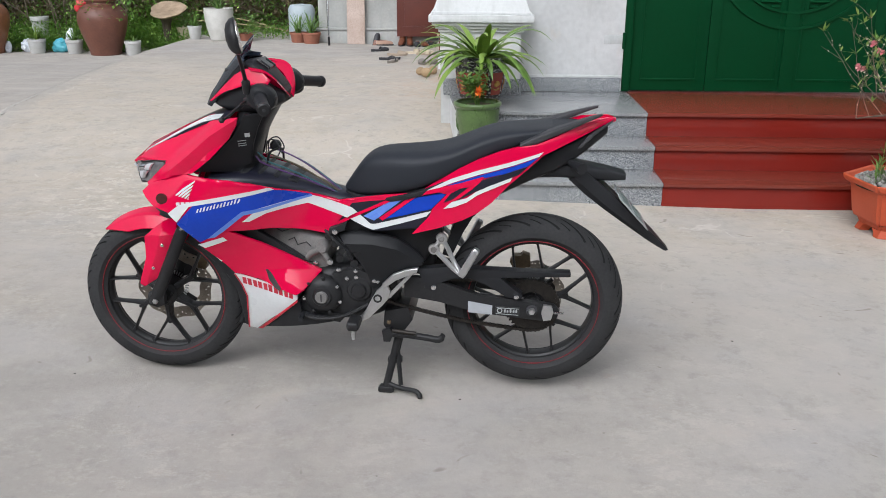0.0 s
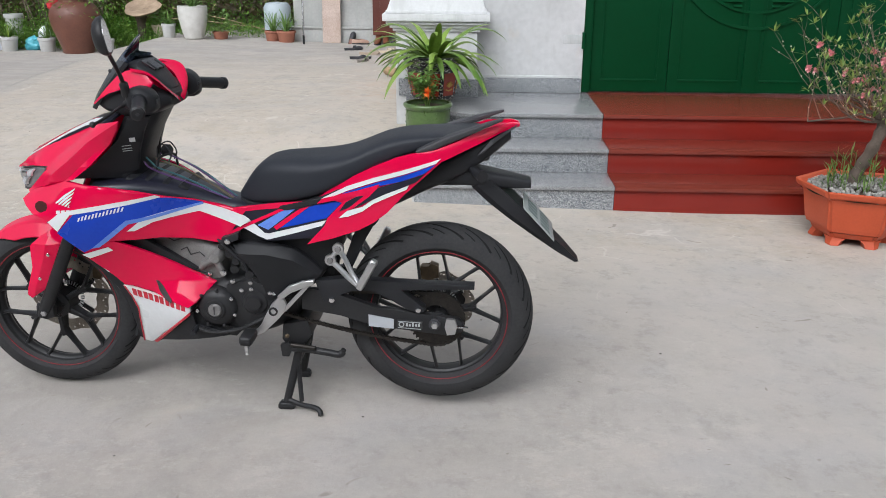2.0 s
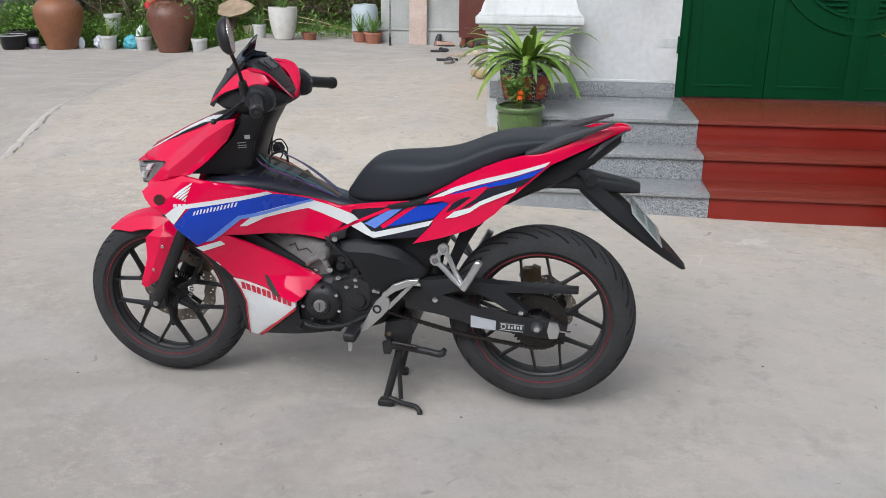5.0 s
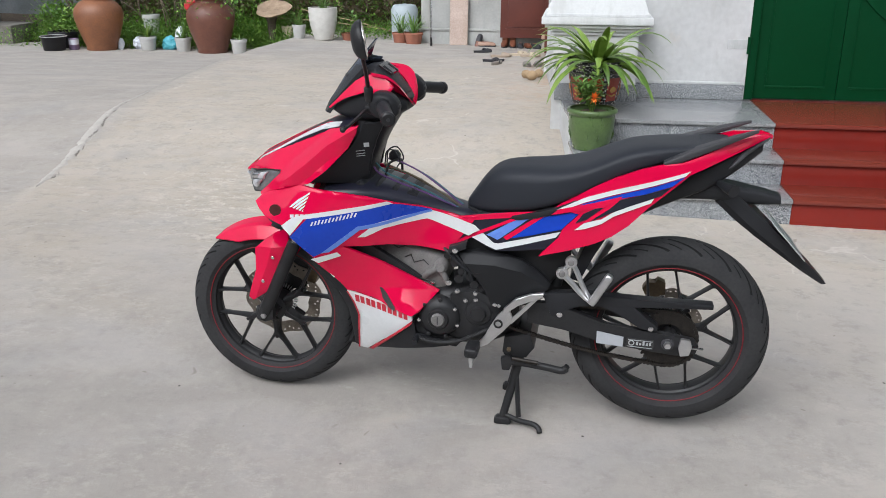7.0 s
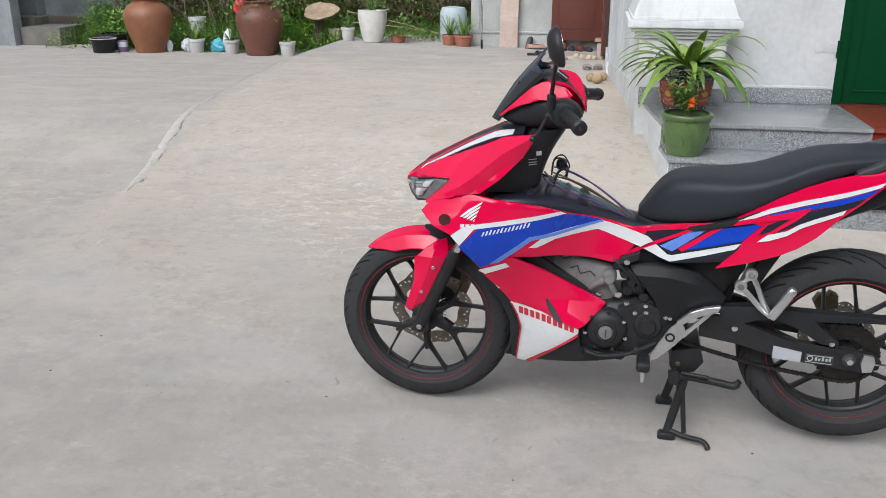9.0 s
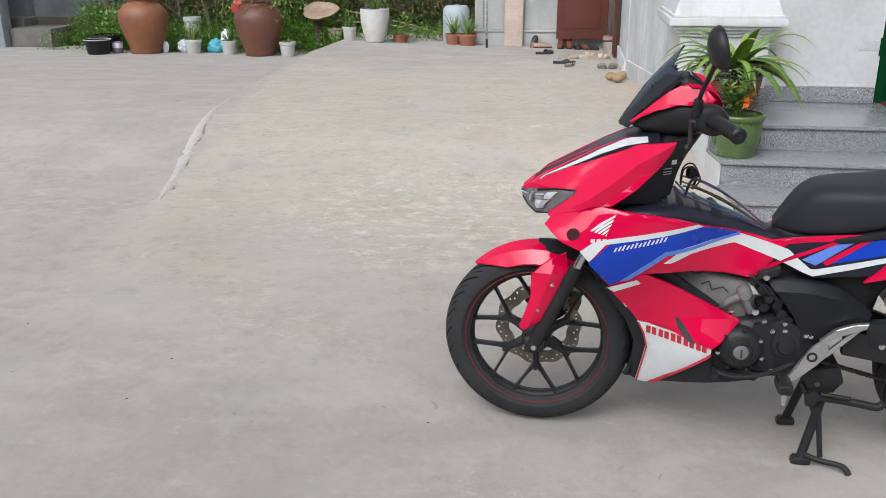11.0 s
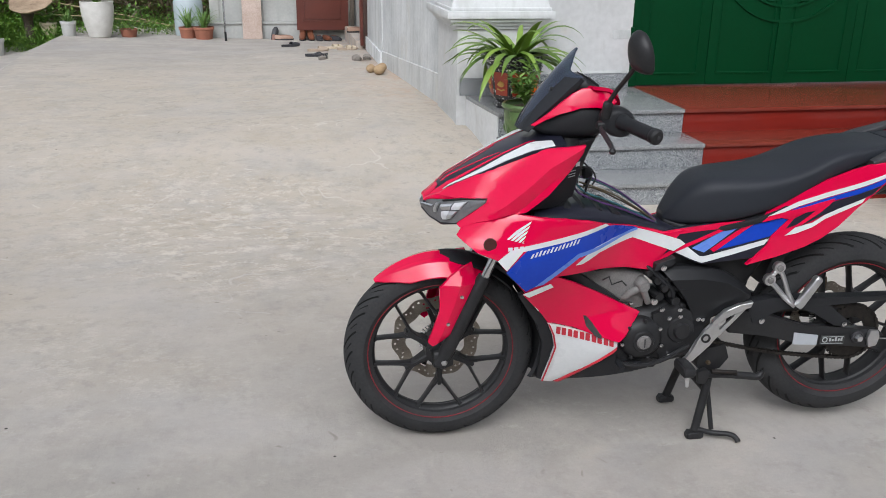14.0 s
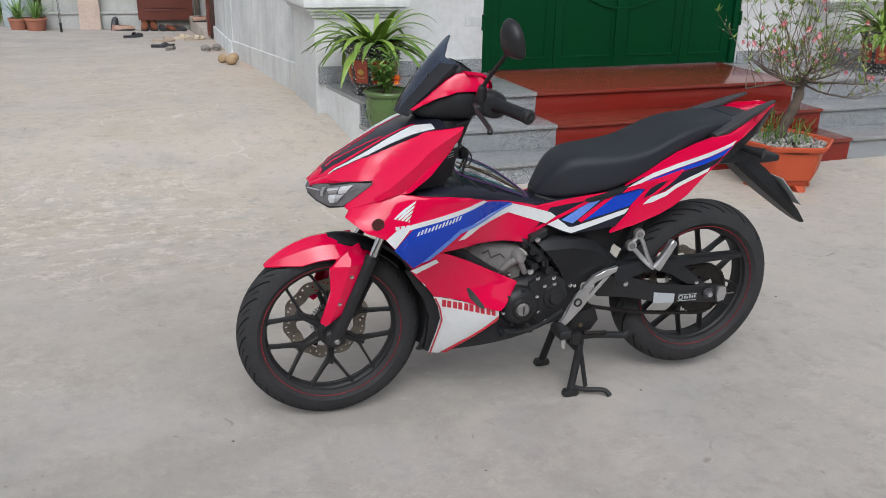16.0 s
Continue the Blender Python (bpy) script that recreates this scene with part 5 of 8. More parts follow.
def build_screen():
    """A pointed visor: a wide lower shell with two horns and a narrow tip."""
    rows = [(0.946, 0.034), (0.975, 0.052), (1.01, 0.068), (1.05, 0.082), (1.08, 0.089), (1.098, 0.092), (1.106, 0.062), (1.112, 0.05), (1.13, 0.036), (1.148, 0.018), (1.162, 0.004)]
    fine_ = [tuple(Vector(p).lerp(Vector(q), k / 3)) for p, q in zip(rows, rows[1:]) for k in range(3)] + [rows[-1]]
    loops = []
    for z, w in fine_:
        row = [Vector((screen_x(z) + 6.2 * (w * (k - 8) / 8) ** 2, w * (k - 8) / 8, z)) for k in range(17)]
        loops.append(row + [v + Vector((0.0035, 0, -0.002)) for v in reversed(row)])
    sc = part("screen", rings(bmesh.new(), loops), SMOKE, BIKE, "dark smoked fly screen", 50)
    for s in (-1, 1):
        loops = []
        for z, w in fine_[:15]:
            ys = [max(w - 0.020 - 0.012 * (z - 0.946) / 0.15 + k * 0.009, 0.002) for k in range(5)]
            row = [Vector((screen_x(z) + 6.2 * y * y - 0.0035, s * y, z)) for y in ys]
            loops.append(row + [v + Vector((0.012, 0, -0.006)) for v in reversed(row)])
        part("screen_base", rings(bmesh.new(), loops), GLOSSBLACK, sc, "gloss black lower edge of the screen", 50)
        y = s * 0.052
        part("screen_bolt", disc((screen_x(1.058) + 6.2 * y * y - 0.001, y, 1.058), 0.006, 0.010, "x", 12), DBLACK, sc)


build_screen()
for s in (-1, 1):
    outer = [(.385, .122, 1.076), (.43, .126, 1.070), (.458, .120, 1.052), (.474, .088, 1.022), (.482, .05, .996), (.485, .012, .974)]
    inner = [(.378, .094, 1.066), (.412, .096, 1.055), (.436, .088, 1.036), (.456, .066, 1.014), (.468, .04, .996), (.474, .010, .984)]
    loops = []
    for a, b in zip(smooth_path(outer, 5), smooth_path(inner, 5)):
        ring = [a.lerp(b, k / 4) + Vector((0, 0, .004 * math.sin(math.pi * k / 4))) for k in range(5)]
        ring += [v + Vector((.004, 0, -.010)) for v in reversed(ring)]
        loops.append([(v.x, s * v.y, v.z) for v in ring])
    part("cowl_rim", rings(bmesh.new(), loops), RED, BIKE, "red rim round the instruments", 40)
dash = part("instrument_panel", superloft([(0.335, 1.070, 1.02, 0.045), (0.352, 1.086, 1.01, 0.064), (0.385, 1.090, 1.01, 0.074), (0.42, 1.066, 1.0, 0.074), (0.455, 1.028, 0.985, 0.055), (0.47, 1.008, 0.98, 0.035)], p=4), BLACK, BIKE, "black instrument binnacle", 30)
bm = bmesh.new()
rings(bm, [[(x, y, z + o) for x, y, z in ((.392, -.05, 1.089), (.392, .05, 1.089), (.428, .046, 1.064), (.428, -.046, 1.064))] for o in (-.004, .0015)])
part("display", bm, GLOSSBLACK, dash, "dark glass of the instruments", 0)
for q in (-0.03, 0.03):
    part("dash_rib", tube([(.40, q, 1.084), (.43, q, 1.062)], .004, 8), BLACK, dash)

BAR = {-1: (Vector((.438, -.20, .999)), Vector((.484, -.325, .986))), 1: (Vector((.447, .20, .992)), Vector((.503, .332, .970)))}
for s in (-1, 1):
    a, b = BAR[s]
    d = (b - a).normalized()
    part("handlebar", tube([(0.42, s * 0.08, 1.0), tuple(a), tuple(b)], 0.011, 14), DBLACK, BIKE)
    g = [(a + d * 0.012).lerp(b, k / 18) for k in range(19)]
    part("grip", tube(g, [0.0215 if k < 2 else (0.0190 if k % 2 else 0.0178) for k in range(19)], 18), BLACK, BIKE, "ribbed rubber grip")
    part("bar_end", tube([tuple(b), tuple(b + d * .002), tuple(b + d * .015), tuple(b + d * .02)], [0.0195, 0.0205, 0.0205, 0.015], 18), DBLACK, BIKE)
    part("bar_end_screw", tube([tuple(b + d * .019), tuple(b + d * .022)], 0.005, 8), GRABM, BIKE)
    hs = part("switch_housing", superloft(resample([(0.395, 1.012, 0.985, 0.018), (0.41, 1.034, 0.962, 0.034), (0.44, 1.036, 0.952, 0.038), (0.468, 1.026, 0.955, 0.034), (0.482, 1.005, 0.972, 0.02)], 3), p=3.8), BLACK, BIKE, smooth=45)
    hs.location = (0, s * 0.178, 0)
    part("switch_button", box(.474, .486, -.012, .012, .985, .998, .003), GRABM, hs)
    part("lever_perch", superloft([(0.385, .992, .975, .012), (.40, 1.0, .968, .02), (.425, .998, .97, .02)], p=3), DBLACK, BIKE).location = (0, s * 0.182, 0)
    part("lever", tube(smooth_path([(0.40, s * 0.18, 0.985), (0.388, s * 0.21, 0.980), (0.384, s * 0.26, 0.972), (0.377, s * 0.33, 0.961), (0.371, s * 0.358, 0.957)]), 0.0065, 8, flat=0.7), DBLACK, BIKE, "black hand lever")
    part("lever_ball", lathe([(0, -.009), (.006, -.007), (.009, 0), (.006, .007), (0, .009)], 12, "z", (0.370, s * 0.360, 0.957)), DBLACK, BIKE)
part("brake_reservoir", superloft(resample([(0.410, 1.02, 0.965, 0.02), (0.422, 1.038, 0.95, 0.034), (0.45, 1.036, 0.946, 0.038), (0.47, 1.015, 0.95, 0.032), (0.478, 1.0, 0.96, 0.02)], 3), p=3.2), BLACK, BIKE, smooth=45).location = (0, 0.19, 0)


MIRROR = [(p.x, p.y) for p in smooth_path([(.026, -.058, 0), (.046, -.036, 0), (.052, 0, 0), (.046, .034, 0), (.030, .060, 0), (.008, .066, 0), (-.020, .058, 0), (-.043, .030, 0), (-.052, -.006, 0), (-.048, -.046, 0), (-.034, -.060, 0), (0, -.062, 0), (.026, -.058, 0)], 3)][:-1]


def build_mirror():
    bm = bmesh.new()
    loops = []
    for x, r in ((-0.026, 0.012), (-0.024, 0.028), (-0.017, 0.045), (-0.006, 0.056), (0.005, 0.059), (0.008, 0.056)):
        loops.append([(x, r / 0.059 * u, r / 0.059 * v) for u, v in MIRROR])
    loops = [[(x, u * 0.84, v * 0.80) for x, u, v in ring] for ring in loops]
    rings(bm, loops)
    m = part("mirror", bm, DBLACK, BIKE, "black round-cornered mirror on a bent stem", 50)
    m.matrix_local = pose(0.425, -0.352, 1.19, 0, -10, 13)
    bm = bmesh.new()
    rings(bm, [[(x, 0.70 * u, 0.67 * v) for u, v in MIRROR] for x in (0.0065, 0.0095)])
    part("mirror_glass", bm, CHROME, m, "mirror glass", 30)
    part("mirror_stem", tube(smooth_path([(0.402, -0.20, 1.01), (0.402, -0.212, 1.045), (0.408, -0.25, 1.085), (0.418, -0.318, 1.142), (0.42, -0.335, 1.16)]), [0.013] * 7 + [0.006] * 12 + [0.006] * 6, 10), DBLACK, BIKE)


build_mirror()

# ---- seat
SEATS = resample([(0.660, 0.690, 0.668, 0.03), (0.682, 0.722, 0.660, 0.052), (0.715, 0.770, 0.656, 0.076), (0.755, 0.803, 0.657, 0.096), (0.82, 0.810, 0.667, 0.116), (0.90, 0.813, 0.686, 0.128), (0.96, 0.819, 0.712, 0.132), (1.01, 0.830, 0.742, 0.132),
                  (1.06, 0.850, 0.77, 0.130), (1.11, 0.873, 0.79, 0.124), (1.17, 0.889, 0.818, 0.118), (1.25, 0.894, 0.85, 0.110), (1.33, 0.898, 0.872, 0.102), (1.380, 0.897, 0.880, 0.088)], 3)
part("seat", superloft(SEATS, n=48, p=3.9), SEAT, BIKE, "black stepped vinyl seat", 60)
for s in (-1, 1):
    part("seat_piping", tube([(x, s * w * 0.93, zb + (zt - zb) * 0.80) for x, zt, zb, w in SEATS[8:-3]], 0.0028, 6), SEAT, BIKE)
part("seat_base", superloft([(x, zb + 0.008, zb - 0.022, w * 0.93) for x, zt, zb, w in SEATS[::2]], p=4), BLACK, BIKE)

# ---- tail
TAIL = [(0.893, .676), (0.95, .718), (1.017, .762), (1.10, .805), (1.166, .833), (1.214, .847), (1.276, .856), (1.35, .883), (1.426, .913), (1.50, .924), (1.522, .919), (1.437, .882), (1.36, .85), (1.299, .824),
        (1.193, .727), (1.14, .668), (1.095, .632), (1.05, .607), (0.97, .576), (0.887, .552), (0.915, .583), (0.943, .613), (0.953, .638), (1.0, .688), (0.965, .694), (0.93, .69)]
tail = panel("tail_fairing", TAIL, RED, step=0.025, thick=0.012, soft=0.001, label="red tail fairing with white and blue stripes")
T = tail[0]
part("seat_tail", superloft(resample([(1.33, 0.899, 0.870, 0.098), (1.37, 0.902, 0.880, 0.088), (1.405, 0.904, 0.885, 0.070), (1.425, 0.903, 0.89, 0.04)]), p=3.5), SEAT, BIKE, smooth=50)
part("tail_top", superloft(resample([(1.36, 0.893, 0.870, 0.085), (1.41, 0.904, 0.880, 0.072), (1.46, 0.915, 0.890, 0.055), (1.525, 0.919, 0.908, 0.016)]), p=3), RED, BIKE, smooth=50)
stripe("white_line", [(0.928, .694), (1.017, .741), (1.10, .772), (1.20, .803), (1.299, .835), (1.285, .821), (1.2, .790), (1.10, .758), (1.017, .727), (0.945, .694)], WHITE, T)
stripe("blue_line", [(1.0, .716), (1.017, .724), (1.10, .755), (1.2, .787), (1.284, .818), (1.252, .792), (1.18, .765), (1.105, .745), (1.04, .712)], BLUE, T)
stripe("dark_line", [(1.034, .672), (1.08, .715), (1.105, .740), (1.16, .758), (1.252, .790), (1.225, .765), (1.135, .724), (1.094, .705)], NAVY, T)
stripe("dark_line", [(0.990, .662), (1.012, .692), (1.046, .711), (1.07, .717), (1.022, .676)], NAVY, T, off=0.003)
stripe("red_line", [(0.920, .681), (0.938, .698), (1.046, .729), (1.118, .754), (1.085, .722), (1.070, .717), (1.046, .712), (1.010, .703)], RED, T, off=0.0045)
stripe("red_line", [(1.012, .668), (1.075, .720), (1.118, .754), (1.108, .738), (1.082, .712), (1.03, .672)], RED, T, off=0.0048)
stripe("white_line", [(0.989, .642), (1.016, .666), (1.064, .682), (1.094, .704), (1.135, .725), (1.205, .755), (1.198, .742), (1.135, .712), (1.097, .693), (1.064, .668), (1.02, .649)], WHITE, T, off=0.0045)
LIGHTRED = mat("red_tail_lens", (0.62, 0.015, 0.05), (0.5, 0.012, 0.04), rough=0.12, spec=0.6, scale=20)
tl = panel("tail_light", [(1.395, .888), (1.43, .903), (1.47, .913), (1.50, .916), (1.45, .894), (1.405, .878)], LIGHTRED, off=0.006, step=0.02, thick=0.012, label="red tail light lens")
panel("lens_edge", [(1.405, .838), (1.44, .876), (1.52, .919), (1.512, .908), (1.455, .872), (1.42, .842)], GRABM, tl[0], off=0.003, step=0.02, thick=0.012, sides=(-1,))
# waist cover between seat and tail: blue, dark and white
WAIST = [(0.65, .648), (0.70, .659), (0.78, .672), (0.893, .680), (0.93, .692), (1.03, .715), (1.06, .68), (1.02, .634), (0.96, .592), (0.92, .572), (0.758, .552), (0.72, .565), (0.672, .588), (0.634, .566), (0.625, .575), (0.66, .62)]
waist = panel("waist_cover", WAIST, NAVY, off=-0.006, step=0.025, thick=0.012, label="dark waist cover with blue and white stripes")
V = waist[0]
stripe("white_band", [(0.694, .620), (0.750, .577), (0.764, .577), (0.86, .604), (0.949, .630), (0.935, .612), (0.85, .584), (0.758, .557), (0.730, .566), (0.672, .591)], WHITE, V, off=-0.0042)
stripe("blue_band", [(0.800, .596), (0.896, .669), (0.926, .677), (1.007, .697), (0.950, .637), (0.864, .612)], BLUE, V, off=-0.0045)
stripe("light_band", [(0.727, .600), (0.829, .664), (0.868, .672), (0.841, .650), (0.778, .600), (0.762, .588)], LBLUE, V, off=-0.0043)
stripe("red_edge", [(0.64, .648), (0.70, .659), (0.80, .676), (0.893, .686), (0.86, .674), (0.80, .658), (0.741, .650), (0.70, .642), (0.65, .638)], RED, V, off=-0.0035)
stripe("red_line", [(0.621, .565), (0.676, .596), (0.85, .680), (0.868, .682), (0.850, .670), (0.682, .588), (0.637, .562)], RED, V, off=-0.0033)
stripe("red_line", [(0.779, .598), (0.878, .670), (0.920, .691), (0.938, .698), (0.896, .669), (0.803, .599), (0.790, .590)], RED, V, off=-0.0035)

# undertail, mudguard, plate
part("undertail", superloft(resample([(1.02, 0.70, 0.60, 0.07), (1.15, 0.76, 0.66, 0.085), (1.25, 0.80, 0.715, 0.09), (1.36, 0.855, 0.76, 0.085), (1.44, 0.885, 0.82, 0.06), (1.50, 0.905, 0.87, 0.03)]), p=3.5), BLACK, BIKE, "black undertail", 50)
mg = part("rear_mudguard", superloft(resample([(1.28, 0.79, 0.725, 0.055), (1.37, 0.785, 0.73, 0.06), (1.45, 0.772, 0.722, 0.05), (1.52, 0.758, 0.718, 0.04), (1.566, 0.746, 0.722, 0.035)]), p=4), BLACK, BIKE, "black rear mudguard arm", 45)
bm = bmesh.new()
loops = []
for a, b, w in (((1.385, .725), (1.43, .76), .05), ((1.44, .678), (1.50, .705), .062), ((1.50, .632), (1.555, .652), .064), ((1.58, .575), (1.62, .591), .058), ((1.65, .525), (1.675, .54), .045), ((1.708, .487), (1.722, .49), .028)):
    (x0, z0), (x1, z1) = a, b
    loops.append([(x0, -w * .8, z0), (x0 + (x1 - x0) * .3, -w, z0 + (z1 - z0) * .3), (x1, -w, z1), (x1, w, z1), (x0 + (x1 - x0) * .3, w, z0 + (z1 - z0) * .3), (x0, w * .8, z0)])
part("splash_guard", rings(bm, loops), BLACK, mg, smooth=30)
pl = part("number_plate", box(-0.095, 0.095, -0.0015, 0.0015, -0.07, 0.07, 0.001), PLATE, mg, "white number plate")
pl.matrix_local = Matrix(((0, -.73, -.68, 1.592), (1, 0, 0, 0), (0, -.68, .73, .628), (0, 0, 0, 1)))
for r in (-0.028, 0.028):
    for k in range(4 if r > 0 else 5):
        n_ = 4 if r > 0 else 5
        x = (k - (n_ - 1) / 2) * 0.034
        b = part("plate_mark", box(x - 0.011, x + 0.011, -0.0025, -0.0016, r - 0.021, r + 0.021, 0), PLATEINK, pl, smooth=0)
for s in (-1, 1):
    part("rear_signal", tube([(1.38, s * 0.05, 0.79), (1.40, s * 0.10, 0.785), (1.42, s * 0.135, 0.782)], [0.01, 0.013, 0.018], 10), BLACK, mg)
    bm = superloft(resample([(1.225, 0.856, 0.840, 0.020), (1.27, 0.878, 0.852, 0.028), (1.31, 0.895, 0.869, 0.027), (1.36, 0.911, 0.889, 0.023), (1.42, 0.931, 0.915, 0.015), (1.476, 0.945, 0.937, 0.007)]), p=4.5)
    for v in bm.verts:
        v.co.y += s * (0.116 - 0.17 * (v.co.x - 1.235))
    part("grab_rail", bm, GRABM, BIKE, "dark grey cast grab rail")
    part("rail_foot", tube([(1.26, s * 0.09, 0.85), (1.27, s * 0.118, 0.862)], 0.012, 10), BLACK, BIKE)

# ---- engine and frame
part("crankcase", superloft(resample([(0.50, 0.38, 0.27, 0.07), (0.54, 0.41, 0.24, 0.105), (0.62, 0.43, 0.225, 0.115), (0.72, 0.43, 0.225, 0.11), (0.79, 0.42, 0.25, 0.09), (0.83, 0.40, 0.28, 0.06)]), p=4), DBLACK, BIKE, "black engine crankcase", 50)
cov = part("clutch_cover", lathe([(0, -0.036), (0.03, -0.036), (0.034, -0.03), (0.05, -0.026), (0.062, -0.014), (0.066, 0.0), (0.068, 0.03), (0, 0.03)], 40, "y", (0.588, -0.112, 0.331)), DBLACK, BIKE, "round black engine cover", 35)
part("cover_cap", lathe([(0, -0.006), (0.018, -0.006), (0.022, -0.001), (0.022, 0.004), (0, 0.004)], 28, "y", (0.588, -0.149, 0.331)), CASTAL, cov, "silver filler cap")
# the slot's dark inside is a black bar on the cap face
part("cap_slot", box(0.586, 0.590, -0.1565, -0.1535, 0.318, 0.344, 0), INK, cov)
for k in range(7):
    a = 0.6 + k * 2 * math.pi / 7
    bolt(0.588 + 0.062 * math.cos(a), -0.135, 0.331 + 0.062 * math.sin(a), 0.006, cov, DBLACK if k % 3 else CHROME)
part("sprocket_cover", lathe([(0, -0.024), (0.022, -0.024), (0.026, -0.014), (0.038, -0.012), (0.046, 0.0), (0.05, 0.03), (0, 0.03)], 32, "y", (0.71, -0.112, 0.352)), DBLACK, BIKE, "round black sprocket cover")
plate("gear_case", [(0.62, 0.405), (0.70, 0.425), (0.765, 0.40), (0.785, 0.34), (0.755, 0.275), (0.66, 0.255), (0.63, 0.30)], -0.118, -0.06, DBLACK)
for x, z in ((0.645, 0.422), (0.70, 0.418), (0.76, 0.385), (0.67, 0.392), (0.77, 0.30), (0.68, 0.27)):
    bolt(x, -0.121, z, 0.007)
# finned cylinder lying forward, cast metal
cyl = part("cylinder", superloft(resample([(0.40, 0.555, 0.43, 0.06), (0.44, 0.56, 0.415, 0.075), (0.52, 0.545, 0.40, 0.08), (0.60, 0.52, 0.38, 0.08)]), p=5), CASTAL, BIKE, "grey cast cylinder", 40)
for x, z in ((0.56, 0.43), (0.585, 0.475)):
    bolt(x, -0.086, z, 0.007, cyl)
# grooves laid on as black rods, their shade put into the colour
for pts in (((0.42, 0.552), (0.45, 0.535), (0.50, 0.552)), ((0.47, 0.505), (0.49, 0.515), (0.50, 0.49), (0.53, 0.50), (0.545, 0.485)), ((0.44, 0.47), (0.50, 0.44), (0.55, 0.43))):
    part("casting_groove", tube([(x, -0.0795, z) for x, z in pts], 0.0022, 6), INK, cyl)
pump = part("water_pump", lathe([(0, -0.03), (0.014, -0.03), (0.019, -0.022), (0.022, -0.01), (0.022, 0.02), (0, 0.02)], 20, "y", (0.588, -0.085, 0.49)), CASTAL, BIKE, "grey cast water pump")
part("pump_neck", tube([(0.575, -0.098, 0.482), (0.545, -0.098, 0.465), (0.535, -0.09, 0.45)], [0.012, 0.011, 0.009], 10), CASTAL, pump)
part("pump_neck", tube([(0.59, -0.10, 0.478), (0.60, -0.10, 0.455), (0.61, -0.095, 0.435)], [0.011, 0.010, 0.010], 10), CASTAL, pump)
part("cylinder_head", superloft([(0.37, 0.545, 0.45, 0.05), (0.38, 0.555, 0.44, 0.066), (0.43, 0.56, 0.42, 0.07)], p=4), CASTAL, cyl)
for k, (x, z) in enumerate(((0.60, 0.53), (0.625, 0.51), (0.645, 0.485), (0.672, 0.465), (0.69, 0.487), (0.712, 0.462), (0.658, 0.508), (0.685, 0.44), (0.705, 0.425), (0.636, 0.455))):
    part("engine_fitting", tube([(x, -0.05, z), (x + 0.008, -0.098 - 0.006 * (k % 3), z - 0.004)], 0.011 + 0.003 * (k % 2), 10), DBLACK, BIKE)
for pts in (((0.58, -0.08, 0.56), (0.62, -0.10, 0.53), (0.66, -0.10, 0.49), (0.70, -0.095, 0.47)), ((0.60, -0.07, 0.55), (0.65, -0.09, 0.51), (0.68, -0.10, 0.47), (0.69, -0.09, 0.43))):
    part("hose", tube(smooth_path(pts), 0.006, 8), BLACK, BIKE)
plate("engine_guard", [(0.50, .31), (0.53, .335), (0.56, .28), (0.66, .25), (0.64, .228), (0.60, .232), (0.51, .262)], -0.112, 0.09, DBLACK)
COVER = [(0.640, .538), (0.70, .546), (0.757, .541), (0.80, .534), (0.838, .525), (0.875, .502), (0.905, .478), (0.926, .457), (0.915, .440), (0.87, .420), (0.81, .395), (0.775, .345), (0.739, .335), (0.735, .365), (0.743, .397), (0.715, .449), (0.690, .482), (0.668, .508)]


def cover_w(x, z):
    """The face swells in the middle; the upper edge folds inwards."""
    top = float(np.interp(x, [0.64, 0.757, 0.838, 0.926], [0.512, 0.514, 0.498, 0.445]))
    return 0.116 + 0.012 * math.sin((x - 0.6) * 9) - 0.9 * max(z - top, 0) - 0.12 * max(0.44 - z, 0)


crest = [(0.64, 0.512), (0.757, 0.514), (0.838, 0.498), (0.926, 0.445)]
sc = panel("frame_cover", COVER, COVERM, BIKE, width=cover_w, thick=0.02, step=0.025, label="black frame cover", soft=0.004, smooth=25, creases=list(zip(crest, crest[1:])))
plate("frame_tab", [(0.612, .540), (0.616, .562), (0.64, .568), (0.672, .582), (0.668, .556), (0.64, .545)], -0.116, -0.09, BLACK)
for x, z, r in ((0.617, 0.449, 0.010), (0.702, 0.398, 0.007), (0.643, 0.422, 0.007), (0.773, 0.384, 0.006)):
    bolt(x, -0.124, z, r)
bolt(0.636, -0.121, 0.552, 0.009)
part("frame_core", superloft(resample([(0.30, 0.66, 0.52, 0.05), (0.5, 0.60, 0.56, 0.05), (0.7, 0.60, 0.45, 0.06), (0.86, 0.60, 0.33, 0.06), (0.98, 0.62, 0.52, 0.05)]), p=4), DBLACK, BIKE, "black steel frame")
part("radiator", box(0.345, 0.37, -0.075, 0.075, 0.29, 0.55, 0.008), DBLACK, BIKE, "black radiator")

# ---- swing arm, chain, guards
for s in (-1, 1):
    plate("swing_arm", [(0.86, 0.405), (0.95, 0.40), (1.10, 0.345), (1.30, 0.325), (1.355, 0.318), (1.372, 0.30), (1.365, 0.275), (1.32, 0.262), (1.10, 0.285), (0.98, 0.318), (0.86, 0.335)], *((-0.122, -0.098) if s < 0 else (0.098, 0.122)), DBLACK, label="black swing arm")
plate("label_plate", [(1.072, 0.326), (1.152, 0.313), (1.151, 0.281), (1.072, 0.287)], -0.1262, -0.1235, LGREY, bevel=0)
stk = plate("warning_label", [(1.162, 0.312), (1.242, 0.309), (1.241, 0.278), (1.160, 0.282)], -0.1262, -0.1235, INK, bevel=0)
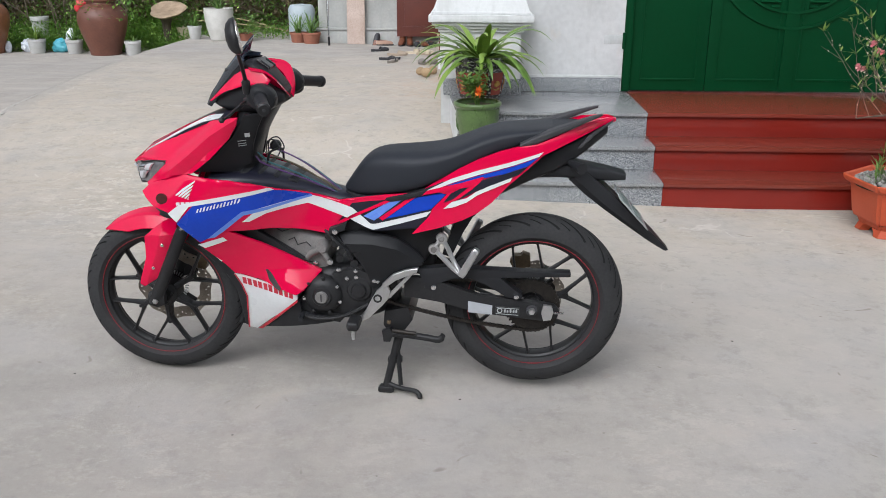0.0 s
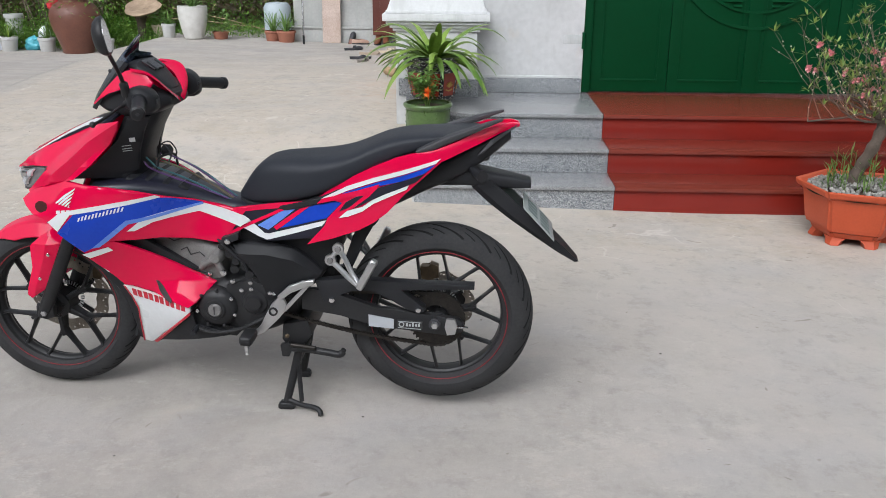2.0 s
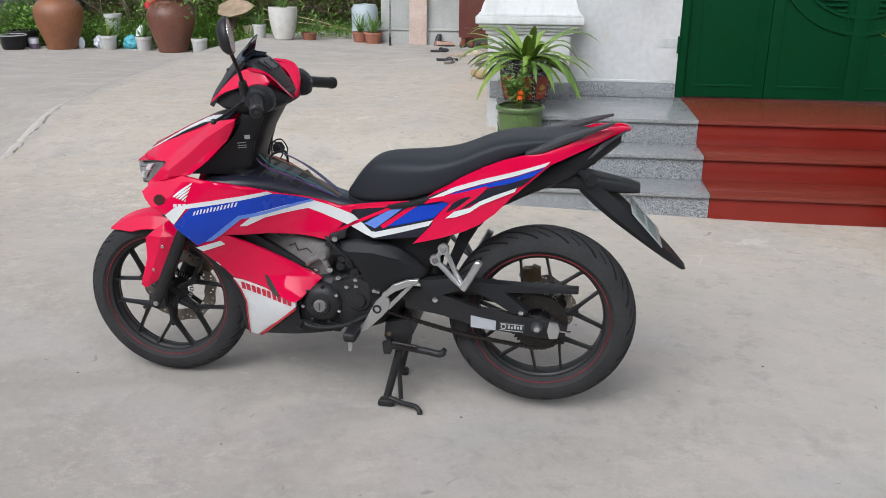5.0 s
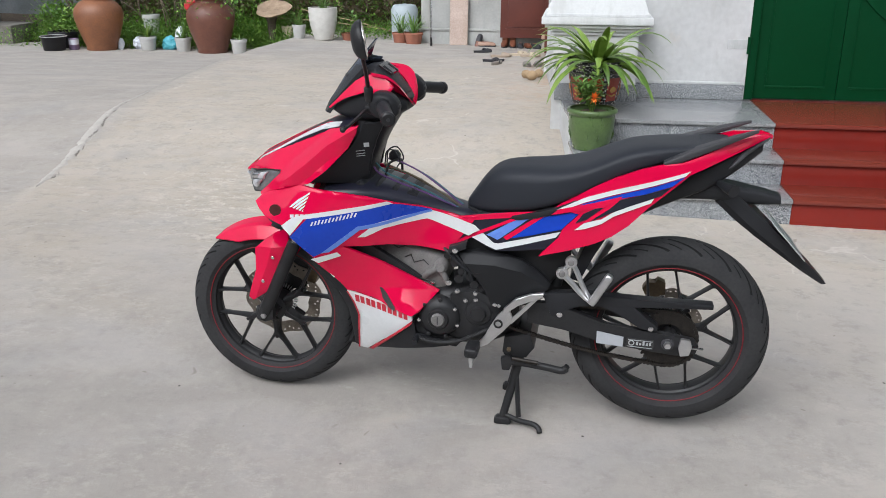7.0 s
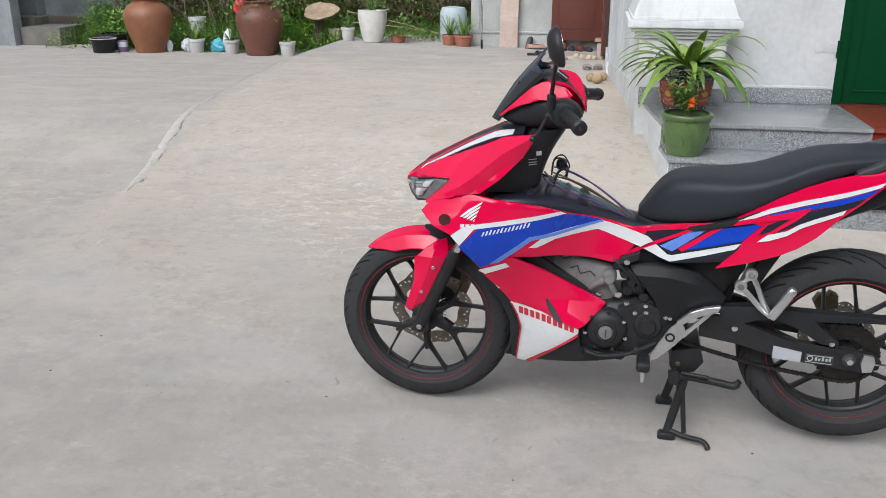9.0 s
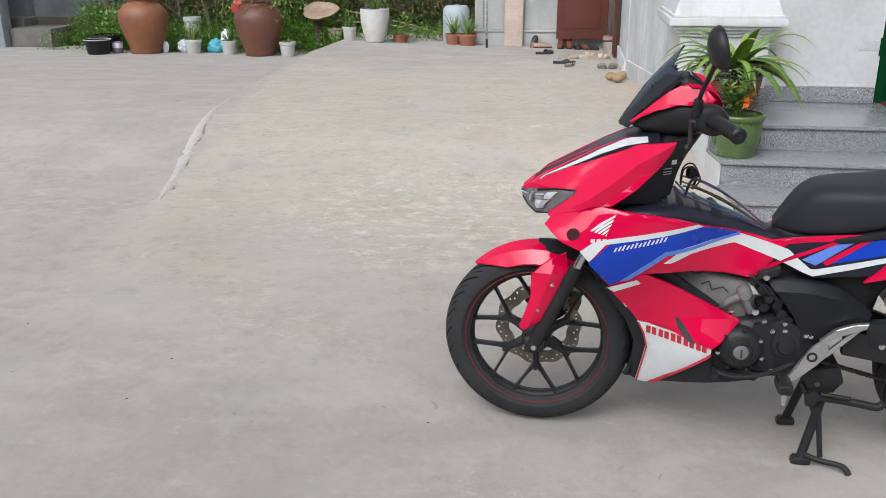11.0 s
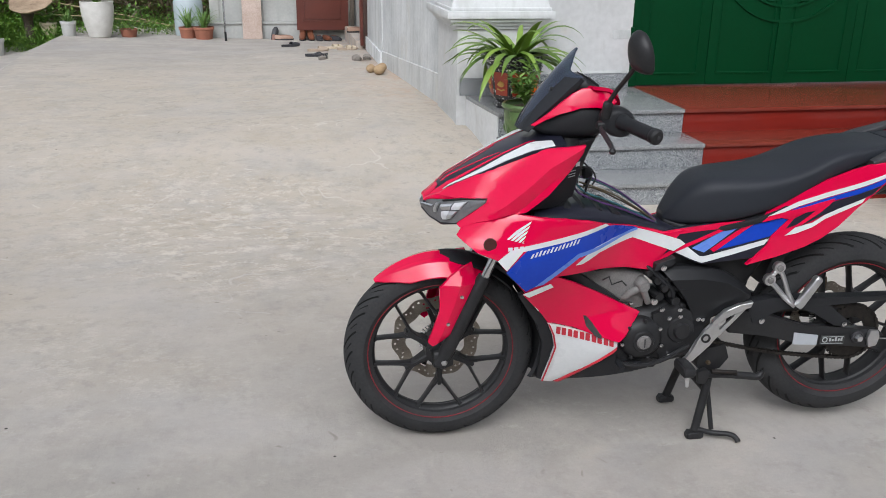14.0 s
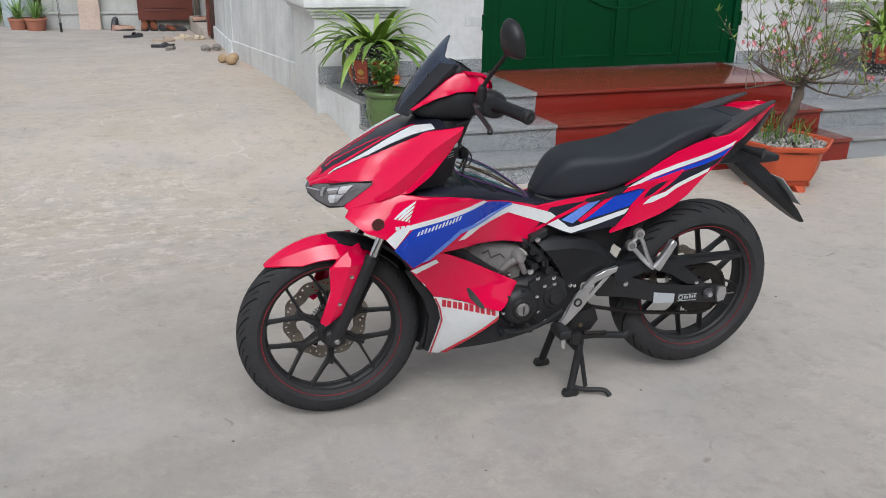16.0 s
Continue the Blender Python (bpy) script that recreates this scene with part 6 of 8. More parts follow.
plate("label_line", [(1.166, 0.308), (1.238, 0.3055), (1.238, 0.3035), (1.166, 0.306)], -0.1275, -0.1265, PLATE, stk, 0)
plate("label_line", [(1.164, 0.287), (1.237, 0.2835), (1.237, 0.2815), (1.164, 0.285)], -0.1275, -0.1265, PLATE, stk, 0)
part("label_mark", lathe([(0.006, 0), (0.009, 0), (0.009, -0.001), (0.006, -0.001)], 20, "y", (1.176, -0.1265, 0.297), closed=True), PLATE, stk)
for k, (a, h) in enumerate(((1.190, .012), (1.199, .008), (1.209, .014), (1.219, .009), (1.228, .012))):
    plate("label_mark", [(a, 0.291), (a + 0.006, 0.291), (a + 0.006, 0.291 + h), (a, 0.291 + h * .8)], -0.1275, -0.1265, PLATE, stk, 0)
part("rear_axle", tube([(1.281, -0.142, 0.302), (1.281, 0.14, 0.302)], 0.009, 12), CHROME, BIKE)
part("axle_nut", lathe([(0, -0.008), (0.009, -0.008), (0.012, -0.002), (0.012, 0.01), (0, 0.01)], 6, "y", (1.281, -0.138, 0.302)), SILVER, BIKE)
part("axle_washer", disc((1.281, -0.129, 0.302), 0.019, 0.008), GRABM, BIKE)
plate("chain_adjuster", [(1.318, 0.325), (1.345, 0.322), (1.352, 0.30), (1.345, 0.272), (1.32, 0.268), (1.312, 0.295)], -0.136, -0.123, SILVER)
part("adjuster_bolt", tube([(1.345, -0.128, 0.296), (1.385, -0.128, 0.294)], 0.004, 8), CHROME, BIKE)
guard = plate("chain_guard", [(0.905, 0.43), (1.00, 0.443), (1.10, 0.438), (1.25, 0.434), (1.402, 0.434), (1.402, 0.420), (1.275, 0.416), (1.17, 0.412), (1.25, 0.352), (1.245, 0.338), (1.20, 0.342), (1.13, 0.385), (1.08, 0.408), (1.02, 0.405), (0.97, 0.385), (0.955, 0.358), (0.93, 0.365), (0.92, 0.40)], -0.124, -0.085, BLACK, bevel=0.002, label="black chain guard")
bolt(0.958, -0.128, 0.372, 0.009)
bolt(1.229, -0.128, 0.348, 0.008)


def build_sprocket(cx, cz, r, teeth, y):
    bm = bmesh.new()
    a_, b_ = [], []
    inner_a, inner_b = [], []
    for i in range(teeth * 4):
        a = 2 * math.pi * i / (teeth * 4)
        rr = r + (0.004 if i % 4 in (1, 2) else -0.003)
        for lst, q, yy in ((a_, rr, y - .003), (b_, rr, y + .003), (inner_a, r * .55, y - .003), (inner_b, r * .55, y + .003)):
            lst.append((cx + q * math.cos(a), yy, cz + q * math.sin(a)))
    rings(bm, [inner_a, a_, b_, inner_b, inner_a], cap=False)
    bmesh.ops.remove_doubles(bm, verts=bm.verts, dist=1e-6)
    return part("sprocket", bm, CHAIN, BIKE, "oily chain sprocket")


build_sprocket(1.281, 0.302, 0.088, 42, -0.085)
build_sprocket(0.775, 0.345, 0.034, 15, -0.085)


def build_chain():
    bm = bmesh.new()
    run = []
    c0, c1 = Vector((0.775, 0, 0.345)), Vector((1.281, 0, 0.302))
    top0, top1 = c0 + Vector((0.006, 0, 0.036)), c1 + Vector((0.006, 0, 0.089))
    bot1, bot0 = c1 + Vector((-0.01, 0, -0.089)), c0 + Vector((-0.004, 0, -0.036))
    path = [top0.lerp(top1, k / 20) for k in range(21)]
    path += [c1 + Vector((math.sin(a), 0, math.cos(a))) * 0.089 for a in (math.pi * k / 16 for k in range(1, 16))]
    path += [bot1.lerp(bot0, k / 20) + Vector((0, 0, -0.014 * math.sin(math.pi * k / 20))) for k in range(21)]
    path += [c0 - Vector((math.sin(a), 0, math.cos(a))) * 0.036 for a in (math.pi * k / 8 for k in range(1, 8))]
    path.append(path[0])
    acc = [0.0]
    for p, q in zip(path, path[1:]):
        acc.append(acc[-1] + (q - p).length)
    n = int(acc[-1] / 0.0127)
    xs, zs = [p.x for p in path], [p.z for p in path]
    for i in range(n):
        a, b = [Vector((float(np.interp(u, acc, xs)), 0, float(np.interp(u, acc, zs)))) for u in (acc[-1] * i / n, acc[-1] * (i + 1) / n)]
        d = (b - a).normalized()
        t = Vector((-d.z, 0, d.x))
        o = 0.0065 if i % 2 else 0.0048
        for s in (-1, 1):
            loops = [[c + t * q + Vector((0, -0.085 + s * o + e, 0)) for q, e in ((-.0055 * k, -.0008), (.0055 * k, -.0008), (.0055 * k, .0008), (-.0055 * k, .0008))]
                     for c, k in ((a - d * 0.004, .6), (a, 1), (a.lerp(b, .5), .65), (b, 1), (b + d * 0.004, .6))]
            rings(bm, loops)
        disc(a + Vector((0, -0.085, 0)), 0.0042, 0.012, "y", 6, bm)
    c = part("chain", bm, CHAIN, BIKE, "rusty drive chain", 30)
    c["kind"] = "stuff"


build_chain()
# rear caliper on the disc side
plate("rear_caliper", [(1.205, 0.40), (1.22, 0.425), (1.245, 0.42), (1.25, 0.435), (1.275, 0.425), (1.278, 0.385), (1.245, 0.375), (1.215, 0.38)], 0.062, 0.095, BRASS, label="dull gold rear brake caliper")
part("shock_absorber", tube([(0.93, 0, 0.42), (0.97, 0, 0.60)], 0.025, 14), DBLACK, BIKE)
plate("hugger", [(0.98, 0.46), (1.02, 0.57), (1.065, 0.605), (1.085, 0.60), (1.05, 0.54), (1.01, 0.45)], -0.05, 0.05, BLACK)
plate("hugger_tab", [(1.065, 0.60), (1.09, 0.648), (1.105, 0.64), (1.10, 0.615), (1.085, 0.595)], -0.055, -0.045, BLACK)

# ---- foot rests
for s in (-1, 1):
    o = lambda a, b: (a, b) if s < 0 else (-b, -a)
    hb = plate("rider_peg_bracket", [(0.800, .388), (0.772, .362), (0.752, .325), (0.738, .288), (0.712, .266), (0.718, .250), (0.744, .262), (0.768, .288), (0.792, .312), (0.812, .335), (0.818, .36), (0.812, .376)], *o(-0.152, -0.138), SILVER, bevel=0.004, label="polished aluminium foot rest bracket")
    plate("bracket_arm", [(0.912, .447), (0.87, .438), (0.828, .422), (0.790, .386), (0.800, .372), (0.836, .401), (0.872, .421), (0.905, .428)], *o(-0.154, -0.137), SILVER, hb, 0.0035)
    plate("bracket_arm", [(0.909, .440), (0.897, .440), (0.862, .405), (0.806, .345), (0.815, .335), (0.872, .399)], *o(-0.149, -0.140), SILVER, hb, 0.0015)
    part("bracket_bolt", lathe([(0.0, 0.004), (0.009, 0.004), (0.009, -0.004), (0.014, -0.004), (0.015, 0.004), (0, 0.005)], 18, "y", (0.776, s * 0.152, 0.336)), DBLACK, hb)
    part("rider_peg", superloft([(0.684, 0.276, 0.252, 0.036), (0.689, 0.281, 0.247, 0.041), (0.716, 0.280, 0.246, 0.041), (0.722, 0.275, 0.252, 0.036)], p=4), DBLACK, BIKE, "rubber foot peg").matrix_local = pose(0, s * 0.192, 0)
    part("peg_pin", tube([(0.702, s * 0.15, 0.245), (0.703, s * 0.215, 0.238), (0.703, s * 0.218, 0.215)], [0.008, 0.008, 0.005], 8), SILVER, BIKE)
    yb = s * 0.134
    pb = part("pillion_bracket", tube(smooth_path([(0.958, yb, 0.508), (0.985, yb, 0.482), (1.02, yb, 0.445), (1.052, yb, 0.42)]), 0.0088, 8, flat=0.8), SILVER, BIKE, "aluminium pillion foot rest bracket")
    part("bracket_arm", tube(smooth_path([(0.986, yb, 0.545), (1.005, yb, 0.51), (1.025, yb, 0.465), (1.052, yb, 0.42)]), 0.0088, 8, flat=0.8), SILVER, pb)
    part("bracket_arm", tube([(0.958, yb, 0.508), (0.986, yb, 0.545)], 0.008, 8), SILVER, pb)
    for x, z in ((0.960, 0.508), (0.985, 0.545)):
        part("bracket_eye", lathe([(0.009, -0.008), (0.017, -0.008), (0.0185, 0), (0.017, 0.008), (0.009, 0.008)], 20, "y", (x, yb, z), closed=True), SILVER, pb)
    for x, z in ((0.960, 0.508), (0.985, 0.545)):
        part("bracket_bolt", disc((x, s * 0.144, z), 0.0095, 0.008, "y", 16), CASTAL, pb)
    PEG_ = part("pillion_peg", superloft([(0, 0.010, -0.010, 0.012), (0.012, 0.012, -0.012, 0.014)] + [(0.016 + 0.006 * k, 0.0125 if k % 2 else 0.0112, -0.0125 if k % 2 else -0.0112, 0.014) for k in range(14)] + [(0.102, 0.012, -0.012, 0.014), (0.108, 0.008, -0.008, 0.01)], p=4), SILVER, BIKE, "folded ribbed pillion peg")
    PEG_.matrix_local = pose(1.05, s * 0.155, 0.425, 0, -62, s * 8)

# ---- stands
def gz(x, y):
    """Ground height under a point of the machine."""
    p = BIKE.matrix_world @ Vector((x, y, 0))
    return ground_z(p.x, p.y)


for s in (-1, 1):
    f = (0.792, s * 0.118, gz(0.792, s * 0.118) + 0.012)
    part("stand_leg", tube([(0.845, s * 0.07, 0.225), (0.825, s * 0.095, 0.13), f], [0.014, 0.0135, 0.013], 12), DBLACK, BIKE, "black centre stand leg")
    part("stand_foot", superloft([(f[0] - 0.025, f[2] + 0.004, f[2] - 0.012, 0.012), (f[0] - 0.018, f[2] + 0.012, f[2] - 0.014, 0.016), (f[0] + 0.02, f[2] + 0.012, f[2] - 0.014, 0.016), (f[0] + 0.028, f[2] + 0.006, f[2] - 0.012, 0.012)], p=4), DBLACK, BIKE).location = (0, f[1], 0)
zt = gz(0.9, -0.15)
part("stand_lever", tube(smooth_path([(0.80, -0.118, zt + 0.03), (0.845, -0.13, zt + 0.02), (0.895, -0.15, zt + 0.022), (0.912, -0.16, zt + 0.014), (0.916, -0.17, zt + 0.006)]), 0.0085, 10), DBLACK, BIKE)
part("stand_brace", tube([(0.83, -0.09, 0.15), (0.845, -0.125, zt + 0.03)], 0.008, 8), DBLACK, BIKE)
part("stand_cross", tube([(0.825, -0.095, 0.13), (0.825, 0.095, 0.13)], 0.011, 10), DBLACK, BIKE)
plate("stand_mount", [(0.79, 0.27), (0.87, 0.285), (0.885, 0.24), (0.86, 0.205), (0.80, 0.195), (0.785, 0.22)], -0.10, 0.10, DBLACK)
ss = part("side_stand", tube(smooth_path([(0.80, -0.105, 0.19), (0.86, -0.115, 0.193), (0.93, -0.12, 0.187), (0.975, -0.122, 0.182), (0.99, -0.124, 0.20)]), [0.012] * 22 + [0.009] * 3, 10), DBLACK, BIKE, "folded side stand")
part("side_stand_spring", tube([(0.82, -0.128, 0.212), (0.90, -0.132, 0.205)], 0.007, 10), CHAIN, ss)
plate("side_stand_pivot", [(0.782, 0.205), (0.81, 0.215), (0.822, 0.195), (0.81, 0.165), (0.787, 0.165)], -0.12, -0.10, DBLACK)
bolt(0.808, -0.124, 0.24, 0.007, BIKE, BRASS)
part("gear_lever", tube(smooth_path([(0.52, -0.135, 0.262), (0.58, -0.14, 0.252), (0.66, -0.13, 0.262), (0.74, -0.12, 0.30)]), 0.007, 8), DBLACK, BIKE)
part("gear_peg", tube([(0.52, -0.13, 0.262), (0.52, -0.175, 0.26)], 0.009, 10), BLACK, BIKE)

# ---- loose cables over the console and the lock mechanism
for pts, m, r in ((((0.372, -0.062, 0.785), (0.39, -0.062, 0.765), (0.44, -0.058, 0.742), (0.53, -0.05, 0.708), (0.625, -0.045, 0.668)), PURPLEWIRE, 0.0028),
                  (((0.376, -0.05, 0.795), (0.41, -0.052, 0.765), (0.47, -0.05, 0.742), (0.55, -0.045, 0.706), (0.632, -0.042, 0.664)), GREENWIRE, 0.0028),
                  (((0.395, -0.03, 0.79), (0.44, -0.032, 0.775), (0.51, -0.03, 0.745), (0.58, -0.03, 0.703), (0.642, -0.03, 0.660)), YELLOWWIRE, 0.0026),
                  (((0.405, -0.01, 0.80), (0.445, -0.015, 0.793), (0.51, -0.015, 0.762), (0.585, -0.018, 0.71), (0.648, -0.02, 0.658)), PURPLEWIRE, 0.0026),
                  (((0.40, -0.02, 0.775), (0.45, -0.022, 0.765), (0.52, -0.02, 0.732), (0.60, -0.02, 0.688), (0.645, -0.022, 0.66)), YELLOWWIRE, 0.0024),
                  (((0.40, 0.015, 0.795), (0.455, 0.01, 0.780), (0.54, 0.005, 0.738), (0.65, -0.005, 0.658)), GREENWIRE, 0.0026)):
    part("cable", tube(smooth_path(pts), r, 8), m, BIKE)
part("cable_guide", tube(smooth_path([(0.405, -0.05, 0.75), (0.415, -0.05, 0.79), (0.43, -0.03, 0.80), (0.44, 0.02, 0.79), (0.435, 0.05, 0.75)]), 0.004, 8), DBLACK, BIKE)
for y in (-0.012, 0.012):
    part("hook_wire", tube(smooth_path([(0.395, y, 0.775), (0.40, y, 0.82), (0.425, y * 2, 0.83), (0.445, y * 2, 0.80), (0.435, y * 2, 0.775)]), 0.0025, 6), GRABM, BIKE)
part("hook", superloft([(0.408, 0.818, 0.796, 0.012), (0.416, 0.826, 0.792, 0.02), (0.432, 0.825, 0.794, 0.018), (0.440, 0.815, 0.80, 0.012)], p=3), BLACK, BIKE, "black luggage hook")


# ---------------------------------------------------------------- pots and plants
rng = random.Random(7)


def vessel(name, label, category, at, profile, material, seg=36, soil=None, group="", wob=None, wall_t=0.012, soil_mat=None):
    """A turned pot with an inner wall and, if asked, earth in it. profile: (radius, height) from foot to lip."""
    p = thing(name, label, category, at, group)
    inner = [(max(r - wall_t, 0.01), h) for r, h in reversed(profile)]
    inner[-1] = (inner[-1][0], profile[0][1] + wall_t)
    part("body", lathe([(0, profile[0][1]), *profile, *inner, (0, profile[0][1] + wall_t)], seg, "z", wob=wob), material, p, smooth=50)
    if soil is not None:
        rs = float(np.interp(soil, [h for r, h in profile], [r for r, h in profile])) - wall_t * 0.8
        bm = bmesh.new()
        loops = [[(rs * q * math.cos(a), rs * q * math.sin(a), soil + 0.012 * noise.noise((q * 5, a, at[0])) + 0.01 * (1 - q)) for a in (2 * math.pi * k / 20 for k in range(20))] for q in (1, 0.7, 0.35, 0.05)]
        part("soil", rings(bm, loops), soil_mat or SOIL, p)
    return p


def blade(bm, base, az, length, width, rise, droop, n=9, twist=0.0):
    """One arching strap leaf, folded along its midrib."""
    p = Vector(base)
    d = Vector((math.cos(az) * math.cos(rise), math.sin(az) * math.cos(rise), math.sin(rise)))
    rows = []
    for k in range(n + 1):
        t = k / n
        side = Vector((-math.sin(az + twist * t), math.cos(az + twist * t), 0))
        w = width * (0.55 + 0.45 * math.sin(min(t * 2.2, 1.57))) * (1 - t ** 3.5) + 0.0008
        up = side.cross(d).normalized()
        rows.append([p + side * w + up * w * 0.35, p, p - side * w + up * w * 0.35])
        p = p + d * (length / n)
        d = (d + Vector((0, 0, -droop / n * (0.4 + 1.6 * t)))).normalized()
    vs = [[bm.verts.new(c) for c in r] for r in rows]
    for a, b in zip(vs, vs[1:]):
        for i in (0, 1):
            bm.faces.new((a[i], a[i + 1], b[i + 1], b[i]))


def leaflet(bm, base, direction, length, width, fold=0.3):
    """A small pointed leaf."""
    d = Vector(direction).normalized()
    s = d.cross(Vector((0.13, 0.2, 1))).normalized()
    u = s.cross(d)
    b = Vector(base)
    a, m, t = bm.verts.new(b), b + d * length * 0.45, bm.verts.new(b + d * length)
    l, c, r = bm.verts.new(m + s * width + u * width * fold), bm.verts.new(m), bm.verts.new(m - s * width + u * width * fold)
    bm.faces.new((a, c, l))
    bm.faces.new((l, c, t))
    bm.faces.new((a, r, c))
    bm.faces.new((r, t, c))


def strap_plant(at, label, n=58, seed=1, size=1.0):
    r = random.Random(seed)
    p = thing("potted_plant", label, "plant", at)
    for k in range(3):
        bm = bmesh.new()
        for i in range(n // 3):
            az = r.uniform(0, 2 * math.pi)
            L = r.uniform(0.36, 0.60) * size
            blade(bm, (r.uniform(-.05, .05), r.uniform(-.05, .05), 0), az, L, r.uniform(0.021, 0.032), radians(r.uniform(10, 58)), r.uniform(0.9, 2.4), 10, r.uniform(-.5, .5))
        part("foliage", bm, LEAF, p, smooth=60)
    bm = bmesh.new()
    for i in range(16):
        az = r.uniform(0, 2 * math.pi)
        tube([(r.uniform(-.05, .05), r.uniform(-.05, .05), -0.02), (0.06 * math.cos(az), 0.06 * math.sin(az), r.uniform(.06, .12))], [0.012, 0.006], 6, bm)
    part("stem_base", bm, LEAF, p)
    return p


def octagon_pot(at, group="glazed octagonal pots"):
    """Eight-sided glazed pot, black with white flecks, with a red panel and gold relief on each side."""
    p = thing("octagonal_pot", "black glazed octagonal pot with red and gold panels", "plant pot", at, group)
    lev = [(0.115, 0.0), (0.13, 0.008), (0.132, 0.03), (0.12, 0.045), (0.15, 0.07), (0.185, 0.26), (0.19, 0.275), (0.18, 0.285), (0.215, 0.325), (0.222, 0.335), (0.22, 0.348), (0.20, 0.348), (0.185, 0.31), (0.15, 0.30)]
    bm = bmesh.new()
    rings(bm, [[(r * math.cos(a), r * math.sin(a), h) for a in (math.pi / 8 + 2 * math.pi * k / 8 for k in range(8))] for r, h in lev])
    bmesh.ops.bevel(bm, geom=[e for e in bm.edges if abs(e.verts[0].co.z - e.verts[1].co.z) > 0.02], offset=0.006, segments=2, affect="EDGES")
    part("body", bm, FLECK, p, smooth=30)
    for k in range(8):
        a = 2 * math.pi * k / 8
        t = Vector((-math.sin(a), math.cos(a), 0))
        def pt(f, u, o):
            r = (0.15 + (0.185 - 0.15) * (u - 0.07) / 0.19) * math.cos(math.pi / 8) + o
            return Vector((r * math.cos(a), r * math.sin(a), u)) + t * f
        bm = bmesh.new()
        q = [(-.042, .092), (.042, .092), (.054, .245), (-.054, .245)]
        rings(bm, [[pt(f, u, 0.0005) for f, u in q], [pt(f, u, 0.004) for f, u in q]])
        pn = part("panel", bm, REDGLAZE, p, "red glazed panel")
        for j in range(7):
            bm = bmesh.new()
            b = -1.2 + 2.4 * j / 6
            c = pt(0.0, 0.15, 0.005)
            tip = pt(0.03 * math.sin(b), 0.155 + 0.035 * math.cos(b), 0.009)
            tube([c, c.lerp(tip, 0.6), tip], [0.004, 0.007, 0.002], 6, bm)
            part("petal", bm, GOLD, pn, "gold relief petal")
        bm = bmesh.new()
        tube([pt(-.028, .135, .006), pt(0, .125, .008), pt(.028, .135, .006)], 0.005, 6, bm)
        part("relief", bm, GOLD, pn, "gold relief leaf")
    bm = bmesh.new()
    rings(bm, [[(0.175 * q * math.cos(a), 0.175 * q * math.sin(a), 0.312 + 0.01 * (1 - q)) for a in (2 * math.pi * k / 16 for k in range(16))] for q in (1, 0.5, 0.05)])
    part("soil", bm, SOIL, p)
    return p


def fleck_material():
    m = bpy.data.materials.new("flecked_black_glaze")
    m.use_nodes = True
    n, l = m.node_tree.nodes, m.node_tree.links
    p = n["Principled BSDF"]
    co, no, ra = n.new("ShaderNodeTexCoord"), n.new("ShaderNodeTexNoise"), n.new("ShaderNodeValToRGB")
    no.inputs["Scale"].default_value, no.inputs["Detail"].default_value = 75, 2
    l.new(co.outputs["Object"], no.inputs["Vector"])
    l.new(no.outputs["Fac"], ra.inputs[0])
    e = ra.color_ramp.elements
    e[0].position, e[0].color = 0.57, (0.014, 0.014, 0.016, 1)
    e[1].position, e[1].color = 0.62, (0.62, 0.62, 0.6, 1)
    l.new(ra.outputs[0], p.inputs["Base Color"])
    p.inputs["Roughness"].default_value = 0.3
    p.inputs["Coat Weight"].default_value = 0.3
    return m


FLECK = fleck_material()
LAND = STEP_Z[2]
octagon_pot((1.10, 3.45, LAND))
strap_plant((1.10, 3.45, LAND + 0.30), "lush orchid-like plant with long arching strap leaves", 66, 3)
octagon_pot((5.52, 3.40, LAND))
strap_plant((5.52, 3.40, LAND + 0.32), "strap-leaved green plant beside the peach tree", 60, 5)


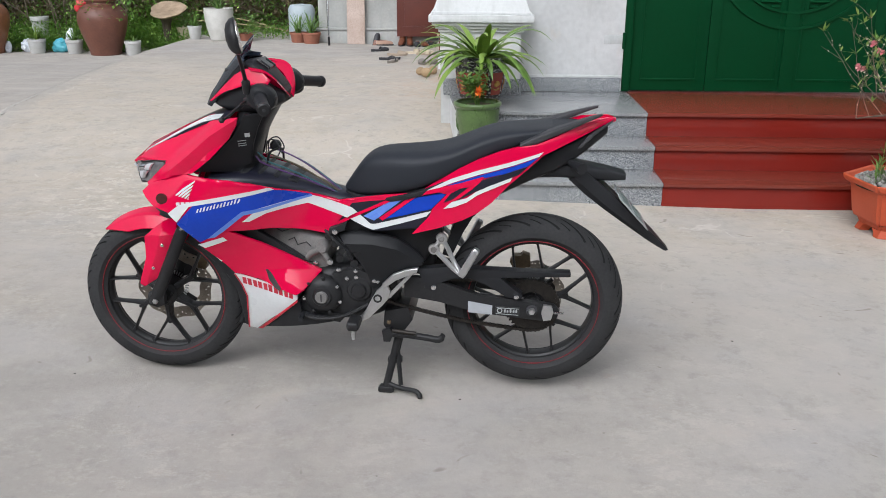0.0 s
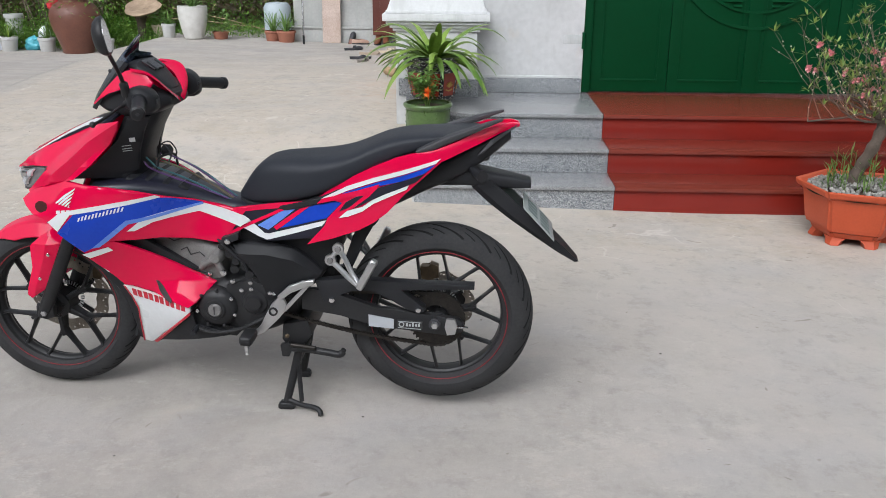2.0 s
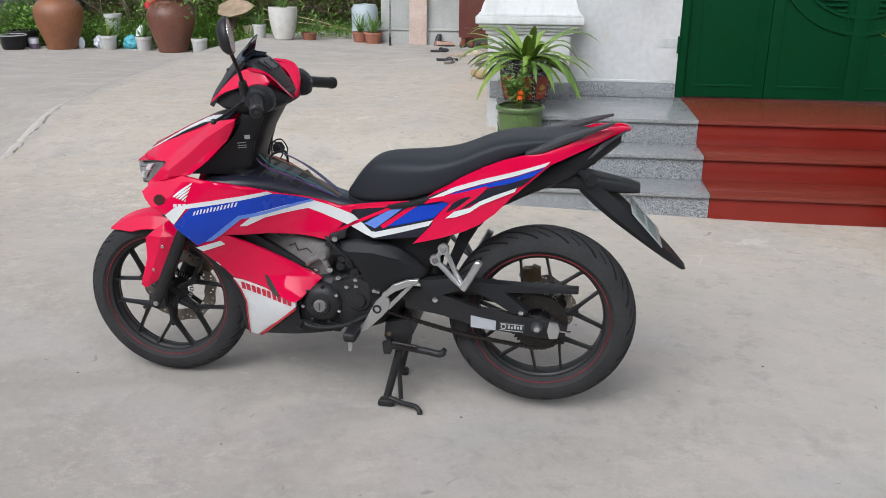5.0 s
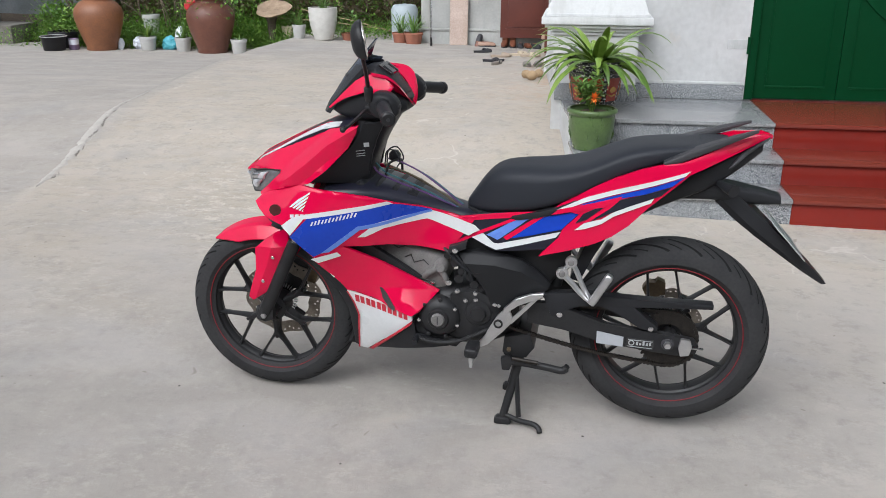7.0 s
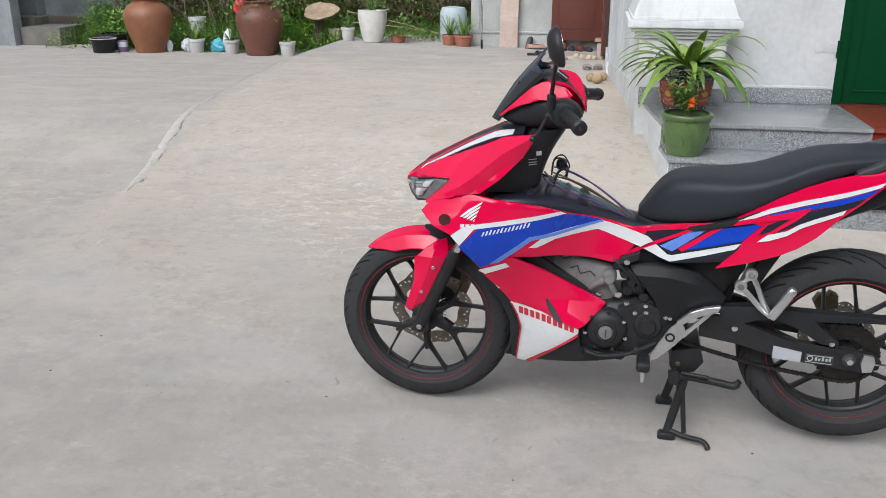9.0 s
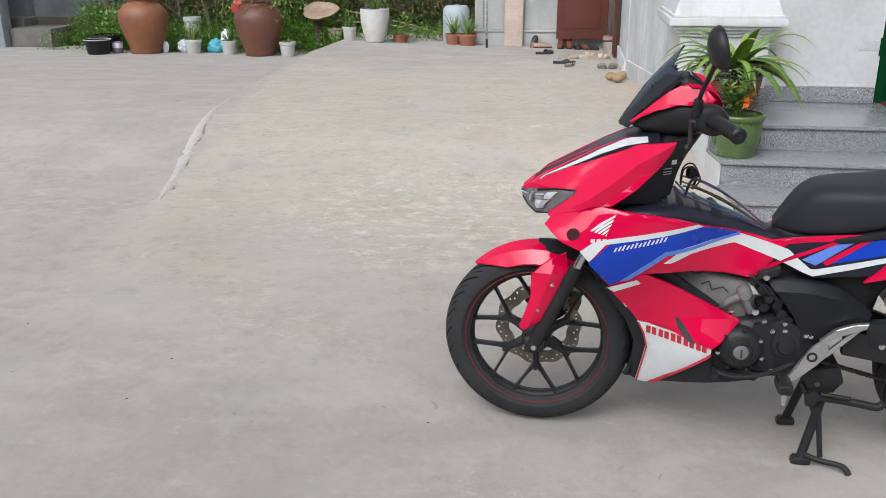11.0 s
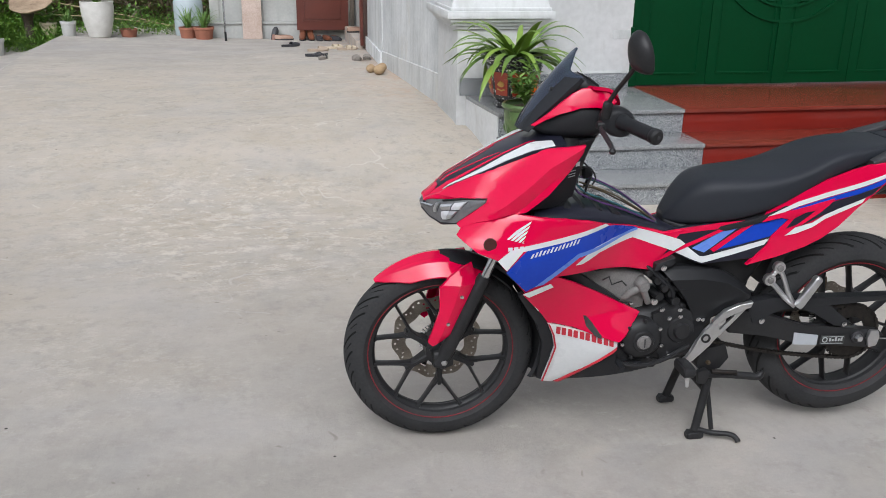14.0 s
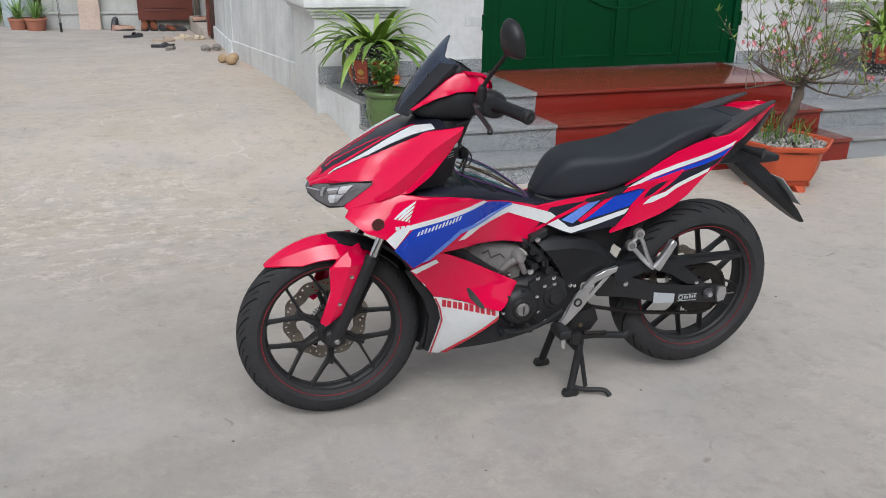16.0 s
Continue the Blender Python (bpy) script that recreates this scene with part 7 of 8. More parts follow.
def green_pot():
    pr = [(0.105, 0), (0.112, 0.006), (0.112, 0.02), (0.125, 0.06), (0.14, 0.13), (0.143, 0.19), (0.138, 0.215), (0.15, 0.228), (0.158, 0.236), (0.157, 0.252), (0.15, 0.258)]
    p = vessel("glazed_pot", "olive green glazed ceramic pot with moulded relief", "plant pot", (1.085, 3.045, STEP_Z[1]), pr, GREENPOT, 40, 0.225)
    for k in range(4):
        a = -math.pi / 2 + k * math.pi / 2 + 0.15
        for j in range(7):
            bm = bmesh.new()
            b = a + (j - 3) * 0.12
            z0 = 0.07 + 0.035 * ((j * 3) % 4)
            tube([(0.128 * math.cos(b), 0.128 * math.sin(b), z0), (0.139 * math.cos(b + .03), 0.139 * math.sin(b + .03), z0 + 0.03), (0.140 * math.cos(b - .02), 0.140 * math.sin(b - .02), z0 + 0.055)], [0.003, 0.007, 0.002], 8, bm)
            part("relief_leaf", bm, GREENPOT, p)
    f = thing("flowering_plant", "small leafy plant with one orange flower in the green pot", "plant", (1.085, 3.045, STEP_Z[1] + 0.225))
    r = random.Random(11)
    bs, bl = bmesh.new(), bmesh.new()
    for i in range(17):
        az, h = r.uniform(0, 6.28), r.uniform(0.08, 0.33)
        top = Vector((math.cos(az) * r.uniform(.03, .14), math.sin(az) * r.uniform(.03, .14), h))
        tube([(0, 0, -0.02), (top.x * .4, top.y * .4, h * .5), top], [0.004, 0.003, 0.0015], 5, bs)
        for j in range(16):
            q = Vector((0, 0, 0)).lerp(top, r.uniform(0.3, 1.0))
            leaflet(bl, q, (r.uniform(-1, 1), r.uniform(-1, 1), r.uniform(-.3, .6)), r.uniform(.04, .075), r.uniform(.012, .02))
    part("stem", bs, LEAF2, f)
    part("foliage", bl, LEAF2, f, smooth=0)
    bm = bmesh.new()
    c = Vector((0.005, -0.17, 0.12))
    for ring_, (rad, up) in enumerate(((0.046, 0.0), (0.036, 0.45), (0.022, 1.0))):
        for k in range(9):
            a = 2 * math.pi * k / 9 + ring_ * 0.3
            leaflet(bm, c, (math.cos(a), -0.35 - up, math.sin(a) + 0.2), rad, 0.009, 0.1)
    part("blossom", bm, ORANGE, f, "orange double flower", 0)
    part("blossom_stem", tube(smooth_path([(0, -0.02, 0.0), (0.005, -0.09, 0.08), (0.005, -0.168, 0.12)]), 0.0025, 6), LEAF2, f)


green_pot()


# ---- orange planter with the peach tree
def planter():
    at = (3.49, 2.14, ground_z(3.49, 2.14))
    p = thing("planter", "orange six-sided plastic planter on corner feet", "planter", at)
    turn = radians(-20)
    lev = [(0.205, 0.045), (0.212, 0.05), (0.225, 0.075), (0.245, 0.085), (0.258, 0.11), (0.285, 0.262), (0.288, 0.272), (0.318, 0.284), (0.330, 0.302), (0.331, 0.314), (0.322, 0.319), (0.308, 0.312), (0.280, 0.272), (0.23, 0.255)]
    bm = bmesh.new()
    rings(bm, [[(r * math.cos(a), r * math.sin(a), h) for a in (turn + 2 * math.pi * k / 6 for k in range(6))] for r, h in lev])
    bmesh.ops.bevel(bm, geom=[e for e in bm.edges if abs(e.verts[0].co.z - e.verts[1].co.z) > 0.012], offset=0.014, segments=3, affect="EDGES")
    part("body", bm, TERRA, p, smooth=28)
    for k in range(6):
        a = turn + 2 * math.pi * k / 6
        bm = bmesh.new()
        d, t = Vector((math.cos(a), math.sin(a), 0)), Vector((-math.sin(a), math.cos(a), 0))
        loops = []
        for h, out, half in ((0.0, 0.218, 0.034), (0.006, 0.222, 0.037), (0.03, 0.212, 0.044), (0.046, 0.204, 0.062)):
            loops.append([d * out + Vector((0, 0, h)), d * (out - 0.022) + t * half + Vector((0, 0, h)), d * (out - 0.075) + t * half * 0.8 + Vector((0, 0, h)), d * (out - 0.075) - t * half * 0.8 + Vector((0, 0, h)), d * (out - 0.022) - t * half + Vector((0, 0, h))])
        part("foot", rings(bm, loops), TERRA, p, smooth=30)
    bm = bmesh.new()
    rings(bm, [[(0.268 * q * math.cos(a), 0.268 * q * math.sin(a), 0.272 + 0.025 * (1 - q)) for a in (2 * math.pi * k / 24 for k in range(24))] for q in (1, 0.6, 0.3, 0.05)])
    part("soil", bm, SOIL, p)
    r = random.Random(4)
    bm = bmesh.new()
    for i in range(560):
        q, a = 0.262 * math.sqrt(r.random()), r.uniform(0, 6.28)
        s = r.uniform(0.007, 0.016)
        m = Matrix.LocRotScale((q * math.cos(a), q * math.sin(a), 0.284 + 0.03 * (1 - q / 0.262) + r.uniform(0, .014)), Euler((r.uniform(0, 3), r.uniform(0, 3), r.uniform(0, 3))), (s * r.uniform(.8, 1.4), s, s * r.uniform(.6, .9)))
        bmesh.ops.create_icosphere(bm, subdivisions=1, radius=1, matrix=m)
    g = link_mesh("gravel", bm, PEBBLE, smooth=60)
    g.matrix_world = Matrix.Translation(at)
    tagged(g, "loose grey pebbles on the soil of the planter", "gravel", kind="stuff")
    return at


PL = planter()


BUD = mat("pale_bud", (0.62, 0.56, 0.42), (0.5, 0.36, 0.3), rough=0.7, per_island=0.6)
PEACHLEAF = mat("young_peach_leaf", (0.10, 0.20, 0.035), (0.26, 0.33, 0.08), rough=0.5, scale=5, per_island=0.7)


def peach_tree(at):
    """A pruned dwarf tree: thick leaning trunk, limbs spreading flat from the knot, long thin shoots rising from them."""
    r = random.Random(21)
    t = thing("peach_tree", "small gnarled peach tree with long bare shoots, buds and pink blossom", "tree", (at[0], at[1], at[2] + 0.285))
    trunk = smooth_path([(-0.045, 0, -0.03), (-0.03, 0.005, 0.06), (0.0, 0, 0.14), (0.035, -0.01, 0.23), (0.065, 0.0, 0.31), (0.075, 0.01, 0.385), (0.085, 0.012, 0.42)], 4)
    part("trunk", tube(trunk, [0.036 - 0.009 * k / len(trunk) + 0.004 * math.sin(k * 1.7) + (0.014 if 0.78 < k / len(trunk) < 0.98 else 0) for k in range(len(trunk))], 12), BARK, t, "knotty dark trunk leaning over")
    bl, tw, lf, bo, bu_ = bmesh.new(), bmesh.new(), bmesh.new(), bmesh.new(), bmesh.new()

    def flower(q):
        for j in range(r.choice((1, 2, 2))):
            c = q + Vector((r.uniform(-.014, .014), r.uniform(-.014, .014), r.uniform(-.016, .016)))
            for ring_ in range(2):
                for k in range(6):
                    a = 6.28 * k / 6 + ring_ * .5
                    leaflet(bo, c, (math.cos(a), -0.4 + 0.5 * ring_, math.sin(a) + .15), r.uniform(.017, .025) * (1 - .3 * ring_), .009, .2)

    def tuft_(q, d):
        for k in range(r.choice((3, 4, 6))):
            leaflet(lf, q, d * 0.5 + Vector((r.uniform(-1, 1), r.uniform(-1, 1), r.uniform(-.5, .7))), r.uniform(.03, .065), r.uniform(.0045, .008))

    def wander(p, d, length, n, sway, lift):
        pts = [p]
        for k in range(n):
            d = (d + Vector((r.uniform(-sway, sway), r.uniform(-sway, sway), lift + r.uniform(-sway, sway) * .6))).normalized()
            p = p + d * length / n
            pts.append(p)
        return pts, d

    def shoot(p, d, length, rad):
        pts, e = wander(p, d, length, 6, .16, .05)
        tube(pts, [max(rad * (1 - .75 * k / 6), .0008) for k in range(7)], 4, tw)
        for k in range(1, 7):
            q = pts[k]
            if r.random() < .55:
                side = (e * .5 + Vector((r.uniform(-1, 1), r.uniform(-1, 1), r.uniform(-.2, .8)))).normalized()
                tp_, g = wander(q, side, r.uniform(.04, .15), 3, .25, .04)
                tube(tp_, [rad * .45, rad * .4, rad * .3, .0007], 3, tw)
                if r.random() < .6:
                    tuft_(tp_[-1], g)
                if r.random() < .07:
                    flower(tp_[-1])
                for j in (1, 2):
                    if r.random() < .35:
                        disc(tp_[j], r.uniform(.0028, .0048), r.uniform(.006, .009), "z", 6, bu_, .5)
            if r.random() < .45:
                disc(q + Vector((0, 0, .004)), r.uniform(.0028, .005), r.uniform(.006, .010), "z", 6, bu_, .5)
            if r.random() < .3:
                tuft_(q, e)
            if r.random() < .03:
                flower(q)
        tuft_(pts[-1], e)

    for i in range(14):
        az = 2 * math.pi * (i + r.uniform(-.3, .3)) / 14
        el = r.uniform(-.3, .55)
        k = r.randrange(len(trunk) - 6, len(trunk))
        pts, d = wander(Vector(trunk[k]), Vector((math.cos(az) * math.cos(el), math.sin(az) * math.cos(el), math.sin(el))), r.uniform(.24, .46), 6, .28, .05)
        tube(pts, [.0085 * (1 - .55 * k / 6) for k in range(7)], 6, bl)
        for k in range(1, 7):
            for j in range(r.choice((0, 1, 1, 2))):
                up = (d * r.uniform(.1, .8) + Vector((r.uniform(-.8, .8), r.uniform(-.8, .8), r.uniform(.1, 1.3)))).normalized()
                shoot(pts[k], up, r.uniform(.14, .5) * (1.15 if up.z > .6 else .75), .0034)
    part("bud", bu_, BUD, t, "pale unopened buds", 0)["kind"] = "stuff"
    part("branch", bl, BARK, t)
    part("twig", tw, TWIG, t)["kind"] = "stuff"
    part("foliage", lf, PEACHLEAF, t, smooth=0)
    part("blossom", bo, PINK, t, "pale pink blossoms and buds", 0)
    g = thing("grass_tuft", "tuft of green blades round the tree in the planter", "grass", (at[0], at[1], at[2] + 0.30))
    bm = bmesh.new()
    for i in range(26):
        a = r.uniform(0, 6.28)
        q = r.uniform(.03, .18)
        x0, y0 = q * math.cos(a) - .03, q * math.sin(a)
        hgt = r.uniform(.08, .2)
        for j in range(6):
            leaflet(bm, (x0, y0, hgt * j / 6), (r.uniform(-1, 1), r.uniform(-1, 1), .7), r.uniform(.05, .09), .005)
        tube([(x0, y0, 0), (x0, y0, hgt)], .0018, 4, bm)
    part("foliage", bm, LEAF2, g, smooth=0)


peach_tree(PL)


# ---------------------------------------------------------------- far side of the yard
def on(x, y):
    return (x, y, ground_z(x, y))


def tuft(at, label, n, height, spread, material=LEAF2, broad=False, seed=0, name="potted_plant"):
    r = random.Random(seed + int(at[0] * 100))
    t = thing(name, label, "plant", at)
    bm = bmesh.new()
    for i in range(n):
        az = r.uniform(0, 6.28)
        if broad:
            q = Vector((math.cos(az), math.sin(az), 0)) * spread * math.sqrt(r.random())
            z = height * r.random()
            leaflet(bm, (q.x, q.y, z), (math.cos(az) + r.uniform(-.6, .6), math.sin(az) + r.uniform(-.6, .6), r.uniform(-.2, .8)), r.uniform(.05, .1), r.uniform(.015, .03))
        else:
            blade(bm, (r.uniform(-.03, .03), r.uniform(-.03, .03), -0.01), az, r.uniform(.7, 1.1) * height, r.uniform(.006, .011), radians(r.uniform(45, 85)), r.uniform(.8, 2.4), 6)
    part("foliage", bm, material, t, smooth=0)
    return t


# tall white pot with wavy relief
tp = on(-2.82, 10.68)
vessel("tall_pot", "tall white ceramic pot with wavy relief", "plant pot", tp, [(0.125, 0), (0.135, 0.01)] + [(0.14 + 0.075 * math.sin(min(k / 20 * 1.75, 1.57)) + 0.003 * math.sin(k * 2.2), 0.015 + 0.445 * k / 20) for k in range(21)] + [(0.218, 0.475), (0.212, 0.48)], WHITEPOT, 48, 0.43,
       wob=lambda a, h: 1 + 0.008 * math.sin(a * 16 + 3 * math.sin(h * 40)))
tuft((tp[0], tp[1], tp[2] + 0.44), "feathery grass-like plant in the tall white pot", 40, 0.3, 0.1, LEAF2, seed=3)


def small_pot(x, y, r, h, material, label, plant=None, seed=1, z=None, name="flower_pot", group=""):
    at = on(x, y) if z is None else (x, y, z)
    vessel(name, label, "plant pot", at, [(r * .78, 0), (r * .8, .006), (r * .93, h * .78), (r * 1.0, h * .8), (r * 1.02, h * .98), (r * 1.0, h)], material, 28, h * .86, group, wall_t=0.008)
    if plant:
        tuft((at[0], at[1], at[2] + h * .86), *plant, seed=seed)


small_pot(-3.24, 10.80, .105, .20, GREYPOT, "chipped white plastic flower pot on the slab edge", ("thin arching green plant in a white pot", 26, .28, .1), 2)
small_pot(-2.46, 10.82, .12, .11, TERRACOTTA, "low terracotta bowl with a leafy plant", ("leafy green plant in a terracotta bowl", 120, .30, .22, LEAF2, True), 3)
small_pot(-1.66, 10.82, .13, .15, TERRACOTTA, "round terracotta flower pot by the wall", ("spiky grass-like plant in terracotta", 34, .34, .1), 4, group="terracotta pots")
small_pot(-1.44, 10.70, .14, .165, TERRACOTTA, "round terracotta flower pot by the wall", ("spiky grass-like plant in terracotta", 38, .36, .1), 5, group="terracotta pots")
small_pot(-5.80, 10.95, .135, .215, GREYPOT, "white plastic pot with a broad-leaved plant", ("rosette of yellowish green leaves in a white pot", 34, .30, .1, LEAF), 6)
small_pot(-5.19, 10.92, .13, .21, GREYPOT, "white plastic pot beside the brown jar", ("thin drooping plant in a white pot", 30, .30, .1), 7)
small_pot(-4.20, 10.74, .125, .215, GREYPOT, "white plastic bucket used as a pot", ("few short green shoots in a bucket", 10, .12, .1), 8)
small_pot(-7.35, 11.15, .24, .26, BLACK, "black plastic tub with a bushy plant", ("bushy dark green plant in a black tub", 260, .38, .34, WEED, True), 9)
small_pot(-3.72, 11.75, .12, .18, CREAM, "beige pot with orange blooms among weeds", ("small bushy plant with orange blooms", 90, .22, .14, LEAF2, True), 10, z=0.0)
small_pot(-6.35, 12.25, .15, .34, GREYPOT, "pale grey bucket standing in the weeds", None, 1, z=-0.05, name="bucket")
BASIN = vessel("basin", "black plastic wash basin on the concrete", "basin", on(-7.22, 10.62), [(.15, 0), (.165, .01), (.185, .19), (.20, .2), (.205, .215), (.2, .22)], BLACK, 32)
part("rim", lathe([(.196, .219), (.206, .214), (.209, .222), (.2, .227)], 32, "z", closed=True), GREYPOT, BASIN, "scuffed pale rim")


def jar(x, y, s, material, label):
    at = on(x, y)
    pr = [(.225, 0), (.235, .01), (.235, .05), (.25, .10), (.30, .24), (.345, .38), (.372, .50), (.375, .57), (.355, .65), (.30, .72), (.245, .755), (.215, .77), (.21, .80), (.235, .815), (.24, .83), (.225, .84)]
    j = vessel("water_jar", label, "jar", at, [(r * s, h * s) for r, h in pr], material, 56, 0.70 * s, "large clay jars", wall_t=0.02)
    return at


ja = jar(-6.55, 10.88, 1.0, CLAY2, "large orange-brown clay jar with a narrow neck")
jb = jar(-4.66, 10.82, 0.98, CLAY, "large dark brown glazed clay jar")
r_ = random.Random(5)


def jar_tree(at, label, seed):
    t = thing("potted_tree", label, "plant", (at[0], at[1], at[2] + 0.72))
    rr = random.Random(seed)
    part("trunk", tube(smooth_path([(0, 0, -0.05), (0.02, 0, 0.15), (-0.03, 0.02, 0.4), (0.02, 0, 0.8)]), 0.035, 8), BARK, t)
    bm = bmesh.new()
    for i in range(700):
        a, q = rr.uniform(0, 6.28), 0.5 * math.sqrt(rr.random())
        leaflet(bm, (q * math.cos(a), q * math.sin(a), rr.uniform(-.18 if q > .2 else .25, .95)), (rr.uniform(-1, 1), rr.uniform(-1, 1), rr.uniform(-1, .3)), rr.uniform(.05, .1), rr.uniform(.012, .022))
    part("crown", bm, WEED, t, smooth=0)


jar_tree(jb, "leafy shrub growing in the dark clay jar", 31)
vessel("flower_pot", "black plastic pot set in the mouth of the jar", "plant pot", (ja[0] + .03, ja[1], ja[2] + .72), [(.12, 0), (.13, .01), (.15, .2), (.165, .21), (.16, .22)], BLACK, 28, .19)

# stump table with a round slab
st = thing("slab_stool", "round weathered wooden slab on a dark stump", "stool", on(-3.95, 11.6))
part("stump", lathe([(.07, 0), (.08, .02), (.06, .2), (.07, .42), (.10, .5)], 14, "z"), BARK, st)
bm = lathe([(0, .5), (.19, .51), (.27, .56), (.285, .58), (.265, .59), (.16, .57), (0, .565)], 26, "z", wob=lambda a, h: 1 + .06 * math.sin(3 * a + 1) + .03 * math.sin(7 * a))
bmesh.ops.rotate(bm, verts=bm.verts, cent=(0, 0, .5), matrix=Matrix.Rotation(radians(24), 3, "X"))
bmesh.ops.translate(bm, verts=bm.verts, vec=(.05, 0, .07))
part("slab", bm, mat("rotten_slab_wood", (0.48, 0.36, 0.25), (0.2, 0.14, 0.09), rough=0.9, scale=9, fine=60, bump=0.006), st)

dr = thing("plastic_drum", "pale blue plastic drum behind the terracotta pots", "drum", on(-1.68, 11.25))
part("body", lathe([(.19, 0), (.2, .02), (.205, .2), (.2, .22), (.205, .24), (.205, .47), (.17, .53), (0, .55)], 32, "z"), DRUM, dr)
po = thing("metal_pole", "thin metal pole standing upright with a dark foot", "pole", on(-1.135, 10.45))
part("shaft", tube([(0, 0, .12), (-.03, .25, 1.9)], .013, 10), CHROME, po)
part("foot", tube([(.003, -.005, 0), (0, 0, .125)], .016, 10), DBLACK, po)
pk = thing("plank", "weathered wooden plank leaning on the wall", "plank", on(-0.77, 10.80))
bm = box(-.14, .13, -.016, .016, 0, 1.5, .006)
for v in bm.verts:
    v.co.x += .014 * noise.noise((v.co.z * 3, v.co.x * 5, 1))
bmesh.ops.rotate(bm, verts=bm.verts, cent=(0, 0, 0), matrix=Matrix.Rotation(radians(-3.2), 3, "X"))
part("board", bm, RAWWOOD, pk)


# ---- footwear
def shoe_sole(L, W, h, n=20):
    bm = bmesh.new()
    top, bot = [], []
    for k in range(n):
        a = 2 * math.pi * k / n
        x = L / 2 * math.cos(a)
        y = W / 2 * math.sin(a) * (0.86 + 0.14 * math.cos(a) - 0.12 * math.cos(2 * a))
        top.append((x, y, h))
        bot.append((x * .97, y * .95, 0))
    rings(bm, [bot, top])
    return bm


def slipper(x, y, rot, sole, strap, label, dz=0.0, name="sandal", thong=False, bands=1):
    at = on(x, y)
    s = thing(name, label, "shoe", pose(at[0], at[1], at[2] + dz, 0, 0, rot), "footwear by the side door")
    bm = shoe_sole(.265, .098, .026)
    for v in bm.verts:
        v.co.z += .008 * max(v.co.x / .13, 0) ** 2 + (.006 * max(-v.co.x / .13, 0) if v.co.z > .01 else 0)
    part("sole", bm, sole, s)
    if thong:
        for q in (-1, 1):
            part("strap", tube(smooth_path([(.075, 0, .024), (.03, q * .03, .045), (-.03, q * .046, .02)]), .007, 8, flat=.6), strap, s)
    else:
        for b in range(bands):
            u0, u1 = (-.005, .10) if bands == 1 else ((-.02, .03), (.05, .09))[b]
            bm = bmesh.new()
            loops = []
            for k in range(6):
                u = u0 + (u1 - u0) * k / 5
                w, h = .05 - .10 * max(u - .03, 0), .046 - .22 * max(u - .02, 0)
                ring = [(u + .014 * math.sin(a), w * math.cos(a), .018 + h * math.sin(a) ** .8) for a in (math.pi * j / 12 for j in range(13))]
                loops.append(ring + [(p[0], p[1] * .9, p[2] - .006) for p in reversed(ring)])
            part("strap", rings(bm, loops), strap, s)
    return s


def boot(x, y, rot, material, label):
    at = on(x, y)
    s = thing("boot", label, "shoe", pose(at[0], at[1], at[2], 0, 0, rot), "footwear by the side door")
    part("sole", shoe_sole(.28, .10, .024), DARKSHOE, s)
    part("upper", superloft(resample([(-.13, .10, .02, .03), (-.10, .12, .02, .042), (-.03, .11, .02, .045), (.03, .085, .02, .046), (.09, .065, .02, .044), (.135, .045, .022, .025)])), material, s)
    part("shaft", lathe([(.044, .09), (.046, .13), (.05, .17), (.052, .185), (.046, .185), (.04, .10)], 18, "z", (-.075, 0, 0), closed=True), material, s)


def loafer(m, label, upper=DARKSHOE, lining=BROWNSHOE):
    s = thing("shoe", label, "shoe", m, "footwear by the side door")
    part("sole", shoe_sole(.28, .10, .022), DARKSHOE, s)
    bm = bmesh.new()
    loops = []
    for u, w, h in ((-.13, .030, .055), (-.11, .042, .065), (-.04, .044, .06), (.03, .046, .055), (.085, .046, .045), (.125, .03, .03)):
        ring = [(u, w * math.cos(a), .02 + h * math.sin(a)) for a in (math.pi * k / 12 for k in range(13))]
        if u < .02:
            ring = [(p[0], p[1], min(p[2], .02 + h * .82)) if 0.25 < k / 12 < .75 else p for k, p in enumerate(ring)]
        loops.append(ring)
    part("upper", rings(bm, loops), upper, s)
    part("lining", superloft([(-.10, .073, .066, .022), (-.05, .075, .066, .026), (.01, .074, .066, .022)]), lining, s)
    return s


TANSHOE = mat("tan_pink_leather", (0.40, 0.26, 0.19), (0.28, 0.17, 0.12), rough=0.55)
TAUPE = mat("taupe_foam", (0.42, 0.34, 0.26), (0.33, 0.26, 0.2), rough=0.65)
sl = slipper(-.27, 9.48, 24, DARKSHOE, DARKSHOE, "black slide sandal with white marks on concrete")
part("strap_mark", tube([(.03, -.03, .056), (.05, -.01, .058)], .005, 6), WHITEPOT, sl)
part("strap_mark", tube([(.03, .0, .063), (.05, .018, .06)], .005, 6), WHITEPOT, sl)
slipper(.045, 8.65, 6, TAUPE, TAUPE, "taupe foam slide on the concrete")
slipper(.25, 8.95, 14, CREAM, CREAM, "cream strapped sandal near the doorstep", bands=2)
slipper(.41, 8.76, 8, TAUPE, CREAM, "cream and taupe sandal near the doorstep", bands=2)
slipper(.0, 8.10, 4, DARKSHOE, DARKSHOE, "dark flip-flop lying flat", thong=True)
slipper(.06, 7.83, 70, GREYSHOE, DARKSHOE, "dark flip-flop lying turned", thong=True)
slipper(.42, 7.70, -82, GREYSHOE, GREYSHOE, "grey rubber slipper by the wall")
slipper(.55, 7.77, -98, GREYSHOE, GREYSHOE, "grey rubber slipper by the wall")
loafer(pose(-.47, 10.80, ground_z(-.47, 10.8) + .04, 20, -66, 60), "dark loafer with brown lining propped on the wall")
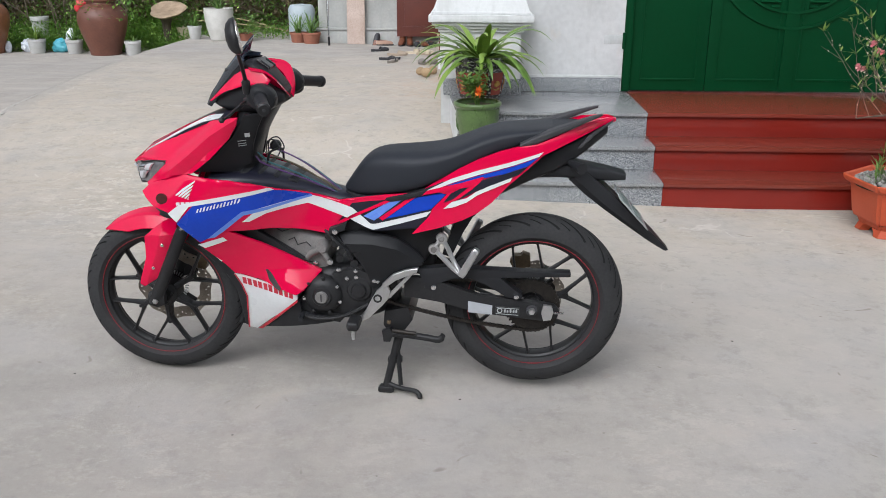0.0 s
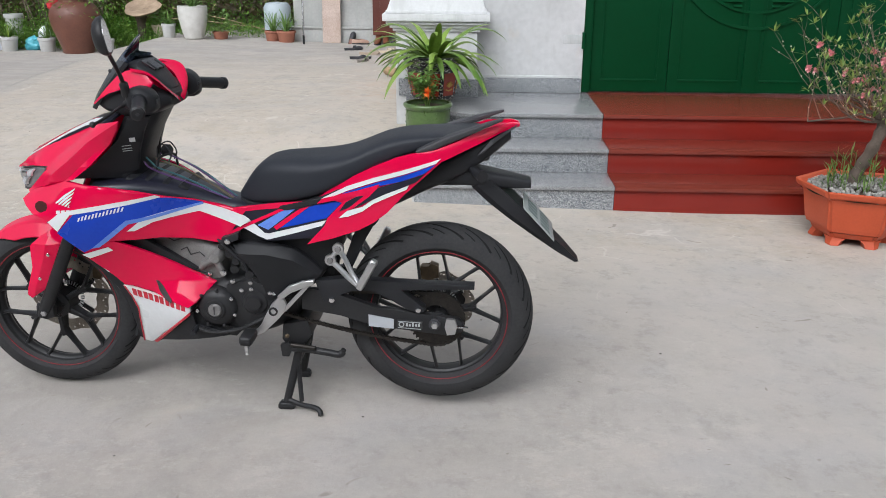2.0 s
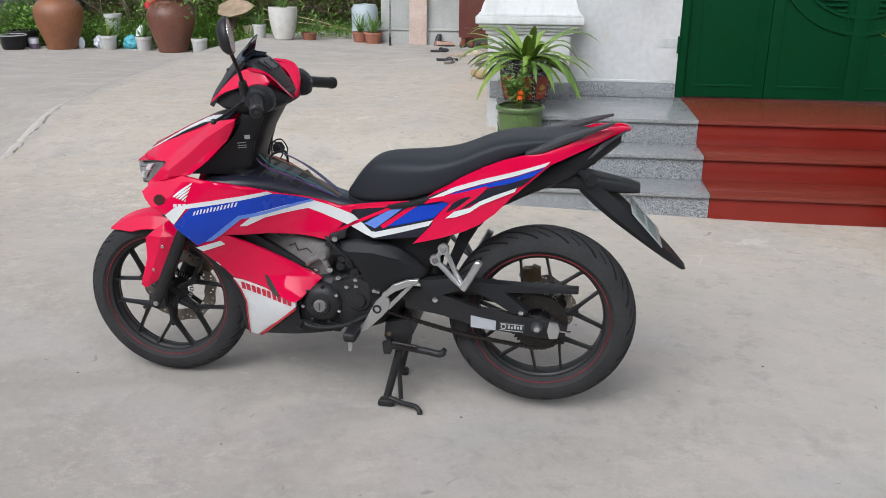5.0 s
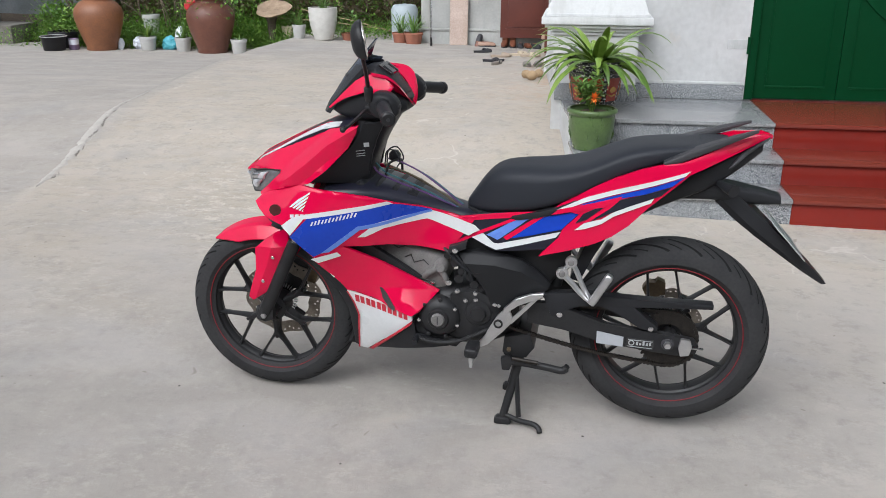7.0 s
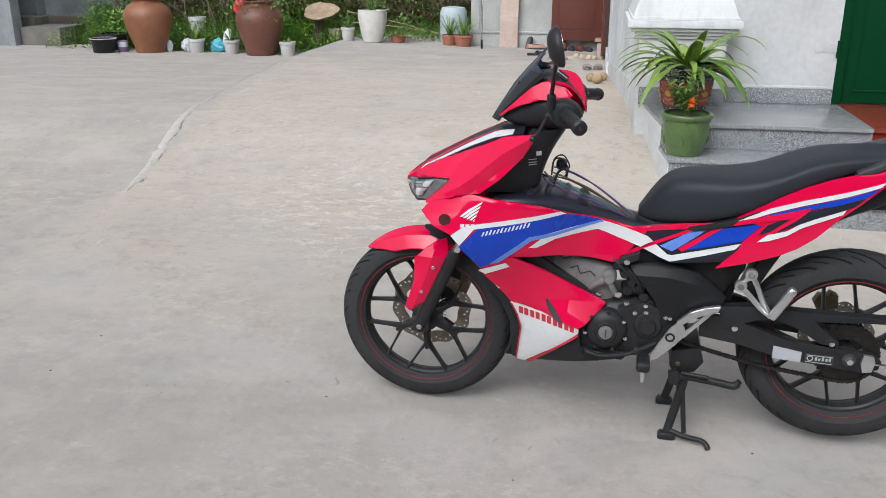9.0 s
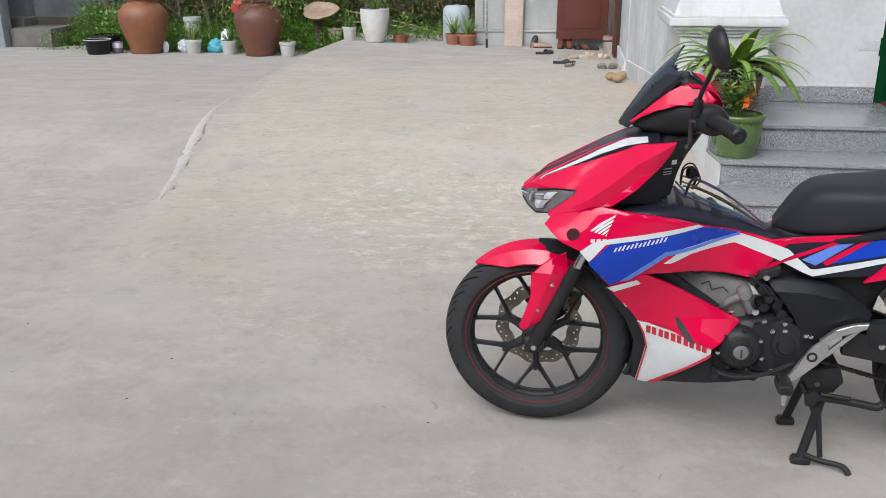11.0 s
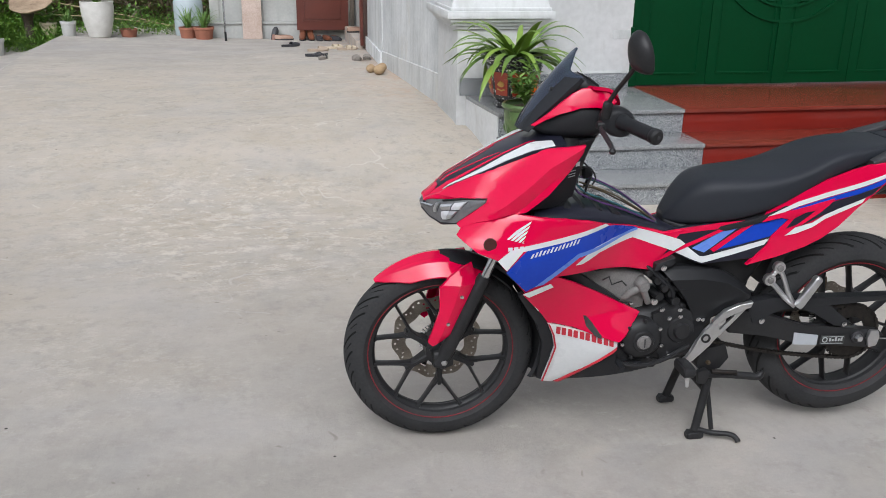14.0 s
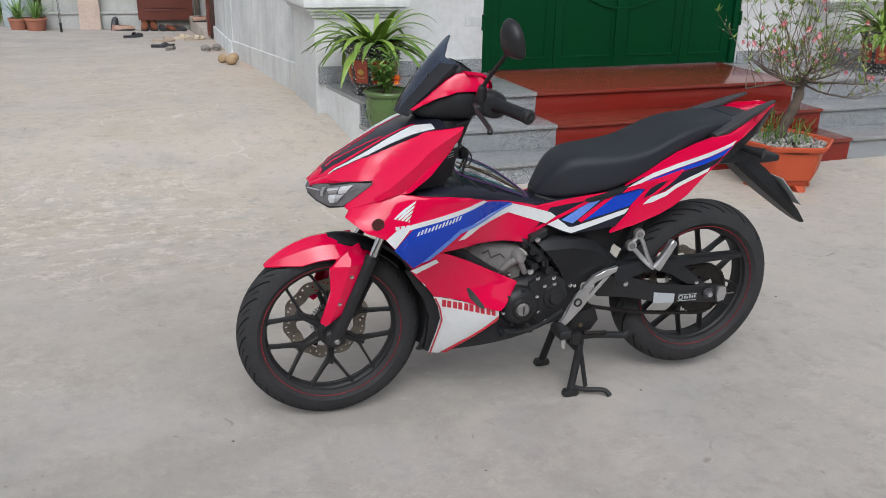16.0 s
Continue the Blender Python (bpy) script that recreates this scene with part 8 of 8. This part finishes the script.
loafer(pose(-.34, 10.74, ground_z(-.34, 10.74), 0, 0, 8), "worn tan leather loafer below the wall", TANSHOE)
boot(-.08, 10.74, -95, BROWNSHOE, "worn brown leather boot under the door")
boot(.04, 10.76, -85, BROWNSHOE, "worn brown leather boot under the door")
for i, x in enumerate((.16, .27, .39)):
    loafer(pose(x, 10.72, ground_z(x, 10.72), 0, 0, -85 + 12 * i), "dark leather shoe below the brown door", BROWNSHOE if i == 1 else DARKSHOE)
loafer(pose(.62, 9.9, .201, 0, 0, 20), "tan leather shoe on the doorstep", TANSHOE)


def husk(x, y, s):
    at = on(x, y)
    bm = bmesh.new()
    bmesh.ops.create_icosphere(bm, subdivisions=3, radius=1)
    for v in bm.verts:
        v.co = Vector((v.co.x * s * 1.12, v.co.y * s, v.co.z * s * .95)) * (1 + .05 * noise.noise(v.co * 3 + Vector((x * 9, 0, 0))))
        v.co.z += s * .93
    ob = link_mesh("coconut", bm, COCO, smooth=80)
    ob.matrix_world = pose(*at, 0, 0, rng.uniform(0, 180))
    tagged(ob, "dry tan coconut on the concrete by the wall", "coconut", "coconuts")


for x, y, s in ((.472, 6.62, .045), (.54, 6.47, .052), (.60, 6.73, .046)):
    husk(x, y, s)


def bag(x, y, z, s, material, label, seed):
    bm = bmesh.new()
    bmesh.ops.create_icosphere(bm, subdivisions=4, radius=1)
    for v in bm.verts:
        v.co = Vector((v.co.x * s[0], v.co.y * s[1], v.co.z * s[2])) * (1 + .28 * noise.noise(v.co * 2.3 + Vector((seed, 0, 0))) + .12 * noise.noise(v.co * 6 + Vector((seed, 3, 0))))
        v.co.z = max(v.co.z, -s[2] * .8)
    ob = link_mesh("plastic_bag", bm, material, smooth=25)
    ob.matrix_world = Matrix.Translation((x, y, z + s[2] * .8))
    tagged(ob, label, "bag")


bag(-5.50, 11.12, ground_z(-5.5, 11.1), (.14, .09, .11), TEAL, "crumpled turquoise plastic bag in the weeds", 2)
bag(-5.33, 11.16, ground_z(-5.3, 11.1), (.1, .09, .19), BAGWHITE, "crumpled white plastic bag in the weeds", 5)
bag(-6.03, 11.1, ground_z(-6, 11.1), (.09, .08, .11), BAGWHITE, "small white and blue plastic bag", 8)
bag(-5.03, 10.98, .42, (.10, .05, .13), REDCLOTH, "red plastic bag hanging in the shrub", 11)
bag(-6.28, 10.98, ground_z(-6.3, 11), (.05, .04, .1), BAGWHITE, "torn white and black wrapper", 14)
tn = thing("paint_tin", "small white and purple tin can", "tin", on(-7.0, 10.82))
part("body", lathe([(.075, 0), (.078, .005), (.078, .17), (.072, .175), (.07, .165), (.0, .16)], 24, "z"), mat("faded_purple_print", (0.22, 0.15, 0.25), (0.15, 0.11, 0.18), rough=0.5), tn)
part("label", lathe([(.0785, .08), (.0795, .08), (.0795, .16), (.0785, .16)], 24, "z", closed=True), BAGWHITE, tn)


# ---------------------------------------------------------------- garden bank
def bank_z(x, y):
    return -0.24 + 0.09 * max(y - 11.0, 0) + 0.03 * max(y - 12.5, 0) + 0.05 * noise.noise((x * .8, y * .8, 2))


bm = bmesh.new()
gx = [-14 + .5 * i for i in range(27)]
gy = [11.02, 11.2, 11.5, 12, 12.5, 13, 14, 15, 17, 20, 24]
gv = [[bm.verts.new((min(x, -1.2 if y < 11.4 else 6) if i < 26 else (-1.9 if y < 11.2 else 8), y + (.06 * noise.noise((x, 1, 1)) if y < 11.3 else 0), (bank_z(x, y) if y > 11.1 else -.4))) for i, x in enumerate(gx)] for y in gy]
for a, b in zip(gv, gv[1:]):
    for i in range(len(gx) - 1):
        bm.faces.new((a[i], a[i + 1], b[i + 1], b[i]))
structure(link_mesh("ground_garden", bm, SOIL, smooth=60), "dark garden soil rising behind the pots", "ground")


def weeds(name, label, count, area, height, material, size, seed, flowers=0):
    r = random.Random(seed)
    verts, faces = [], []
    clumps = [(r.uniform(area[0], area[1]), area[2] + (area[3] - area[2]) * r.random() ** 1.4, r.uniform(.25, .8)) for _ in range(90)]
    for i in range(count):
        cx, cy, cr = r.choice(clumps)
        x, y = r.gauss(cx, cr * .5), r.gauss(cy, cr * .35)
        if y < area[2] or x > area[1] or x < area[0]:
            continue
        z = bank_z(x, y) + height * cr * r.random() ** 1.5
        b = Vector((x, y, z))
        d = Vector((r.uniform(-1, 1), r.uniform(-1, .3), r.uniform(-.3, 1))).normalized()
        s = d.cross(Vector((.1, .2, 1))).normalized() * size * r.uniform(.2, .4)
        L = size * r.uniform(.7, 1.5)
        k = len(verts)
        verts += [b, b + d * L * .5 + s, b + d * L, b + d * L * .5 - s]
        faces += [(k, k + 1, k + 2, k + 3)]
    me = bpy.data.meshes.new(name)
    me.from_pydata([tuple(v) for v in verts], [], faces)
    me.materials.append(material)
    ob = new(name, me)
    tagged(ob, label, "weeds", kind="stuff")


weeds("weeds", "low bright green weeds on the garden bank", 70000, (-8.6, -1.45, 11.1, 12.7), .62, WEED, .038, 41)
weeds("undergrowth", "dark dry undergrowth behind the weeds", 22000, (-8.5, -1.0, 12.4, 15.5), 1.5, DRYLEAF, .08, 43)
weeds("shrubs", "dark green shrubs at the back of the garden", 24000, (-8.5, -1.2, 12.0, 15), 1.2, WEED, .065, 47)
weeds("wild_flowers", "tiny white wild flowers among the weeds", 420, (-8.2, -1.45, 11.2, 13.4), .42, BAGWHITE, .035, 49)
bm = bmesh.new()
r = random.Random(8)
for i in range(160):
    x, y = r.uniform(-8, -1.4), r.uniform(12.2, 15)
    z = bank_z(x, y)
    h = r.uniform(.5, 1.8)
    lean = r.uniform(-.9, .9)
    tube(smooth_path([(x, y, z), (x + lean * .3, y - .1, z + h * .5), (x + lean, y - .3 * r.random(), z + h * .8)], 3), r.uniform(.006, .014), 4, bm)
tagged(link_mesh("brambles", bm, TWIG), "tangle of thin dry stems in the garden", "brambles", kind="stuff")
BAMBOO = mat("dry_bamboo", (0.36, 0.28, 0.16), (0.24, 0.18, 0.1), rough=0.7, scale=10)
for (a, b) in (((-4.1, 11.9, .30), (-1.9, 11.8, .12)), ((-3.6, 12.1, .42), (-1.6, 11.7, .02))):
    ob = link_mesh("bamboo_pole", tube([a, Vector(a).lerp(Vector(b), .5) + Vector((0, 0, .03)), b], .009, 8), BAMBOO)
    tagged(ob, "dry bamboo pole lying in the undergrowth", "pole", "bamboo poles")


# ---------------------------------------------------------------- building at the far left
# unseen walls, added so the bike reflects dark sides and gets less fill
GREYWALL = mat("unseen_wall_grey", (0.27, 0.275, 0.26), (0.16, 0.165, 0.15), rough=0.9, scale=1.5, fine=20, bump=0.004)
for nm, a in (("wall_yard_south", (-15, 12, -9.2, -9)), ("wall_yard_east", (11.8, 12, -9, 4)), ("wall_yard_west", (-15, -14.8, -9, 11))):
    wall(nm, *a, -.6, 4.8 if nm == "wall_yard_south" else 3.2, GREYWALL, "plain weathered wall closing the yard")
PLASTER3 = mat("blue_grey_plaster", (0.31, 0.335, 0.35), (0.17, 0.185, 0.195), rough=0.9, scale=2.5, fine=25, bump=0.003, mix=0.7)
DARKCON = mat("grey_brown_concrete", (0.19, 0.175, 0.155), (0.10, 0.095, 0.08), rough=0.92, scale=5, fine=50, bump=0.004)
wall("wall_outhouse_front", -12.5, -9.28, 11.35, 11.6, -.4, 3.2, PLASTER3, "stained blue-grey plaster wall of the outhouse")
wall("wall_outhouse_end", -10.02, -9.42, 12.3, 12.55, -.4, 3.2, PLASTER3, "white plaster wall beside the outhouse doorway")
wall("wall_outhouse_inside", -12.5, -8.0, 14.2, 14.4, -.4, 3.2, PLASTER3, "inner wall of the outhouse")
structure(link_mesh("step_outhouse", box(-9.27, -8.52, 11.5, 12.28, -.4, .13, .02), DARKCON), "worn concrete doorstep of the outhouse", "step")
structure(link_mesh("step_outhouse", box(-9.75, -9.2, 11.85, 12.28, -.3, .27, .02), DARKCON), "upper concrete step of the outhouse", "step")
structure(link_mesh("hedge_backdrop", box(-16, 6, 19, 19.3, -.5, 4.5, .05), DRYLEAF), "dark hedge far behind the garden", "backdrop")
